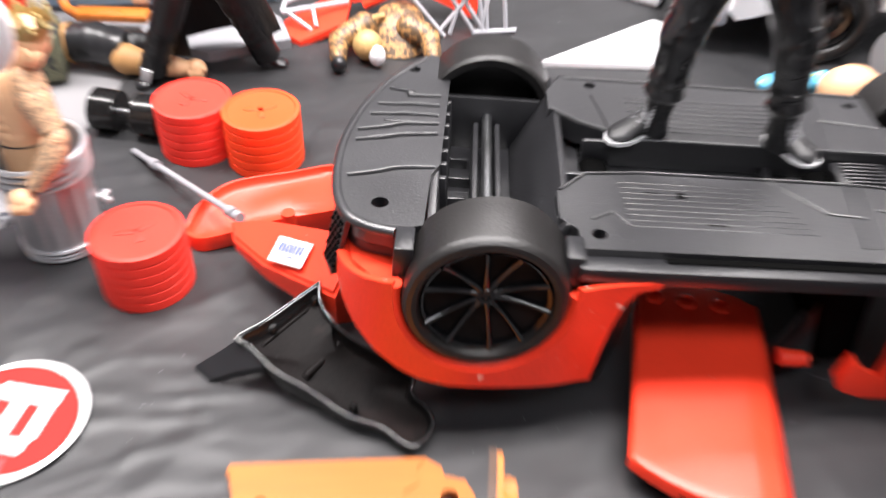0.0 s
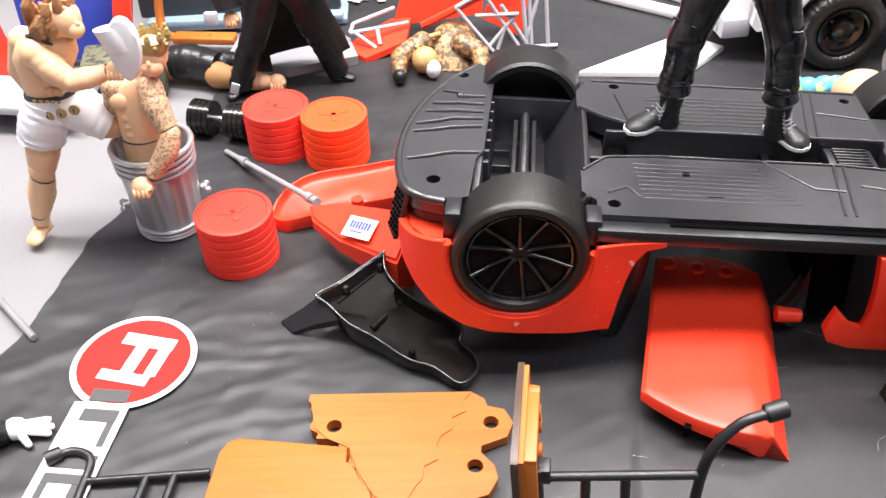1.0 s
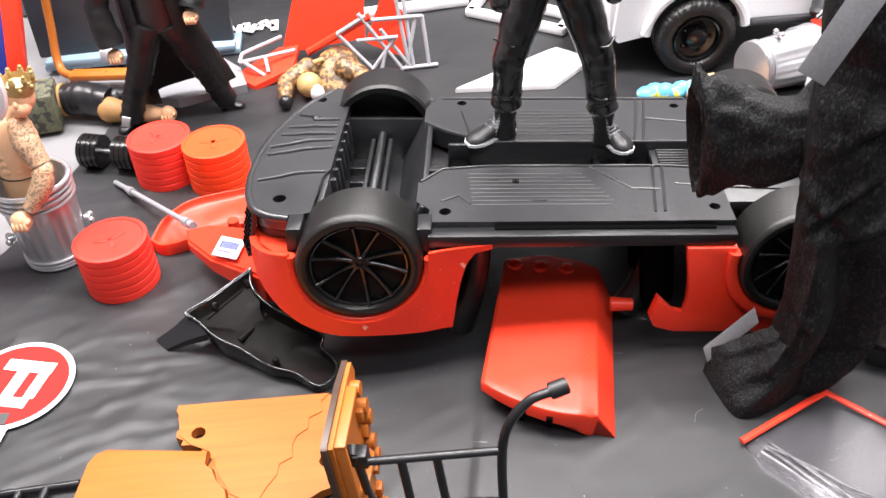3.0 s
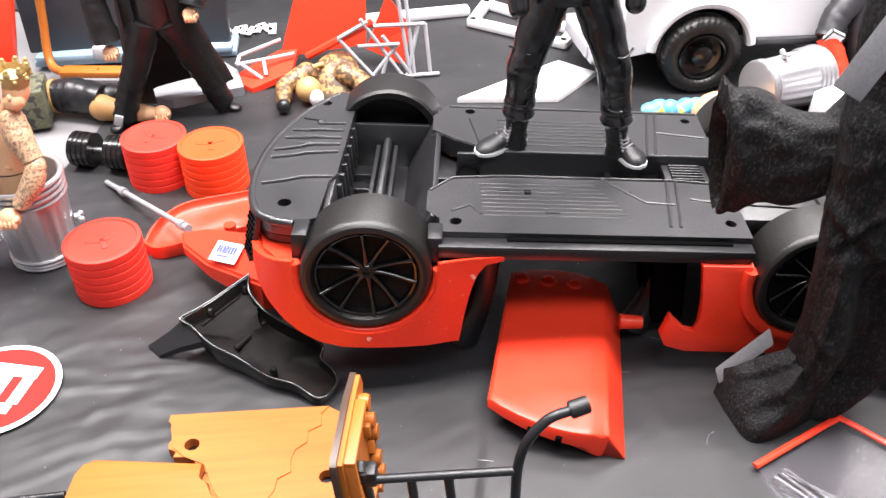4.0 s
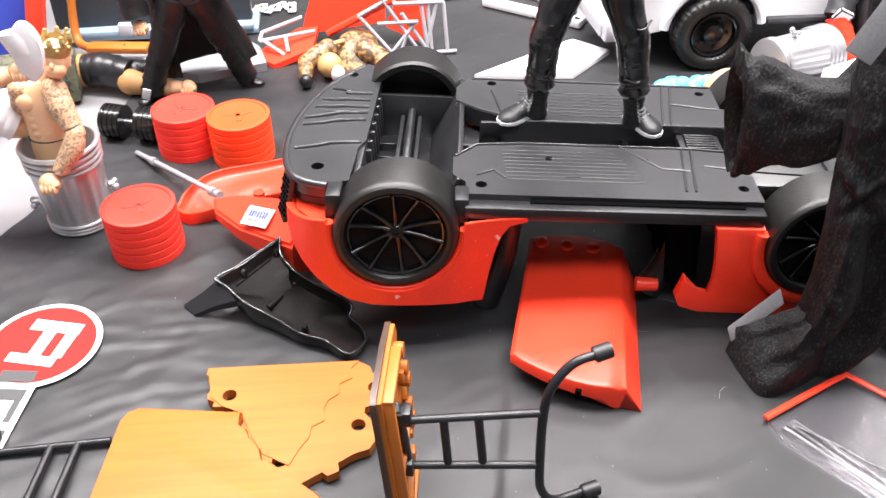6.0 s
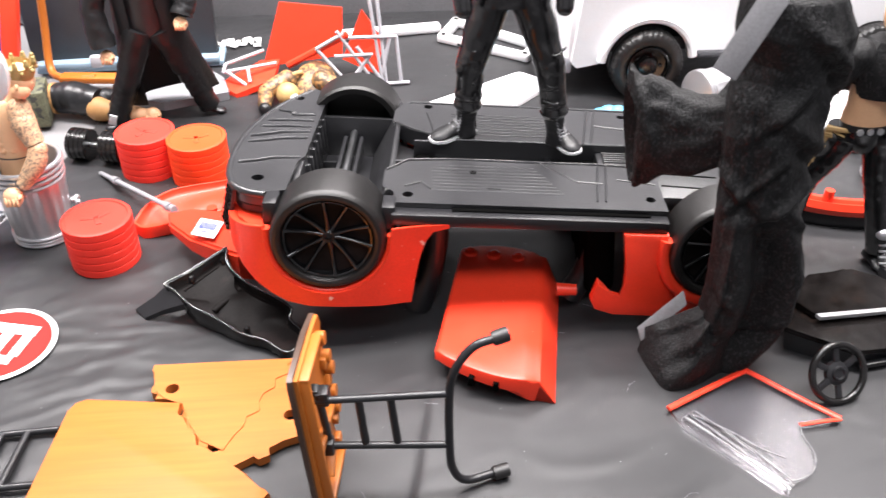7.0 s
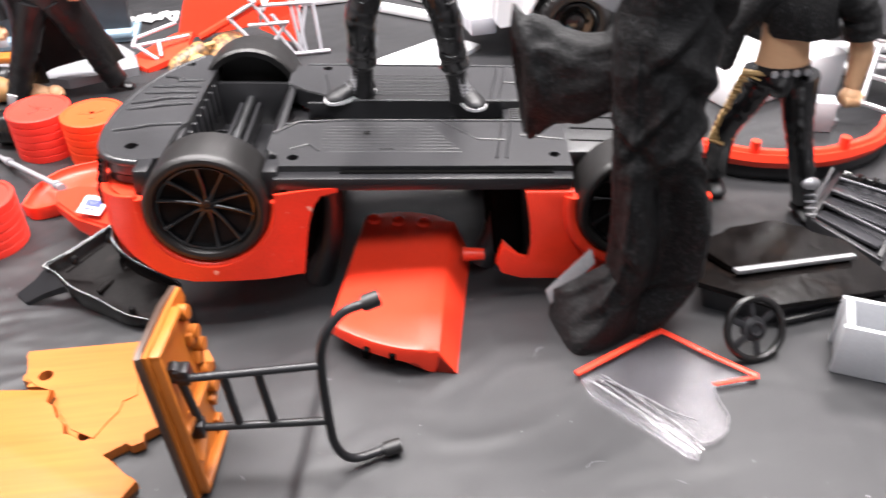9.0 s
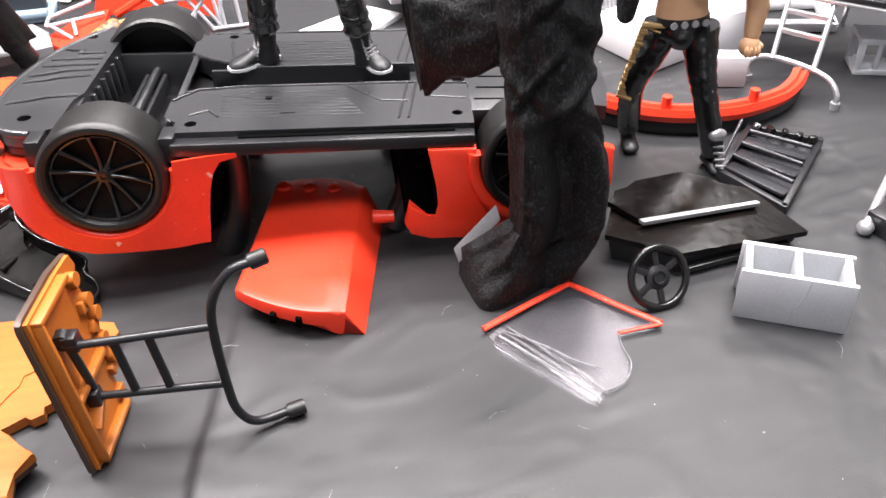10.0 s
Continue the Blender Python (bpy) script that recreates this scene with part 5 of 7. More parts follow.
        box(bm, p, (0.005, 0.0035, 0.005), pose(0, 0, 0, 10 * k, 0, 30 * k), bev=0.0007)
        part("lug", bm, GLOSS, lad)
    bm = B()
    slab(bm, [(p.x, p.y, 0.0030) for p in P], [0.0014] * 4)
    part("backing", bm, DARK, lad)
    bm = B()
    rod(bm, (0.2735, 0.0205, 0.0035), (0.2940, 0.0400, 0.0200), 0.0010, seg=10)
    part("strut", bm, DARK_METAL, lad)

    # curved red bumper
    bp = thing("car_bumper", "curved red and black plastic car bumper lying on the cloth", "car part", (0.3, 0.08, 0))
    line = curve_points([(0.2140, 0.0980, 0), (0.2360, 0.0750, 0), (0.2650, 0.0600, 0), (0.3010, 0.0560, 0), (0.3330, 0.0650, 0), (0.3510, 0.0770, 0), (0.3610, 0.0880, 0)], 6)

    def ribbon(z0, z1, inset, depth, lift):
        bm = B()
        rows = []
        n = len(line)
        for i, p in enumerate(line):
            d = (line[min(i + 1, n - 1)] - line[max(i - 1, 0)]).normalized()
            q = Vector((-d.y, d.x, 0))
            e = lift * max(0, i / (n - 1) - 0.6) ** 2
            zt = z1 - (z1 - z0) * 0.45 * max(0, i / (n - 1) - 0.55) / 0.45
            rows.append([bm.verts.new(p + q * o + Vector((0, 0, z + e))) for o, z in ((inset, z0), (inset - 0.0015, (z0 + zt) / 2), (inset, zt), (inset + depth * 0.35, zt - 0.0012), (inset + depth * 0.5, zt + 0.0008), (inset + depth, zt), (inset + depth, z0))])
        skin(bm, rows)
        return bm

    part("lower_lip", ribbon(0.0015, 0.0104, 0.002, 0.006, 0.02), BLACK, bp)
    part("red_face", ribbon(0.0105, 0.0190, 0.0005, 0.008, 0.03), RED, bp, "glossy red face")
    for f in (0.08, 0.33, 0.56):
        p = line[int(f * (len(line) - 1))]
        bm = B()
        rod(bm, (p.x, p.y + 0.005, 0.015), (p.x, p.y + 0.005, 0.0255), 0.0032, 0.0028, seg=14)
        part("peg", bm, RED, bp)

    # silver folding ladder-chair
    ch = thing("folding_table", "black folding toy table with silver tube legs", "toy table", (0.38, 0.11, 0))
    bm = B()
    box(bm, (0.4150, 0.1500, 0.0545), (0.115, 0.070, 0.0040), pose(0, 0, 0, 0, 0, -42), bev=0.001)
    part("tabletop", bm, BLACK, ch)
    bm = B()
    box(bm, (0.4150, 0.1500, 0.0515), (0.118, 0.073, 0.0020), pose(0, 0, 0, 0, 0, -42), bev=0.0006)
    part("trim", bm, SILVER, ch)
    bm = B()
    tube(bm, [(0.4500, 0.1800, 0.0510), (0.4520, 0.1860, 0.0200), (0.4540, 0.1900, 0.0016)], 0.0018, seg=10)
    part("back_leg", bm, SILVER, ch)
    bm = B()
    tube(bm, [(0.3480, 0.1260, 0.0030), (0.3485, 0.1280, 0.0130), (0.3560, 0.1230, 0.0190), (0.3700, 0.1060, 0.0195), (0.3790, 0.0880, 0.0180), (0.3820, 0.0790, 0.0110), (0.3820, 0.0780, 0.0030)], 0.0018, seg=12)
    part("foot_tube", bm, SILVER, ch)
    for p in ((0.3480, 0.1260), (0.3820, 0.0780)):
        bm = B()
        rod(bm, (*p, 0.0014), (*p, 0.0060), 0.0030, seg=16)
        part("foot_cap", bm, SILVER, ch)
    for a, b in (((0.3580, 0.1180, 0.0195), (0.3760, 0.1420, 0.0520)), ((0.3745, 0.0970, 0.0190), (0.3960, 0.1230, 0.0500))):
        bm = B()
        rod(bm, a, b, 0.0017, seg=12)
        part("leg_bar", bm, SILVER, ch)
    for f in (0.45, 0.75, 1.0):
        a, b = Vector((0.3580, 0.1180, 0.0195)).lerp(Vector((0.3760, 0.1420, 0.0520)), f), Vector((0.3745, 0.0970, 0.0190)).lerp(Vector((0.3960, 0.1230, 0.0500)), f)
        bm = B()
        box(bm, (a + b) / 2, ((b - a).length, 0.0034, 0.0030), Matrix.Rotation(math.atan2(b.y - a.y, b.x - a.x), 4, "Z"), bev=0.0005)
        part("rung", bm, SILVER, ch)
    ch.location.x -= 0.010
    ch.location.y -= 0.009


build_right_side()


# ---- dolls: each one plain mesh ----
def foot(bm, heel, toe, h, w, mi, sole=None):
    """A rounded shoe from heel to toe."""
    a, b = Vector(heel), Vector(toe)
    d = (b - a)
    L = d.length
    x = d.normalized()
    y = Vector((0, 0, 1)).cross(x).normalized()
    rows = []
    for f, hh, ww in ((-0.04, 0.75, 0.62), (0.08, 1.0, 0.8), (0.3, 1.0, 0.8), (0.55, 0.7, 0.92), (0.8, 0.5, 1.0), (0.95, 0.4, 0.8), (1.03, 0.22, 0.4)):
        c = a + x * (L * f)
        ring = []
        for k in range(12):
            t = k / 12 * math.tau
            ring.append(bm.verts.new(c + y * (math.cos(t) * w * ww * 0.5) + Vector((0, 0, h * hh * 0.5 + math.sin(t) * h * hh * 0.5 + 0.0006))))
        rows.append(ring)
    skin(bm, rows, True, mi)
    if sole is not None:
        rows = []
        for f, ww in ((-0.07, 0.5), (0.05, 0.9), (0.5, 0.95), (0.8, 1.1), (0.97, 0.85), (1.06, 0.4)):
            c = a + x * (L * f)
            rows.append([bm.verts.new(c + y * (s * w * ww * 0.485) + Vector((0, 0, z))) for s, z in ((-1, 0.0), (1, 0.0), (1, 0.0015), (-1, 0.0015))])
        skin(bm, rows, True, sole)


def fist(bm, c, r, mi):
    ball(bm, c, (r, r * 0.85, r), mi)
    for k in range(4):
        ball(bm, (c[0] + r * (-0.55 + 0.36 * k), c[1] - r * 0.62, c[2] - r * 0.25), (r * 0.24, r * 0.4, r * 0.55), mi, seg=8)
    ball(bm, (c[0] + r * 0.75, c[1] - r * 0.4, c[2] + r * 0.2), (r * 0.28, r * 0.5, r * 0.3), mi, seg=8)


def chain(bm, pts, rs, mis):
    for k in range(len(pts) - 1):
        limb(bm, pts[k], pts[k + 1], rs[k], rs[k + 1], mis[k] if isinstance(mis, (list, tuple)) else mis)


def creased(bm, pts, rs, mi, amp=0.12, seg=20, steps=9, freq=1.0):
    """A trouser leg: a tube with soft creases."""
    c = curve_points(pts, steps)
    n = len(c)
    rows = []
    for i, v in enumerate(c):
        d = (c[min(i + 1, n - 1)] - c[max(i - 1, 0)]).normalized()
        x = d.cross(Vector((0.1, 1, 0.05))).normalized()
        y = d.cross(x)
        r = float(np.interp(i / (n - 1) * (len(rs) - 1), range(len(rs)), rs))
        ring = []
        for k in range(seg):
            t = k / seg * math.tau
            w = 1 + amp * noise.noise(Vector((math.cos(t) * 1.3, math.sin(t) * 1.3, i * 0.55 * freq)) + v * 30) + 0.4 * amp * math.sin(i * 1.7 * freq + 2 * t)
            w += 0.7 * amp * (1 - 2 * abs(noise.noise(Vector((t * 0.9 + v.z * 60, v.z * 210 + t * 0.8, v.x * 90)))))
            ring.append(bm.verts.new(v + r * w * (math.cos(t) * x + math.sin(t) * y)))
        rows.append(ring)
    skin(bm, rows, True, mi)


def build_dolls():
    # standing on the car
    bm = B()
    for foot_at, knee, hip, heel, toe in (((0.0362, 0.0690, 0.0735), (0.0385, 0.0660, 0.1170), (0.0490, 0.0680, 0.1520), (0.0405, 0.0735, 0.0722), (0.0180, 0.0625, 0.0724)),
                                          ((0.0865, 0.0615, 0.0700), (0.0790, 0.0600, 0.1160), (0.0665, 0.0660, 0.1520), (0.0850, 0.0680, 0.0690), (0.0950, 0.0490, 0.0688))):
        a, k, h = Vector(foot_at), Vector(knee), Vector(hip)
        # laced boot shaft with a padded collar
        creased(bm, [a, a.lerp(k, 0.14), a.lerp(k, 0.30), a.lerp(k, 0.42)], [0.0062, 0.0050, 0.0054, 0.0062], 1, 0.04, seg=24, steps=8)
        toe_v = (Vector(toe) - Vector(heel)).normalized()
        side_v = toe_v.cross(Vector((0, 0, 1)))
        for n in range(8):
            f = n / 7
            c = a.lerp(k, 0.06 + 0.30 * f) + toe_v * (0.0064 - 0.0016 * min(1, 2 * f))
            for sgn in (-1, 1):
                rod(bm, c - side_v * 0.0026 * sgn, c + side_v * 0.0026 * sgn + Vector((0, 0, 0.0016)), 0.00045, seg=6, mi=4)
        for n in range(3):
            c = Vector(heel).lerp(Vector(toe), 0.42 + 0.12 * n) + Vector((0, 0, 0.0082 - 0.0012 * n))
            rod(bm, c - side_v * 0.0028, c + side_v * 0.0028, 0.00045, seg=6, mi=4)
        foot(bm, heel, toe, 0.0098, 0.0112, 1, 2)
        # trouser leg: gathered rolls over the boot, kneepad, thigh
        lower = [a.lerp(k, 0.36), a.lerp(k, 0.42), a.lerp(k, 0.50), a.lerp(k, 0.56), a.lerp(k, 0.64), a.lerp(k, 0.82), k, k.lerp(h, 0.3), k.lerp(h, 0.65), h]
        creased(bm, lower, [0.0060, 0.0078, 0.0066, 0.0076, 0.0068, 0.0074, 0.0078, 0.0084, 0.0094, 0.0106], 0, 0.05, seg=32, steps=6, freq=0.35)
        front = Vector((0.1, -1, 0)).normalized()
        for n in range(5):
            z = 0.50 + 0.11 * n
            c = a.lerp(k, z)
            tube(bm, [c + side_v * 0.0068 + front * 0.002, c + front * 0.0072 + Vector((0, 0, 0.0016 * (-1) ** n)), c - side_v * 0.0066 + front * 0.001 + Vector((0, 0, 0.0022))], [0.0003, 0.0010, 0.0003], seg=8, mi=0, n=5)
        ball(bm, k + front * 0.0042 + Vector((0, 0, 0.001)), (0.0066, 0.0042, 0.0082), 0)
        tube(bm, [k + Vector((-0.0074, 0, 0.0095)), k + front * 0.0080 + Vector((0, 0, 0.0085)), k + Vector((0.0074, 0, 0.0095))], 0.0006, seg=8, mi=0, n=5)
    loft(bm, [((0.057, 0.067, 0.148), 0.020, 0.012, 0), ((0.057, 0.067, 0.165), 0.018, 0.011, 0), ((0.057, 0.067, 0.190), 0.023, 0.013, 0), ((0.057, 0.067, 0.203), 0.014, 0.009, 0)], 24, 0)
    chain(bm, [(0.038, 0.066, 0.197), (0.030, 0.062, 0.170), (0.032, 0.052, 0.150)], [0.007, 0.0055, 0.0045], 0)
    chain(bm, [(0.076, 0.066, 0.197), (0.084, 0.062, 0.170), (0.082, 0.052, 0.150)], [0.007, 0.0055, 0.0045], 0)
    ball(bm, (0.057, 0.066, 0.216), (0.0085, 0.010, 0.0115), 3)
    lone("standing_doll", bm, [LEATHER, BOOT, WHITE, SKIN, GREYBAR], "doll in black leather trousers and laced boots with white soles", "doll")

    # doll in the dustbin
    bm = B()
    loft(bm, [((-0.2165, 0.0955, 0.0300), 0.0105, 0.0080, 0), ((-0.2170, 0.0950, 0.0500), 0.0105, 0.0080, 0), ((-0.2165, 0.0945, 0.0600), 0.0100, 0.0075, -5), ((-0.2145, 0.0945, 0.0700), 0.0118, 0.0084, -8),
              ((-0.2130, 0.0945, 0.0800), 0.0135, 0.0088, -8), ((-0.2120, 0.0945, 0.0870), 0.0110, 0.0070, -8), ((-0.2080, 0.0945, 0.0910), 0.0060, 0.0052, -8)], 28, 0)
    rod(bm, (-0.2085, 0.0940, 0.088), (-0.2020, 0.0930, 0.099), 0.0048, 0.0046, 14, 0)
    ball(bm, (-0.2005, 0.0930, 0.1035), (0.0070, 0.0080, 0.0088), 0)
    ball(bm, (-0.2005, 0.0885, 0.0990), (0.0052, 0.0048, 0.0048), 0)
    for s in (-1, 1):
        ball(bm, (-0.2145 + 0.0050 * s, 0.0892, 0.0805), (0.0060, 0.0034, 0.0048), 0)
        for k in range(3):
            ball(bm, (-0.2165 + 0.0027 * s, 0.0880, 0.0725 - 0.0046 * k), (0.0028, 0.0018, 0.0023), 0, seg=10)
    ball(bm, (-0.2005, 0.0850, 0.1020), (0.0013, 0.0016, 0.0020), 0, seg=8)
    loft(bm, [((-0.2170, 0.0945, 0.0578), 0.0103, 0.0079, -5), ((-0.2170, 0.0945, 0.0584), 0.0103, 0.0079, -5)], 28, 3)
    creased(bm, [(-0.2045, 0.0890, 0.0890), (-0.2030, 0.0860, 0.0810), (-0.1985, 0.0815, 0.0700)], [0.0058, 0.0066, 0.0050], 1, 0.05)
    ball(bm, (-0.2045, 0.0890, 0.0875), (0.0064, 0.0062, 0.0066), 1)
    ball(bm, (-0.1975, 0.0805, 0.0675), 0.0050, 1)
    creased(bm, [(-0.1975, 0.0800, 0.0680), (-0.2000, 0.0775, 0.0600), (-0.2090, 0.0745, 0.0483)], [0.0048, 0.0054, 0.0038], 1, 0.05)
    fist(bm, (-0.2150, 0.0725, 0.0425), 0.0056, 0)
    chain(bm, [(-0.2235, 0.0950, 0.0850), (-0.2285, 0.1000, 0.0680), (-0.2250, 0.1020, 0.0540)], [0.0062, 0.0052, 0.0040], 1)
    # crown
    lathe(bm, [(0.0072, 0.0), (0.0078, 0.0024), (0.0075, 0.0066), (0.0070, 0.0068), (0.0065, 0.0)], Matrix.Translation((-0.2000, 0.0930, 0.1058)) @ pose(0, 0, 0, 6, 8, 0), 28, 2)
    for k in range(8):
        a = k / 8 * math.tau
        ball(bm, (-0.1988 + 0.0074 * math.cos(a), 0.0930 + 0.0074 * math.sin(a), 0.1130), (0.0017, 0.0014, 0.0024), 2, seg=8)
        ball(bm, (-0.1986 + 0.0074 * math.cos(a), 0.0930 + 0.0074 * math.sin(a), 0.1150), 0.0011, 2, seg=8)
        ball(bm, (-0.1992 + 0.0079 * math.cos(a + 0.4), 0.0930 + 0.0079 * math.sin(a + 0.4), 0.1092), 0.0012, 2, seg=8)
    lone("doll_in_dustbin", bm, [SKIN_PALE, INK, GOLD, DARK], "bare-chested doll with gold crown and patterned arm standing in a dustbin", "doll")

    # lunging doll with white trunks
    bm = B()
    creased(bm, [(-0.2800, 0.0885, 0.0100), (-0.2790, 0.0890, 0.0160), (-0.2745, 0.0900, 0.0290), (-0.2690, 0.0880, 0.0430)], [0.0040, 0.0046, 0.0070, 0.0058], 0, 0.03)
    ball(bm, (-0.2685, 0.0870, 0.0455), (0.0064, 0.0064, 0.0068), 0)
    creased(bm, [(-0.2685, 0.0880, 0.0450), (-0.2655, 0.0885, 0.0540), (-0.2610, 0.0890, 0.0680)], [0.0064, 0.0080, 0.0090], 0, 0.03)
    for p, q, r in (((-0.2795, 0.0886, 0.0150), (-0.2793, 0.0886, 0.0156), 0.0044), ((-0.2700, 0.0880, 0.0400), (-0.2697, 0.0880, 0.0406), 0.0060)):
        rod(bm, p, q, r, seg=18, mi=4)
    foot(bm, (-0.2800, 0.0930, 0.0016), (-0.2845, 0.0790, 0.0016), 0.0085, 0.0100, 0)
    creased(bm, [(-0.2635, 0.0885, 0.0625), (-0.2595, 0.0890, 0.0720), (-0.2560, 0.0910, 0.0800)], [0.0108, 0.0112, 0.0104], 1, 0.06)
    creased(bm, [(-0.2330, 0.0990, 0.0650), (-0.2430, 0.0960, 0.0730), (-0.2520, 0.0930, 0.0790)], [0.0100, 0.0108, 0.0104], 1, 0.06)
    chain(bm, [(-0.2350, 0.0985, 0.0650), (-0.2230, 0.1090, 0.0565), (-0.2330, 0.1300, 0.0350)], [0.0088, 0.0066, 0.0045], 0)
    loft(bm, [((-0.2540, 0.0915, 0.0770), 0.0132, 0.0092, 5), ((-0.2535, 0.0915, 0.0830), 0.0126, 0.0088, 5), ((-0.2530, 0.0915, 0.0855), 0.0118, 0.0084, 5)], 24, 1)
    loft(bm, [((-0.2530, 0.0915, 0.0850), 0.0122, 0.0088, 5), ((-0.2528, 0.0915, 0.0872), 0.0118, 0.0085, 5)], 24, 4)
    loft(bm, [((-0.2530, 0.0915, 0.0865), 0.0108, 0.0078, 5), ((-0.2515, 0.0910, 0.0960), 0.0118, 0.0088, 5), ((-0.2480, 0.0900, 0.1060), 0.0148, 0.0100, 5), ((-0.2450, 0.0890, 0.1140), 0.0130, 0.0085, 5), ((-0.2430, 0.0885, 0.1180), 0.0070, 0.0058, 5)], 28, 0)
    for k in range(4):
        ball(bm, (-0.2480 + 0.0036 * (k % 2), 0.0830, 0.0905 + 0.0050 * (k // 2)), (0.0024, 0.0014, 0.0024), 0, seg=10)
    ball(bm, (-0.2420, 0.0820, 0.1060), (0.0062, 0.0040, 0.0052), 0)
    for k in range(5):
        box(bm, (-0.2570 + 0.0030 * k, 0.0826 - 0.0004 * k, 0.0862), (0.0018, 0.0008, 0.0014), bev=0.0002, mi=2)
    for k in range(3):
        lathe(bm, [(0, 0), (0.0026, 0), (0.0026, 0.0008), (0.0016, 0.0010), (0, 0.0010)], Matrix.Translation((-0.2525 + 0.0062 * k, 0.0818 + 0.0006 * k, 0.0785 + 0.0012 * k)) @ pose(0, 0, 0, 90), 12, 2)
        box(bm, (-0.2525 + 0.0062 * k, 0.0808 + 0.0006 * k, 0.0785 + 0.0012 * k), (0.0014, 0.0008, 0.0028), bev=0.0002, mi=4)
    rod(bm, (-0.2440, 0.0888, 0.1140), (-0.2370, 0.0880, 0.1210), 0.0054, 0.0050, 14, 0)
    ball(bm, (-0.2330, 0.0875, 0.1245), (0.0074, 0.0080, 0.0086), 0)
    ball(bm, (-0.2290, 0.0850, 0.1205), (0.0046, 0.0046, 0.0044), 0)
    ball(bm, (-0.2265, 0.0835, 0.1235), (0.0014, 0.0014, 0.0018), 0, seg=8)
    rnd = random.Random(4)
    for k in range(46):
        a, e = rnd.uniform(0.4, 5.6), rnd.uniform(-1.2, 1.3)
        tube(bm, [(-0.2370 + 0.0080 * math.cos(a + 1.2), 0.0890 + 0.0078 * math.sin(a + 1.2), 0.1290 + 0.0058 * e), (-0.2390 + 0.0092 * math.cos(a + 1.3), 0.0890 + 0.0088 * math.sin(a + 1.3), 0.1250 + 0.0058 * e), (-0.2410 + 0.0090 * math.cos(a + 1.4), 0.0890 + 0.0085 * math.sin(a + 1.4), 0.1210 + 0.0058 * e)], [0.0016, 0.0024, 0.0010], seg=7, mi=3, n=3)
    ball(bm, (-0.2475, 0.0815, 0.1110), (0.0074, 0.0070, 0.0076), 0)
    rod(bm, (-0.2455, 0.0840, 0.1150), (-0.2452, 0.0846, 0.1156), 0.0066, seg=20, mi=4)
    creased(bm, [(-0.2470, 0.0810, 0.1110), (-0.2410, 0.0785, 0.1040), (-0.2345, 0.0775, 0.0985)], [0.0064, 0.0062, 0.0050], 0, 0.04)
    ball(bm, (-0.2340, 0.0770, 0.0990), 0.0050, 0)
    creased(bm, [(-0.2340, 0.0770, 0.0990), (-0.2270, 0.0780, 0.1000), (-0.2185, 0.0800, 0.1015)], [0.0048, 0.0050, 0.0036], 0, 0.04)
    fist(bm, (-0.2140, 0.0805, 0.1020), 0.0048, 0)
    chain(bm, [(-0.2590, 0.0970, 0.1100), (-0.2690, 0.1030, 0.0920), (-0.2640, 0.1040, 0.0740)], [0.0066, 0.0054, 0.0042], 0)
    lone("lunging_doll", bm, [SKIN_PALE, WHITE, GOLD, HAIR, DARK], "bare-chested doll with wavy brown hair and white trunks, lunging", "doll")

    # doll in a long black coat
    bm = B()
    creased(bm, [(-0.1985, 0.2320, 0.0080), (-0.1920, 0.2330, 0.0240), (-0.1840, 0.2340, 0.0420), (-0.1720, 0.2360, 0.0740)], [0.0072, 0.0076, 0.0084, 0.0104], 0, 0.1)
    creased(bm, [(-0.1350, 0.2480, 0.0080), (-0.1400, 0.2450, 0.0250), (-0.1460, 0.2420, 0.0430), (-0.1580, 0.2370, 0.0740)], [0.0074, 0.0078, 0.0088, 0.0106], 0, 0.1)
    foot(bm, (-0.1975, 0.2370, 0.0016), (-0.2050, 0.2230, 0.0016), 0.0080, 0.0090, 1)
    foot(bm, (-0.1390, 0.2500, 0.0016), (-0.1240, 0.2470, 0.0016), 0.0070, 0.0090, 1)
    box(bm, (-0.2005, 0.2248, 0.0100), (0.0060, 0.0015, 0.0085), pose(0, 0, 0, 10, 20, 0), bev=0.0003, mi=2)
    # coat: open at the front
    rows = []
    for z, rx, ry, cx, cy in ((0.018, 0.0330, 0.0150, -0.160, 0.2500), (0.035, 0.0315, 0.0150, -0.161, 0.2470), (0.055, 0.0275, 0.0145, -0.163, 0.2430), (0.075, 0.0235, 0.0140, -0.165, 0.2400), (0.095, 0.0215, 0.0130, -0.166, 0.2390), (0.115, 0.0230, 0.0125, -0.166, 0.2390), (0.124, 0.0150, 0.0100, -0.166, 0.2390)):
        for off in (0.0,):
            rows.append([bm.verts.new((cx + rx * (1 + 0.05 * math.sin(9 * a + z * 60)) * math.cos(a), cy + ry * math.sin(a), z + 0.006 * math.cos(a) * (z < 0.03))) for a in np.linspace(radians(-62), radians(242), 36)])
    skin(bm, rows, False, 0, False)
    loft(bm, [((-0.165, 0.2385, 0.070), 0.0170, 0.0100, 0), ((-0.166, 0.2385, 0.095), 0.0150, 0.0095, 0), ((-0.166, 0.2385, 0.118), 0.0180, 0.0100, 0), ((-0.166, 0.2385, 0.126), 0.0070, 0.0060, 0)], 24, 1)
    creased(bm, [(-0.1880, 0.2370, 0.1170), (-0.1990, 0.2340, 0.0900), (-0.1960, 0.2290, 0.0640)], [0.0072, 0.0075, 0.0085], 0, 0.1)
    fist(bm, (-0.1945, 0.2270, 0.0570), 0.0052, 3)
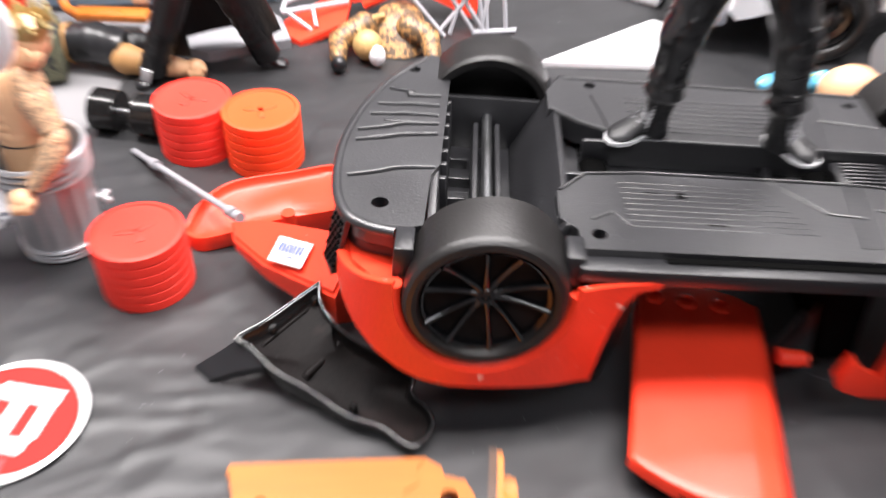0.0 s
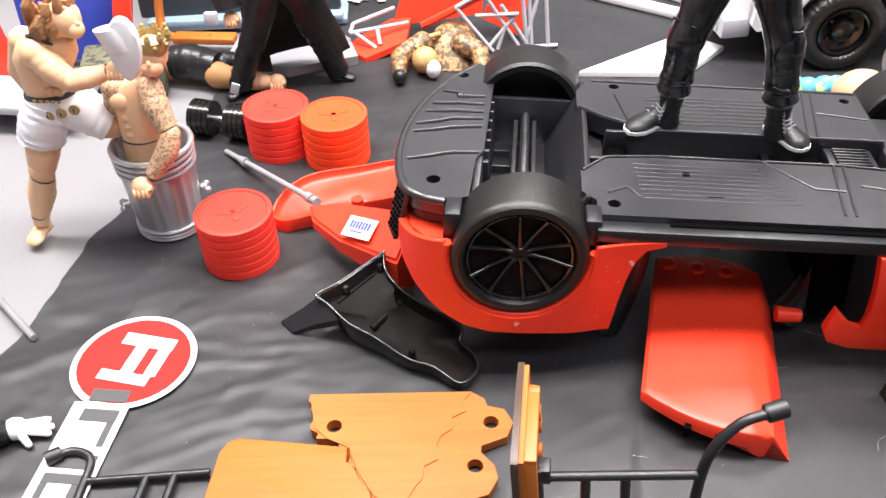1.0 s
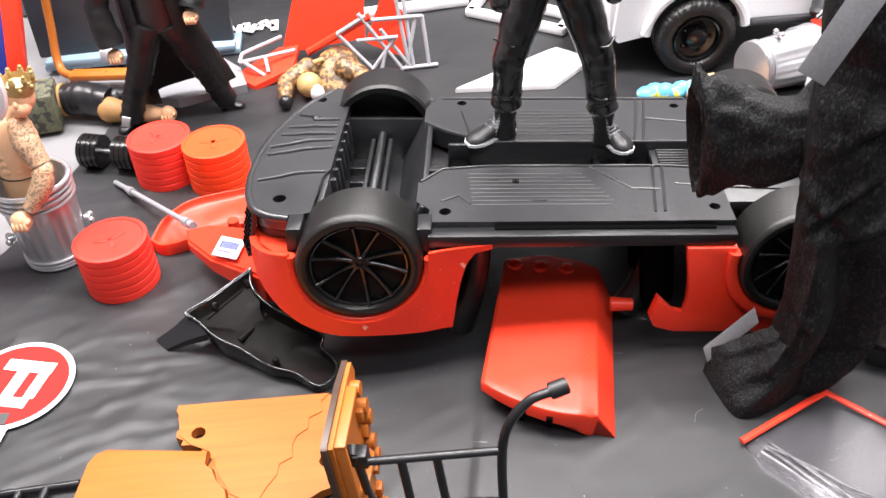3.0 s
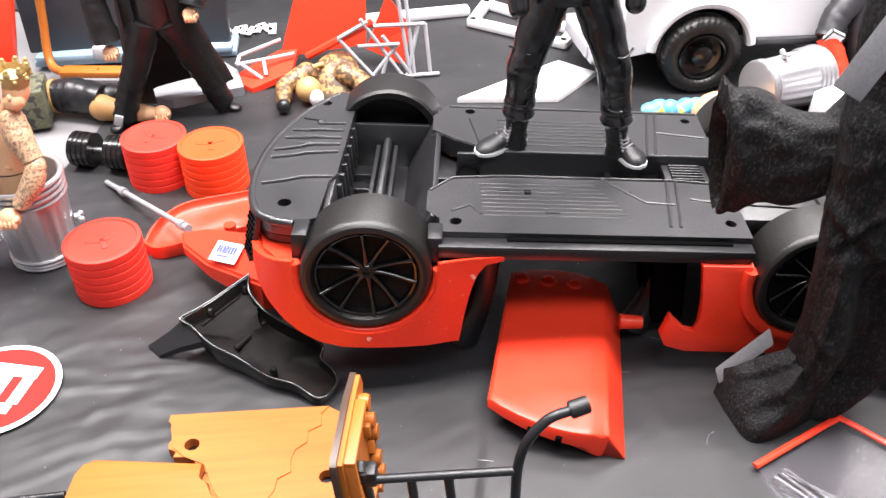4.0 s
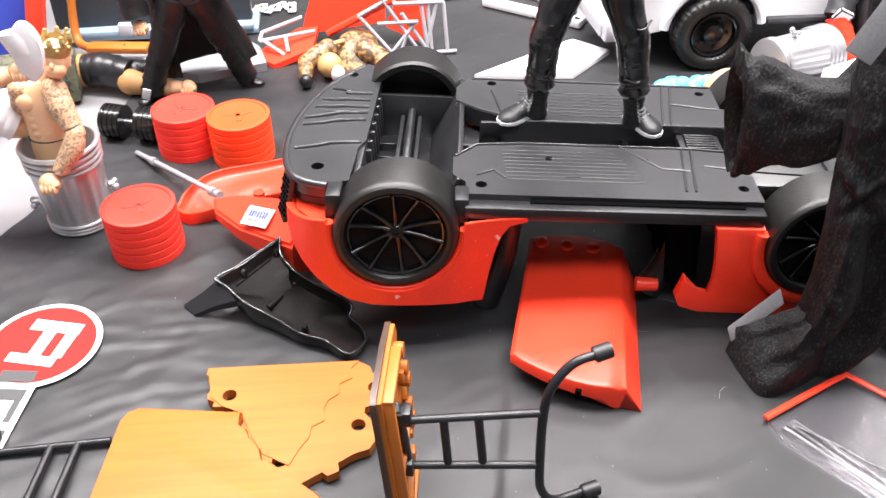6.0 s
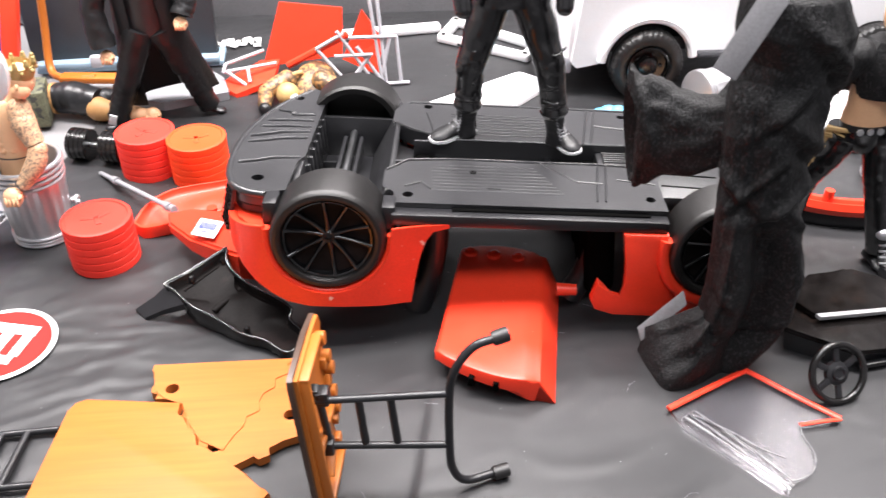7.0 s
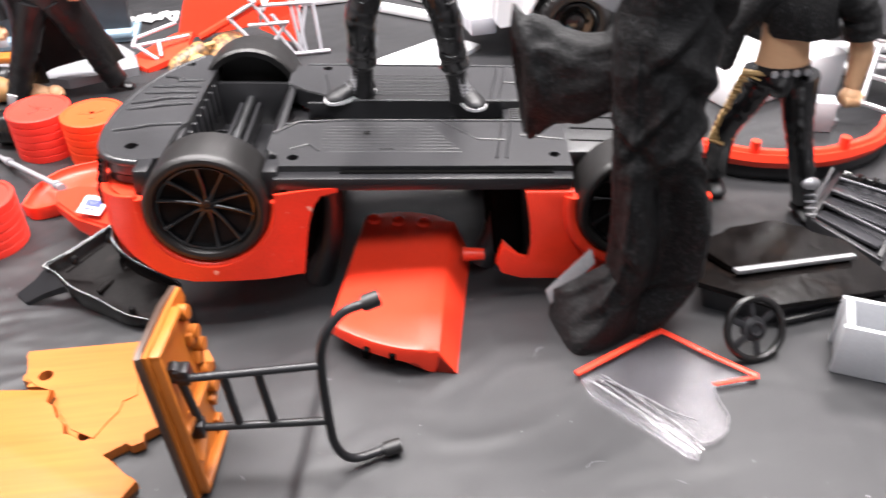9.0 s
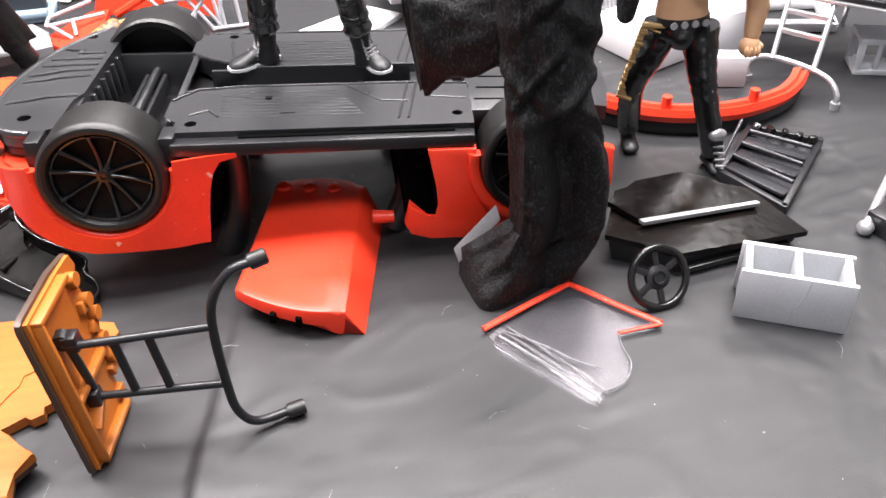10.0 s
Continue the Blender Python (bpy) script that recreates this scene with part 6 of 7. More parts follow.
    creased(bm, [(-0.1450, 0.2370, 0.1170), (-0.1370, 0.2350, 0.0970), (-0.1400, 0.2290, 0.0850)], [0.0072, 0.0070, 0.0075], 0, 0.1)
    fist(bm, (-0.1410, 0.2270, 0.0800), 0.0050, 3)
    ball(bm, (-0.166, 0.2380, 0.1380), (0.0080, 0.0090, 0.0110), 3)
    lone("long_coat_doll", bm, [SATIN, BLACK, WHITE, SKIN_PALE], "doll in a long open black leather coat and black trousers", "doll", smooth=60)

    # doll with one gold-streaked trouser leg
    bm = B()
    creased(bm, [(0.2655, 0.0250, 0.0120), (0.2630, 0.0255, 0.0230), (0.2560, 0.0270, 0.0480), (0.2520, 0.0285, 0.0640), (0.2480, 0.0300, 0.0860)], [0.0056, 0.0064, 0.0066, 0.0078, 0.0096], 0, 0.06)
    creased(bm, [(0.2295, 0.0590, 0.0120), (0.2270, 0.0560, 0.0260), (0.2220, 0.0430, 0.0520), (0.2250, 0.0380, 0.0660), (0.2295, 0.0330, 0.0860)], [0.0056, 0.0064, 0.0066, 0.0078, 0.0096], 0, 0.06)
    for k in range(24):
        f = k / 23
        p = Vector((0.2165, 0.0455, 0.0440)).lerp(Vector((0.2205, 0.0330, 0.0880)), f)
        rod(bm, p + Vector((-0.0025, -0.0008, 0.0006)), p + Vector((0.0040 + 0.002 * (k % 3), -0.0058, -0.0012 + 0.002 * (k % 2))), 0.0021, 0.0011, seg=8, mi=6)
    foot(bm, (0.2650, 0.0310, 0.0018), (0.2680, 0.0150, 0.0018), 0.0090, 0.0105, 1)
    foot(bm, (0.2305, 0.0640, 0.0018), (0.2280, 0.0480, 0.0018), 0.0090, 0.0105, 1)
    for k in range(5):
        rod(bm, (0.2615 + 0.0006 * k, 0.0205 - 0.0011 * k, 0.0230 - 0.0036 * k), (0.2675 + 0.0006 * k, 0.0205 - 0.0011 * k, 0.0222 - 0.0036 * k), 0.0008, seg=6, mi=4)
    ball(bm, (0.2635, 0.0195, 0.0265), (0.0052, 0.0030, 0.0036), 4)
    loft(bm, [((0.2390, 0.0315, 0.0755), 0.0050, 0.0060, 0), ((0.2390, 0.0315, 0.0790), 0.0095, 0.0085, 0), ((0.2390, 0.0315, 0.0845), 0.0140, 0.0093, 0), ((0.2392, 0.0315, 0.0900), 0.0132, 0.0090, 0)], 24, 0)
    loft(bm, [((0.2392, 0.0315, 0.0890), 0.0140, 0.0100, 0), ((0.2390, 0.0315, 0.0930), 0.0134, 0.0096, 0)], 24, 1)
    for k in range(4):
        lathe(bm, [(0.0011, -0.0004), (0.0018, -0.0004), (0.0018, 0.0005), (0.0011, 0.0005)], Matrix.Translation((0.2300 + 0.0055 * k, 0.0212, 0.0912)) @ pose(0, 0, 0, 90), 12, 4)
    loft(bm, [((0.2380, 0.0315, 0.0930), 0.0138, 0.0088, 0), ((0.2375, 0.0315, 0.1020), 0.0125, 0.0082, 0), ((0.2375, 0.0315, 0.1140), 0.0135, 0.0085, 0)], 24, 3)
    loft(bm, [((0.2440, 0.0310, 0.1085), 0.0185, 0.0125, -8), ((0.2410, 0.0310, 0.1170), 0.0190, 0.0125, -4), ((0.2390, 0.0310, 0.1280), 0.0200, 0.0115, 0), ((0.2390, 0.0310, 0.1380), 0.0120, 0.0085, 0)], 30, 5, fold=0.05)
    creased(bm, [(0.2560, 0.0300, 0.1300), (0.2690, 0.0280, 0.1190), (0.2730, 0.0260, 0.1060)], [0.0085, 0.0085, 0.0088], 5, 0.1)
    chain(bm, [(0.2730, 0.0265, 0.1060), (0.2750, 0.0250, 0.0950), (0.2735, 0.0230, 0.0820)], [0.0058, 0.0056, 0.0042], 3)
    fist(bm, (0.2725, 0.0215, 0.0760), 0.0056, 3)
    chain(bm, [(0.2220, 0.0300, 0.1300), (0.2100, 0.0330, 0.1120), (0.2080, 0.0300, 0.0960)], [0.0085, 0.0070, 0.0045], 5)
    ball(bm, (0.2385, 0.0305, 0.1500), (0.0082, 0.0092, 0.0110), 3)
    bmesh.ops.translate(bm, vec=(0.0045, -0.0015, 0), verts=bm.verts[:])
    lone("black_trousers_doll", bm, [LEATHER, BLACK, GOLD, SKIN, SILVER, FABRIC, BLOND], "doll in black trousers with gold streaks, studded belt and cropped top", "doll")

    # lying doll in black with camouflage
    bm = B()
    loft_pts = [(-0.2600, 0.2600, 0.0110), (-0.2450, 0.2590, 0.0125), (-0.2300, 0.2560, 0.0130), (-0.2150, 0.2500, 0.0120)]
    creased(bm, loft_pts[:2], [0.0100, 0.0105], 1, 0.06)
    creased(bm, [(-0.2480, 0.2590, 0.0125), (-0.2340, 0.2565, 0.0135), (-0.2150, 0.2500, 0.0120)], [0.0110, 0.0120, 0.0110], 0, 0.06)
    creased(bm, [(-0.2505, 0.2590, 0.0125), (-0.2475, 0.2587, 0.0128)], [0.0114, 0.0116], 3, 0.02)
    chain(bm, [(-0.2150, 0.2440, 0.0100), (-0.2060, 0.2420, 0.0085)], [0.0090, 0.0075], 3)
    chain(bm, [(-0.2050, 0.2420, 0.0080), (-0.1860, 0.2380, 0.0075), (-0.1790, 0.2365, 0.0075)], [0.0068, 0.0060, 0.0045], 2)
    fist(bm, (-0.1745, 0.2360, 0.0075), 0.0060, 2)
    chain(bm, [(-0.2130, 0.2560, 0.0110), (-0.2000, 0.2640, 0.0080), (-0.1960, 0.2660, 0.0080)], [0.0095, 0.0070, 0.0060], [0, 2])
    chain(bm, [(-0.2600, 0.2480, 0.0120), (-0.2700, 0.2400, 0.0080)], [0.0080, 0.0060], 1)
    ball(bm, (-0.2690, 0.2620, 0.0110), (0.0095, 0.0085, 0.0090), 2)
    lone("lying_doll", bm, [BLACK, CAMO, SKIN, TAN], "doll in black vest and camouflage lying on the sheet", "doll")

    # patterned gold doll under the chairs
    bm = B()
    loft(bm, [((-0.0580, 0.2700, 0.0020), 0.0180, 0.0160, 0), ((-0.0570, 0.2760, 0.0120), 0.0170, 0.0140, 0), ((-0.0560, 0.2820, 0.0190), 0.0130, 0.0120, 0), ((-0.0560, 0.2840, 0.0225), 0.0060, 0.0060, 0)], 24, 0)
    ball(bm, (-0.0765, 0.2530, 0.0120), (0.0090, 0.0090, 0.0090), 1)
    ball(bm, (-0.0710, 0.2460, 0.0085), (0.0052, 0.0050, 0.0065), 2)
    chain(bm, [(-0.0780, 0.2720, 0.0150), (-0.0935, 0.2620, 0.0105), (-0.0940, 0.2460, 0.0075)], [0.0078, 0.0064, 0.0050], 0)
    ball(bm, (-0.0935, 0.2400, 0.0068), (0.0048, 0.0048, 0.0050), 3)
    chain(bm, [(-0.0510, 0.2680, 0.0150), (-0.0395, 0.2600, 0.0130), (-0.0380, 0.2440, 0.0080)], [0.0085, 0.0066, 0.0050], 0)
    tube(bm, [(-0.0830, 0.2620, 0.0160), (-0.0760, 0.2700, 0.0190), (-0.0660, 0.2740, 0.0205)], 0.0018, seg=8, mi=1)
    lone("gold_patterned_doll", bm, [GOLD_BODY, BLOND, WHITE, BLACK], "doll with gold patterned body lying face down under chairs", "doll")

    # doll with a white glove, beside the emblem
    bm = B()
    chain(bm, [(-0.2900, -0.0560, 0.0090), (-0.2680, -0.0520, 0.0075), (-0.2520, -0.0475, 0.0070)], [0.0070, 0.0062, 0.0052], 0)
    ball(bm, (-0.2470, -0.0455, 0.0070), (0.0052, 0.0048, 0.0048), 1)
    for k, (dx, dy) in enumerate(((0.0095, 0.0045), (0.0115, 0.0015), (0.0110, -0.0015), (0.0045, -0.0065))):
        limb(bm, (-0.2450, -0.0450 + 0.0012 * (1 - k), 0.0072), (-0.2450 + dx, -0.0450 + dy, 0.0062 - 0.0008 * k), 0.0019, 0.0014, 1, 8)
    loft(bm, [((-0.3050, -0.0450, 0.0020), 0.0140, 0.0280, 0), ((-0.3050, -0.0450, 0.0100), 0.0150, 0.0300, 0), ((-0.3050, -0.0450, 0.0180), 0.0090, 0.0240, 0)], 20, 0)
    ball(bm, (-0.3060, -0.0040, 0.0110), (0.0085, 0.0110, 0.0095), 2)
    lone("white_glove_doll", bm, [FABRIC, WHITE, SKIN], "doll in black sleeves with a white gloved hand, lying down", "doll")

    # doll climbing out of the fallen dustbin
    bm = B()
    creased(bm, [(0.2960, 0.2240, 0.0100), (0.3000, 0.2280, 0.0180), (0.2960, 0.2380, 0.0330), (0.2910, 0.2450, 0.0440)], [0.0060, 0.0066, 0.0068, 0.0072], 1, 0.08)
    foot(bm, (0.3010, 0.2180, 0.0020), (0.2890, 0.2060, 0.0020), 0.0100, 0.0110, 2)
    creased(bm, [(0.2910, 0.2450, 0.0430), (0.2980, 0.2520, 0.0560), (0.3120, 0.2580, 0.0700)], [0.0082, 0.0090, 0.0110], 0, 0.08)
    creased(bm, [(0.3200, 0.2450, 0.0200), (0.3170, 0.2480, 0.0400), (0.3160, 0.2560, 0.0680)], [0.0070, 0.0080, 0.0100], 0, 0.08)
    foot(bm, (0.3200, 0.2500, 0.0020), (0.3240, 0.2360, 0.0020), 0.0120, 0.0110, 2)
    loft(bm, [((0.3140, 0.2580, 0.0660), 0.0150, 0.0100, 0), ((0.3140, 0.2580, 0.0850), 0.0150, 0.0100, 0), ((0.3140, 0.2580, 0.1020), 0.0100, 0.0080, 0)], 20, 0)
    box(bm, (0.2925, 0.2395, 0.0460), (0.0120, 0.0040, 0.0100), pose(0, 0, 0, 20, 25, 0), bev=0.001, mi=2)
    chain(bm, [(0.3230, 0.2520, 0.0960), (0.3260, 0.2300, 0.0800), (0.3130, 0.2200, 0.0560)], [0.0068, 0.0056, 0.0042], [0, 3])
    fist(bm, (0.3100, 0.2180, 0.0500), 0.0048, 3)
    ball(bm, (0.3140, 0.2570, 0.1140), (0.0080, 0.0090, 0.0110), 3)
    bmesh.ops.translate(bm, vec=(-0.012, -0.012, 0), verts=bm.verts[:])
    lone("red_boot_doll", bm, [DARK, RED, WHITE, HAIR], "doll with red boot and white pads beside a fallen dustbin", "doll")


build_dolls()


# ---- dustbins, dumbbell and held shoe ----
def dustbin(label, m, with_bottom=True):
    d = thing("dustbin", label, "dustbin", group="silver dustbins")
    H, r0, r1 = 0.0510, 0.0166, 0.0195
    bm = B()
    wob = lambda a, z: 1 + (0.022 * math.cos(18 * a) if 0.006 < z < 0.040 else 0)
    outer = [(r0 + (r1 - r0) * f, H * f) for f in (0.0, 0.10, 0.115, 0.2, 0.35, 0.5, 0.65, 0.73, 0.745, 0.85, 1.0)]
    lathe(bm, [(0, 0)] + outer + [(r1 - 0.0010, H), (r0 + (r1 - r0) * 0.5 - 0.0012, H * 0.5), (r0 - 0.0012, 0.0016), (0, 0.0016)], seg=108, wob=wob)
    part("body", bm, SILVER, d, smooth=60)
    for f, rr in ((0.015, 0.0011), (0.06, 0.0010), (0.105, 0.0010), (0.78, 0.0012), (0.85, 0.0012), (0.92, 0.0012), (0.99, 0.0014)):
        bm = B()
        r = r0 + (r1 - r0) * f
        tube(bm, [((r + 0.0004) * math.cos(k / 28 * math.tau), (r + 0.0004) * math.sin(k / 28 * math.tau), max(H * f, rr)) for k in range(29)], rr, seg=8, n=2)
        part("hoop", bm, SILVER, d)
    for s in (-1, 1):
        bm = B()
        x = s * (r0 + (r1 - r0) * 0.33 + 0.001)
        rod(bm, (x, 0, 0.018), (x + s * 0.003, 0, 0.018), 0.0022, seg=12)
        ball(bm, (x + s * 0.0032, -0.003, 0.0175), 0.0020, seg=10)
        ball(bm, (x + s * 0.0032, 0.003, 0.0175), 0.0020, seg=10)
        part("handle", bm, SILVER, d)
    d.matrix_basis = m
    return d


dustbin("upright ribbed silver toy dustbin with hoops", pose(-0.2145, 0.0970, 0.0016, 0, 0, 20))
dustbin("ribbed silver toy dustbin lying on its side", pose(0.2255, 0.2095, 0.0208, 0, 92, 19))


def build_small():
    db = thing("dumbbell", "black plastic toy dumbbell on the cloth", "dumbbell", (-0.195, 0.19, 0))
    a, b = Vector((-0.2190, 0.1885, 0.0122)), Vector((-0.1835, 0.1790, 0.0122))
    d = (b - a).normalized()
    bm = B()
    rod(bm, a, b, 0.0021, seg=12)
    part("grip", bm, STEEL, db)
    for p, s in ((a, 1), (b, -1)):
        for k in range(4):
            bm = B()
            c = p + d * (s * (0.0016 + 0.0034 * k))
            rod(bm, c - d * 0.0017, c + d * 0.0017, 0.0112 - 0.0001 * k, seg=28)
            bmesh.ops.bevel(bm, geom=[e for e in bm.edges if len(e.link_faces) == 2 and e.calc_face_angle(0) > 1], offset=0.0005, segments=2, affect="EDGES")
            part("disc", bm, GLOSS, db)
    bm = B()
    m = Matrix.Translation((-0.2067, 0.0785, 0.1130)) @ pose(0, 0, 0, 0, 4, 0)
    plate(bm, [(0.0068 * math.cos(a) * (1 + 0.12 * math.sin(a)), 0.0150 * math.sin(a)) for a in np.linspace(0, math.tau, 28)[:-1]], -0.0022, 0.0022, m @ pose(0, 0, 0, 90), bev=0.0012)
    shoe = thing("white_slipper", "white toy slipper held in a doll's hand", "slipper", (-0.2135, 0.079, 0.1045))
    part("sole", bm, WHITE, shoe)
    bm = B()
    loft(bm, [((0.0, 0, -0.0010), 0.0062, 0.0034, 0), ((-0.001, 0, 0.0050), 0.0066, 0.0042, 0), ((-0.002, 0, 0.0100), 0.0064, 0.0036, 0)], 20)
    bmesh.ops.transform(bm, matrix=m @ pose(-0.0022, 0.0005, 0.0005, 0, -12, 0), verts=bm.verts[:])
    part("strap", bm, WHITE, shoe)
    # thin steel rod on the pale sheet
    bm = B()
    rod(bm, (-0.2600, 0.0105, 0.0030), (-0.3000, 0.0520, 0.0026), 0.0017, seg=12)
    lone("thin_rod", bm, SILVER, "thin silver rod lying across the cloth edge", "rod")


build_small()


# ---- white toy truck and the far clutter ----
def build_truck():
    t = thing("toy_truck", "white plastic toy off-road truck with black tyres", "toy truck", (0.3, 0.3, 0))
    cx, cy, R = 0.205, 0.262, 0.0275

    def side(y0, y1):
        bm = B()
        arch_pts = [(cx + 0.034 * math.cos(radians(a)), 0.0300 + 0.034 * math.sin(radians(a))) for a in range(175, 4, -12)]
        poly = [(0.148, 0.0300), (0.152, 0.0260), (cx - 0.036, 0.0290)] + arch_pts + [(cx + 0.037, 0.0340), (0.440, 0.0400), (0.445, 0.0900), (0.180, 0.0930), (0.152, 0.0800)]
        m = Matrix(((1, 0, 0, 0), (0, 0, 1, 0), (0, 1, 0, 0), (0, 0, 0, 1)))
        plate(bm, poly, y0, y1, m)
        return bm

    part("body_side", side(0.2640, 0.2700), WHITE, t)
    part("body_side", side(0.3650, 0.3710), WHITE, t)
    bm = B()
    box(bm, (0.298, 0.3175, 0.0880), (0.290, 0.096, 0.008), bev=0.003)
    box(bm, (0.150, 0.3175, 0.0560), (0.008, 0.096, 0.052), bev=0.002)
    part("bonnet", bm, WHITE, t)
    bm = B()
    box(bm, (0.300, 0.3175, 0.0400), (0.280, 0.088, 0.012), bev=0.002)
    part("chassis", bm, DARK, t)
    bm = B()
    pts = [(cx + 0.0355 * math.cos(radians(a)), 0.2600, 0.0300 + 0.0355 * math.sin(radians(a))) for a in range(176, 2, -12)]
    tube(bm, pts, 0.0036, seg=8, n=2)
    part("wheel_flare", bm, WHITE, t)
    bm = B()
    box(bm, (0.345, 0.2630, 0.0350), (0.200, 0.006, 0.005), bev=0.001)
    part("side_step", bm, DARK, t)
    for wx, wy in ((cx, cy), (cx, 0.3620), (0.385, cy), (0.385, 0.3620)):
        m = Matrix.Translation((wx, wy, R + 0.0016)) @ pose(0, 0, 0, 90)
        bm = B()
        lathe(bm, [(0.0165, -0.010), (R - 0.003, -0.010), (R, -0.0075), (R, -0.0012), (R - 0.0010, -0.0010), (R - 0.0010, 0.0010), (R, 0.0012), (R, 0.0060), (R - 0.0012, 0.0088), (R - 0.0035, 0.0102), (R - 0.006, 0.0106), (0.0185, 0.0098), (0.0165, 0.0072), (0.0150, 0.0020), (0, 0.0020)], seg=160, wob=lambda a, z: 1 + (0.016 if math.cos(40 * a + (1.5 if z < 0 else 0)) > 0 and -0.008 < z < 0.0089 else 0))
        bmesh.ops.transform(bm, matrix=m, verts=bm.verts[:])
        w = part("wheel", bm, RUBBER, t, "chunky black rubber wheel")
        bm = B()
        lathe(bm, [(0.0163, 0.0086), (0.0150, 0.0090), (0.0140, 0.0050), (0.0090, 0.0034), (0.0070, 0.0080), (0.0045, 0.0092), (0, 0.0092)], seg=36, caps=False)
        for k in range(5):
            ball(bm, (0.0102 * math.cos(k * 1.2566), 0.0102 * math.sin(k * 1.2566), 0.0046), 0.0014, seg=8)
        bmesh.ops.transform(bm, matrix=m, verts=bm.verts[:])
        part("rim", bm, GLOSS, w)
    bm = B()
    box(bm, (0.137, 0.3000, 0.0260), (0.020, 0.062, 0.014), pose(0, 0, 0, 0, 0, 6), bev=0.002)
    box(bm, (0.1275, 0.3000, 0.0260), (0.004, 0.050, 0.010), pose(0, 0, 0, 0, 0, 6), bev=0.001)
    part("front_bumper", bm, GREYP, t, "pale grey front bumper")
    t.location.x -= 0.008
    t.location.y -= 0.013


build_truck()


def build_far():
    def simple(name, label, cat, mat, *boxes, group=""):
        t = thing(name, label, cat, boxes[0][1], group)
        for nm, c, s, r, mt in boxes:
            bm = B()
            box(bm, c, s, pose(0, 0, 0, *r), bev=min(0.002, min(s) * 0.25))
            part(nm, bm, mt or mat, t)
        return t

    # white boards on the cloth behind the car
    bm = B()
    plate(bm, [(0.0265, 0.2430), (0.0970, 0.2370), (0.1325, 0.2730), (0.1085, 0.2940), (0.1035, 0.2910)], 0.0014, 0.0055, bev=0.001)
    lone("white_board", bm, WHITE, "flat white plastic board lying on the cloth", "board")
    fr = thing("white_window_frame", "white plastic frame with a dark opening, lying flat", "frame", (0.09, 0.365, 0))
    c = [(0.0520, 0.3700), (0.0680, 0.4060), (0.1320, 0.3460), (0.1180, 0.3230)]
    for k in range(4):
        a, b = Vector((*c[k], 0.0050)), Vector((*c[(k + 1) % 4], 0.0050))
        bm = B()
        box(bm, (a + b) / 2, ((b - a).length + 0.007, 0.0085, 0.0068), Matrix.Rotation(math.atan2(b.y - a.y, b.x - a.x), 4, "Z"), bev=0.0014)
        part("frame_bar", bm, WHITE, fr)
    simple("white_bar", "long white plastic bar on the cloth", "bar", WHITE, ("bar", (0.000, 0.3880, 0.0050), (0.105, 0.012, 0.0070), (0, 0, 8), None))
    # pile of red chairs with grey frames
    ch = thing("red_chair", "red plastic folding chair tipped over with grey legs", "toy chair", (-0.1, 0.3, 0), "tipped toy chairs")
    bm = B()
    slab(bm, [(-0.1340, 0.2870, 0.0060), (-0.1180, 0.2720, 0.0045), (-0.0900, 0.2850, 0.0100), (-0.0860, 0.3100, 0.0160), (-0.1010, 0.3130, 0.0140), (-0.1230, 0.2990, 0.0080)], [0.0045] * 5 + [0.0050])
    part("seat", bm, RED, ch)
    for a, b in (((-0.1290, 0.2900, 0.0150), (-0.0880, 0.3000, 0.0170)), ((-0.1270, 0.2960, 0.0190), (-0.0980, 0.3120, 0.0230)), ((-0.1290, 0.2900, 0.0150), (-0.1270, 0.2960, 0.0190)), ((-0.1260, 0.2890, 0.0160), (-0.1110, 0.2820, 0.0070)), ((-0.1100, 0.2930, 0.0170), (-0.1080, 0.2830, 0.0090))):
        bm = B()
        rod(bm, a, b, 0.0014, seg=10)
        part("leg_bar", bm, GREYP, ch)
    ch = thing("red_chair", "red plastic folding chair standing on end with grey tube legs", "toy chair", (-0.04, 0.3, 0), "tipped toy chairs")
    bm = B()
    slab(bm, [(-0.1000, 0.3140, 0.0080), (-0.0350, 0.3040, 0.0200), (-0.0330, 0.3130, 0.0560), (-0.0830, 0.3240, 0.0580)], [(-0.1000, 0.3180, 0.0060), (-0.0350, 0.3080, 0.0180), (-0.0330, 0.3170, 0.0550), (-0.0830, 0.3280, 0.0570)])
    part("backrest", bm, RED, ch)
    bm = B()
    slab(bm, [(-0.0350, 0.3030, 0.0170), (-0.0070, 0.2990, 0.0040), (-0.0020, 0.3080, 0.0300), (-0.0180, 0.3110, 0.0550)], [(-0.0350, 0.3070, 0.0160), (-0.0070, 0.3030, 0.0030), (-0.0020, 0.3120, 0.0300), (-0.0180, 0.3150, 0.0540)])
    part("seat", bm, RED, ch)
    bm = B()
    rod(bm, (-0.0780, 0.2920, 0.0180), (-0.0300, 0.2880, 0.0440), 0.0030, seg=8)
    part("edge_bar", bm, RED, ch)
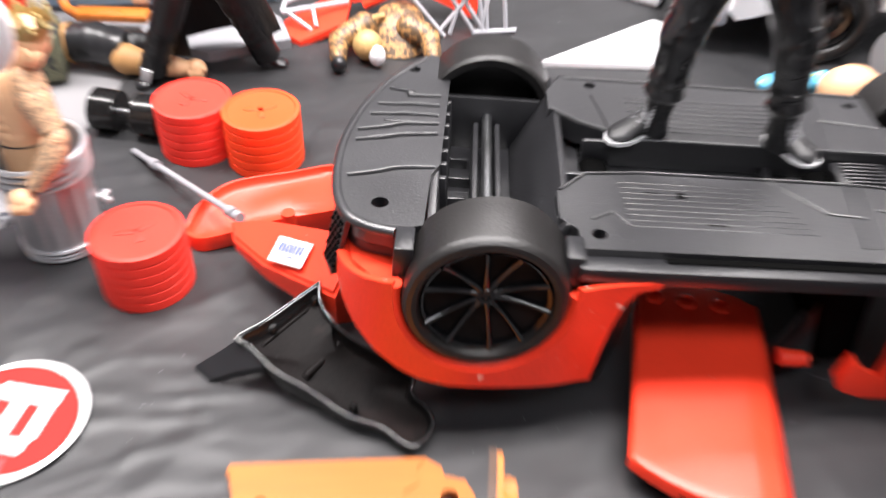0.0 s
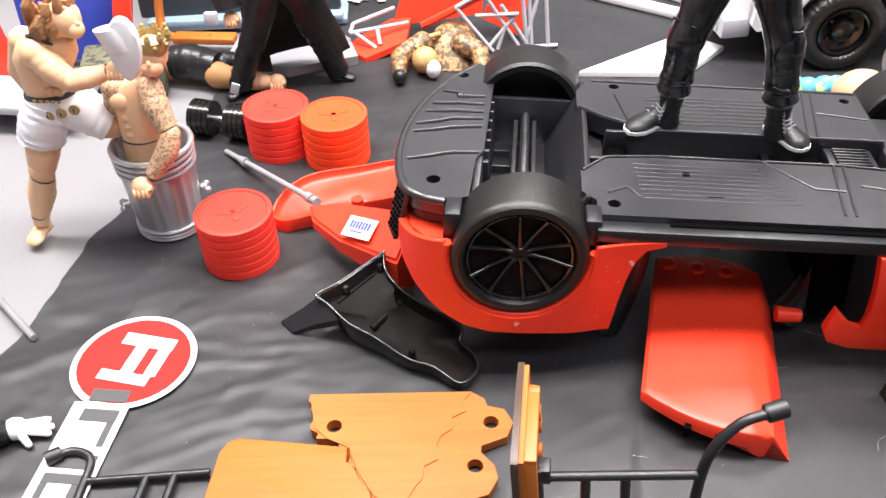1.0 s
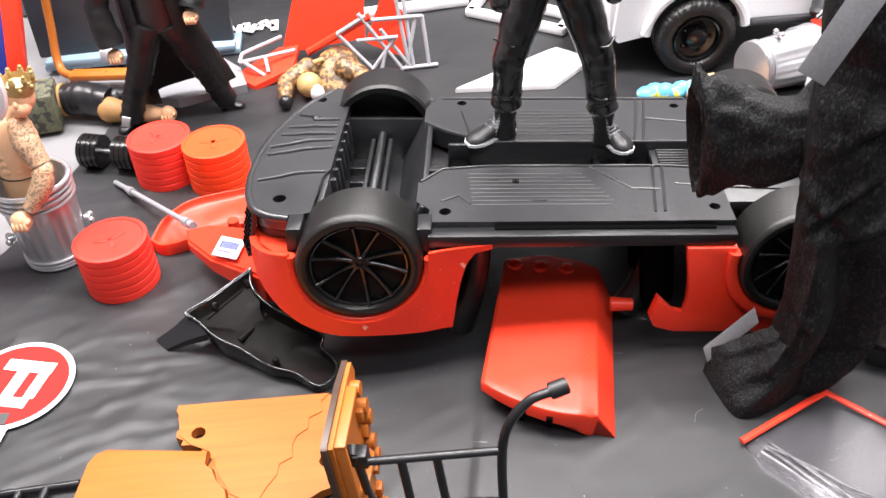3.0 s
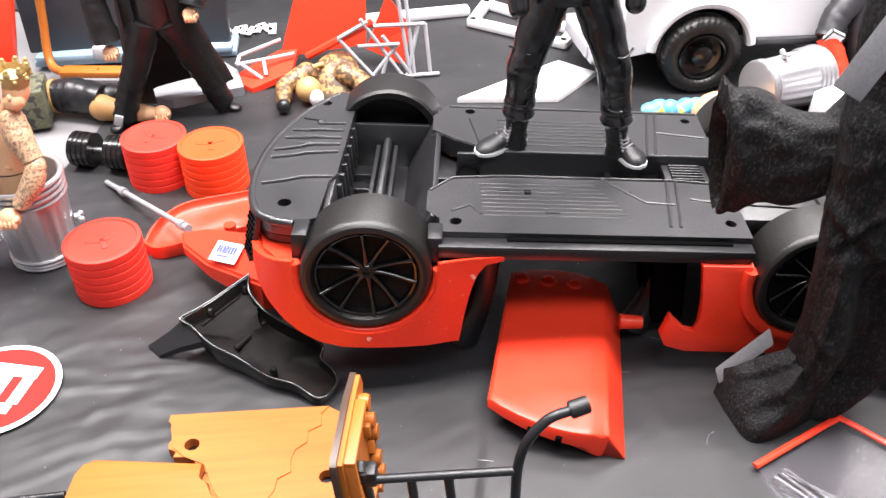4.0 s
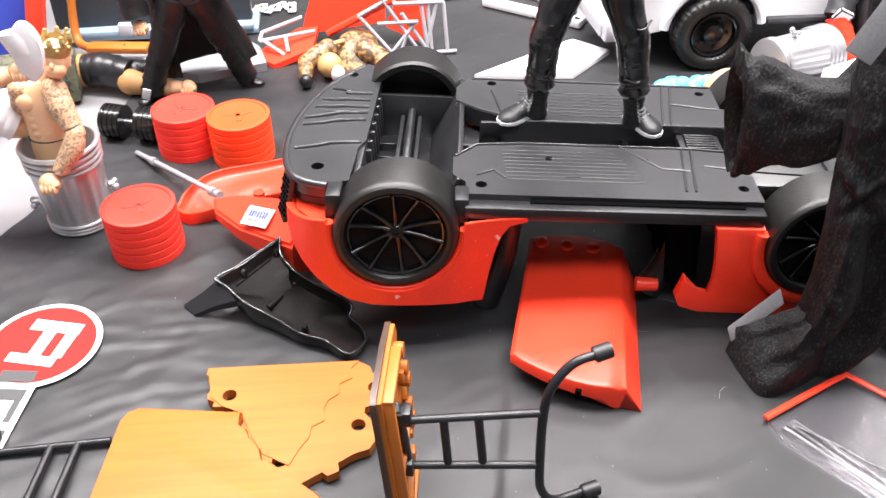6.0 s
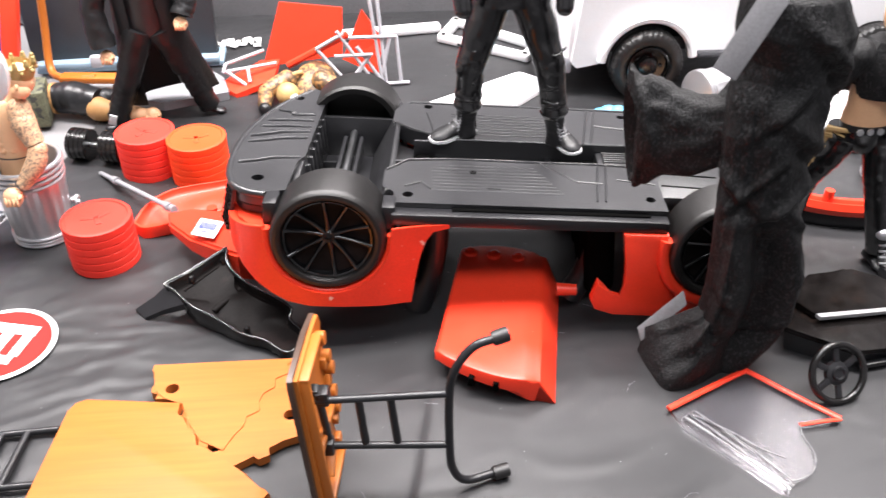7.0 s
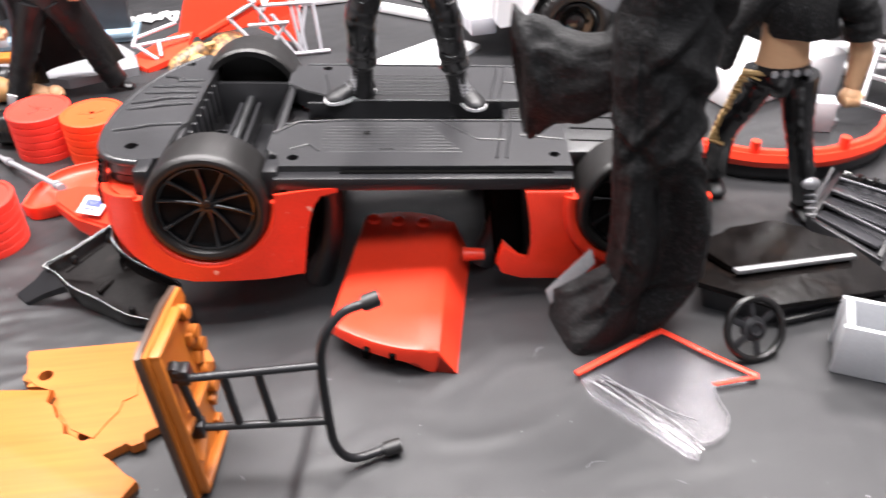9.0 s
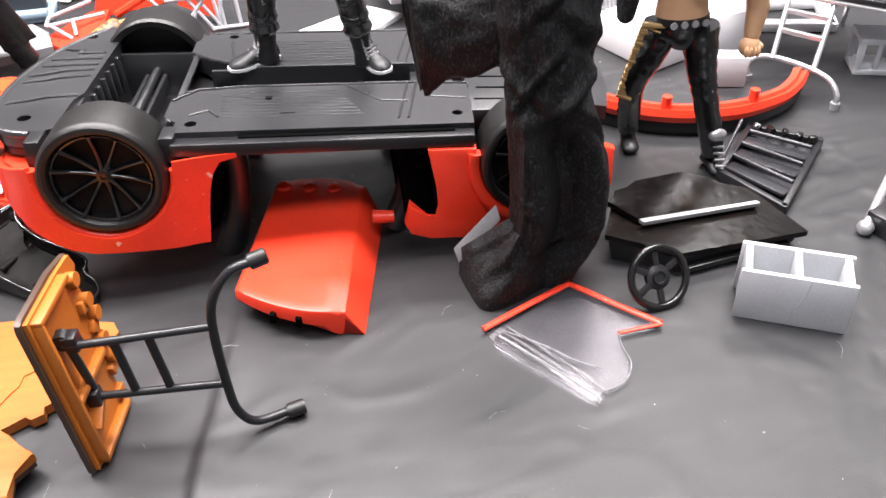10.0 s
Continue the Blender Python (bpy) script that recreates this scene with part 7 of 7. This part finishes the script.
    E = ((-0.0545, 0.2850, 0.0340), (-0.0285, 0.2820, 0.0016)), ((-0.0380, 0.2870, 0.0470), (-0.0090, 0.2840, 0.0020)), ((-0.0410, 0.2860, 0.0270), (-0.0110, 0.2850, 0.0280)), ((-0.0545, 0.2850, 0.0340), (-0.0330, 0.2870, 0.0450)), \
        ((-0.0310, 0.2830, 0.0050), (-0.0130, 0.2860, 0.0270)), ((-0.0250, 0.2825, 0.0030), (-0.0200, 0.2850, 0.0200)), ((-0.0330, 0.2880, 0.0410), (0.0080, 0.2910, 0.0400)), ((-0.0230, 0.2870, 0.0340), (-0.0030, 0.2850, 0.0030)), \
        ((-0.0110, 0.2840, 0.0030), (0.0175, 0.2860, 0.0030)), ((0.0080, 0.2910, 0.0400), (0.0110, 0.2860, 0.0030)), ((0.0030, 0.2910, 0.0395), (-0.0060, 0.2850, 0.0030)), ((-0.0120, 0.2950, 0.0700), (-0.0040, 0.2850, 0.0030)), ((-0.0060, 0.2960, 0.0690), (-0.0010, 0.2850, 0.0030))
    for a, b in E:
        bm = B()
        rod(bm, a, b, 0.0015, seg=10)
        part("leg_bar", bm, GREYP, ch)
    # silver slab, rails and dark screens at the back
    bm = B()
    slab(bm, [(-0.2150, 0.2720, 0.0080), (-0.1700, 0.2540, 0.0080), (-0.1230, 0.2690, 0.0080), (-0.1300, 0.2960, 0.0080), (-0.1450, 0.3150, 0.0080), (-0.2100, 0.3050, 0.0080)], [0.0066] * 6)
    lone("silver_slab", bm, GREYBAR, "flat grey plastic slab on the cloth", "slab")
    simple("dark_screen_stand", "dark framed screen stand with pale blue rail", "stand", DARK,
           ("screen", (-0.2550, 0.3560, 0.0700), (0.075, 0.008, 0.130), (-6, 0, 4), None), ("screen", (-0.1750, 0.3600, 0.0650), (0.070, 0.008, 0.120), (-6, 0, -4), None),
           ("post", (-0.2130, 0.3560, 0.0500), (0.006, 0.010, 0.0980), (0, 0, 0), BACK), ("rail", (-0.2100, 0.3330, 0.0080), (0.145, 0.010, 0.0050), (0, 0, 2), SLATE), ("base", (-0.2100, 0.3450, 0.0040), (0.150, 0.030, 0.0050), (0, 0, 2), SLATE),
           ("clip", (-0.2350, 0.3290, 0.0110), (0.010, 0.006, 0.010), (0, 0, 0), GREYP))
    bc = thing("brown_chair_frame", "orange-brown bent wooden chair frame", "toy chair", (-0.27, 0.33, 0))
    bm = B()
    tube(bm, [(-0.2640, 0.3300, 0.0800), (-0.2680, 0.3260, 0.0400), (-0.2690, 0.3180, 0.0120), (-0.2580, 0.3060, 0.0080), (-0.2300, 0.3000, 0.0090)], 0.0032, seg=10)
    part("frame", bm, WOOD_SIDE, bc)
    bm = B()
    box(bm, (-0.2350, 0.3020, 0.0085), (0.045, 0.012, 0.0050), pose(0, 0, 0, 0, 0, -6), bev=0.001)
    part("seat_edge", bm, WOOD_SIDE, bc)
    simple("blue_board", "blue and orange plastic ring-side board", "board", BLUE, ("panel", (-0.3200, 0.2950, 0.0520), (0.070, 0.010, 0.100), (-8, 0, 6), None), ("edge", (-0.2800, 0.2900, 0.0520), (0.012, 0.013, 0.100), (-8, 12, 6), RED))
    simple("orange_post", "orange-red plastic post at the sheet's edge", "post", RED, ("post", (-0.3650, 0.2500, 0.0550), (0.022, 0.016, 0.105), (-6, -10, 0), None))
    simple("pale_bench", "pale grey low plastic bench", "bench", GREYP, ("top", (-0.3300, 0.2150, 0.0150), (0.080, 0.040, 0.006), (0, 0, -8), None), ("leg", (-0.3600, 0.2180, 0.0060), (0.006, 0.030, 0.012), (0, 0, -8), None), ("leg", (-0.3000, 0.2120, 0.0060), (0.006, 0.030, 0.012), (0, 0, -8), None))
    simple("brown_sack", "brown patterned toy sack behind the dolls", "sack", CAMO, ("sack", (-0.2750, 0.2450, 0.0150), (0.050, 0.030, 0.028), (0, 0, 10), None))
    bm = B()
    rnd = random.Random(2)
    for k in range(9):
        box(bm, (-0.1570 + 0.0058 * k, 0.3720 + 0.0025 * math.sin(k * 2.1) + 0.0009 * k, 0.0034), (0.0062, rnd.uniform(0.008, 0.020), 0.0008), pose(0, 0, 0, 0, 0, rnd.uniform(-30, 30)), bev=0)
    tagged(part("white_print", bm, WHITE_PRINT), "white printed mark on the black cloth", "print", kind="structure")
    bm = B()
    box(bm, (-0.10, 0.4500, 0.0750), (0.90, 0.010, 0.150), bev=0.001)
    lone("backdrop_board", bm, BACK, "dark grey backdrop board behind the toys", "backdrop", kind="structure")
    # behind the dolls at the right
    simple("white_cushion", "white plastic cushion seat on the cloth", "cushion", WHITE, ("cushion", (0.2980, 0.1800, 0.0130), (0.062, 0.060, 0.023), (0, 0, 24), None), ("backrest", (0.3380, 0.1650, 0.0180), (0.040, 0.030, 0.032), (0, 0, 10), None))
    bm = B()
    box(bm, (0.3230, 0.1160, 0.0120), (0.022, 0.012, 0.021), pose(0, 0, 0, 0, 0, -16), bev=0.001)
    lone("pale_box", bm, CONCRETE, "small pale grey box", "box")
    cr = thing("pale_crate", "small pale grey crate with open window holes", "crate", (0.432, 0.122, 0))
    m = Matrix.Translation((0.4240, 0.1150, 0.0014)) @ pose(0, 0, 0, 0, 0, -18)
    for cc, s in (((0, 0, 0.0020), (0.026, 0.024, 0.004)), ((0, 0, 0.0230), (0.026, 0.024, 0.004)), ((-0.0110, -0.0100, 0.0125), (0.004, 0.004, 0.018)), ((0.0110, -0.0100, 0.0125), (0.004, 0.004, 0.018)), ((-0.0110, 0.0100, 0.0125), (0.004, 0.004, 0.018)), ((0.0110, 0.0100, 0.0125), (0.004, 0.004, 0.018)), ((0, -0.0100, 0.0125), (0.003, 0.003, 0.018))):
        bm = B()
        box(bm, cc, s, bev=0.0006)
        bmesh.ops.transform(bm, matrix=m, verts=bm.verts[:])
        part("crate_bar", bm, CONCRETE, cr)
    ft = thing("white_frame_sheet", "white plastic car frame piece lying flat", "car part", (0.38, 0.2, 0))
    c = [(0.3450, 0.2300), (0.4450, 0.2150), (0.4300, 0.1750), (0.3500, 0.1950)]
    for k in range(4):
        a, b = Vector((*c[k], 0.0050)), Vector((*c[(k + 1) % 4], 0.0050))
        bm = B()
        box(bm, (a + b) / 2, ((b - a).length + 0.008, 0.0100, 0.0068), Matrix.Rotation(math.atan2(b.y - a.y, b.x - a.x), 4, "Z"), bev=0.0014)
        part("frame_bar", bm, WHITE, ft)
    # painted lump behind the car
    bm = B()
    for k in range(7):
        ball(bm, (0.1560 + 0.0062 * k, 0.2120 + 0.002 * math.sin(k * 1.9), 0.0062), (0.0075, 0.0065, 0.0048 + 0.0012 * (k % 3)), seg=12)
    lone("painted_lump", bm, CYAN, "blue and yellow painted lump on the cloth", "lump")
    # tan cap behind the rear wheel
    bm = B()
    ball(bm, (0.1980, 0.2000, 0.0080), (0.0180, 0.0140, 0.0150), seg=18)
    box(bm, (0.1980, 0.1900, 0.0040), (0.030, 0.012, 0.004), bev=0.001)
    lone("tan_cap", bm, SKIN, "tan plastic dome on the cloth behind the car", "dome")
    # silver and black gadget at the table's right
    g = thing("silver_gadget", "silver rod joint on a black toy base", "gadget", (0.335, -0.045, 0))
    bm = B()
    rod(bm, (0.3190, -0.0500, 0.0060), (0.3500, -0.0200, 0.0190), 0.0022, seg=12)
    part("rod", bm, SILVER, g)
    bm = B()
    ball(bm, (0.3190, -0.0500, 0.0056), 0.0042, seg=14)
    part("ball_joint", bm, SILVER, g)
    bm = B()
    box(bm, (0.3400, -0.0520, 0.0070), (0.030, 0.026, 0.0110), pose(0, 0, 0, 0, 0, 20), bev=0.001)
    part("base", bm, BLACK, g)


build_far()


# ---- lint on the black cloth ----
def build_lint():
    rnd = random.Random(11)
    bm = B()
    for k in range(34):
        x, y, a, n = rnd.uniform(-0.19, 0.33), rnd.uniform(-0.17, 0.06), rnd.uniform(0, math.tau), rnd.uniform(0.0012, 0.0055)
        bend = rnd.uniform(-0.4, 0.4)
        tube(bm, [(x, y, 0.0038), (x + n * math.cos(a), y + n * math.sin(a), 0.0042), (x + 2 * n * math.cos(a + bend), y + 2 * n * math.sin(a + bend), 0.0038)], 0.00006, seg=3, n=3)
    for k in range(60):
        x, y = rnd.uniform(-0.24, 0.36), rnd.uniform(-0.17, 0.20)
        ball(bm, (x, y, 0.0038), rnd.uniform(0.00012, 0.0003), seg=6)
    lone("lint", bm, GREYP, "white lint fibres and dust specks on the cloth", "lint", kind="stuff")


build_lint()
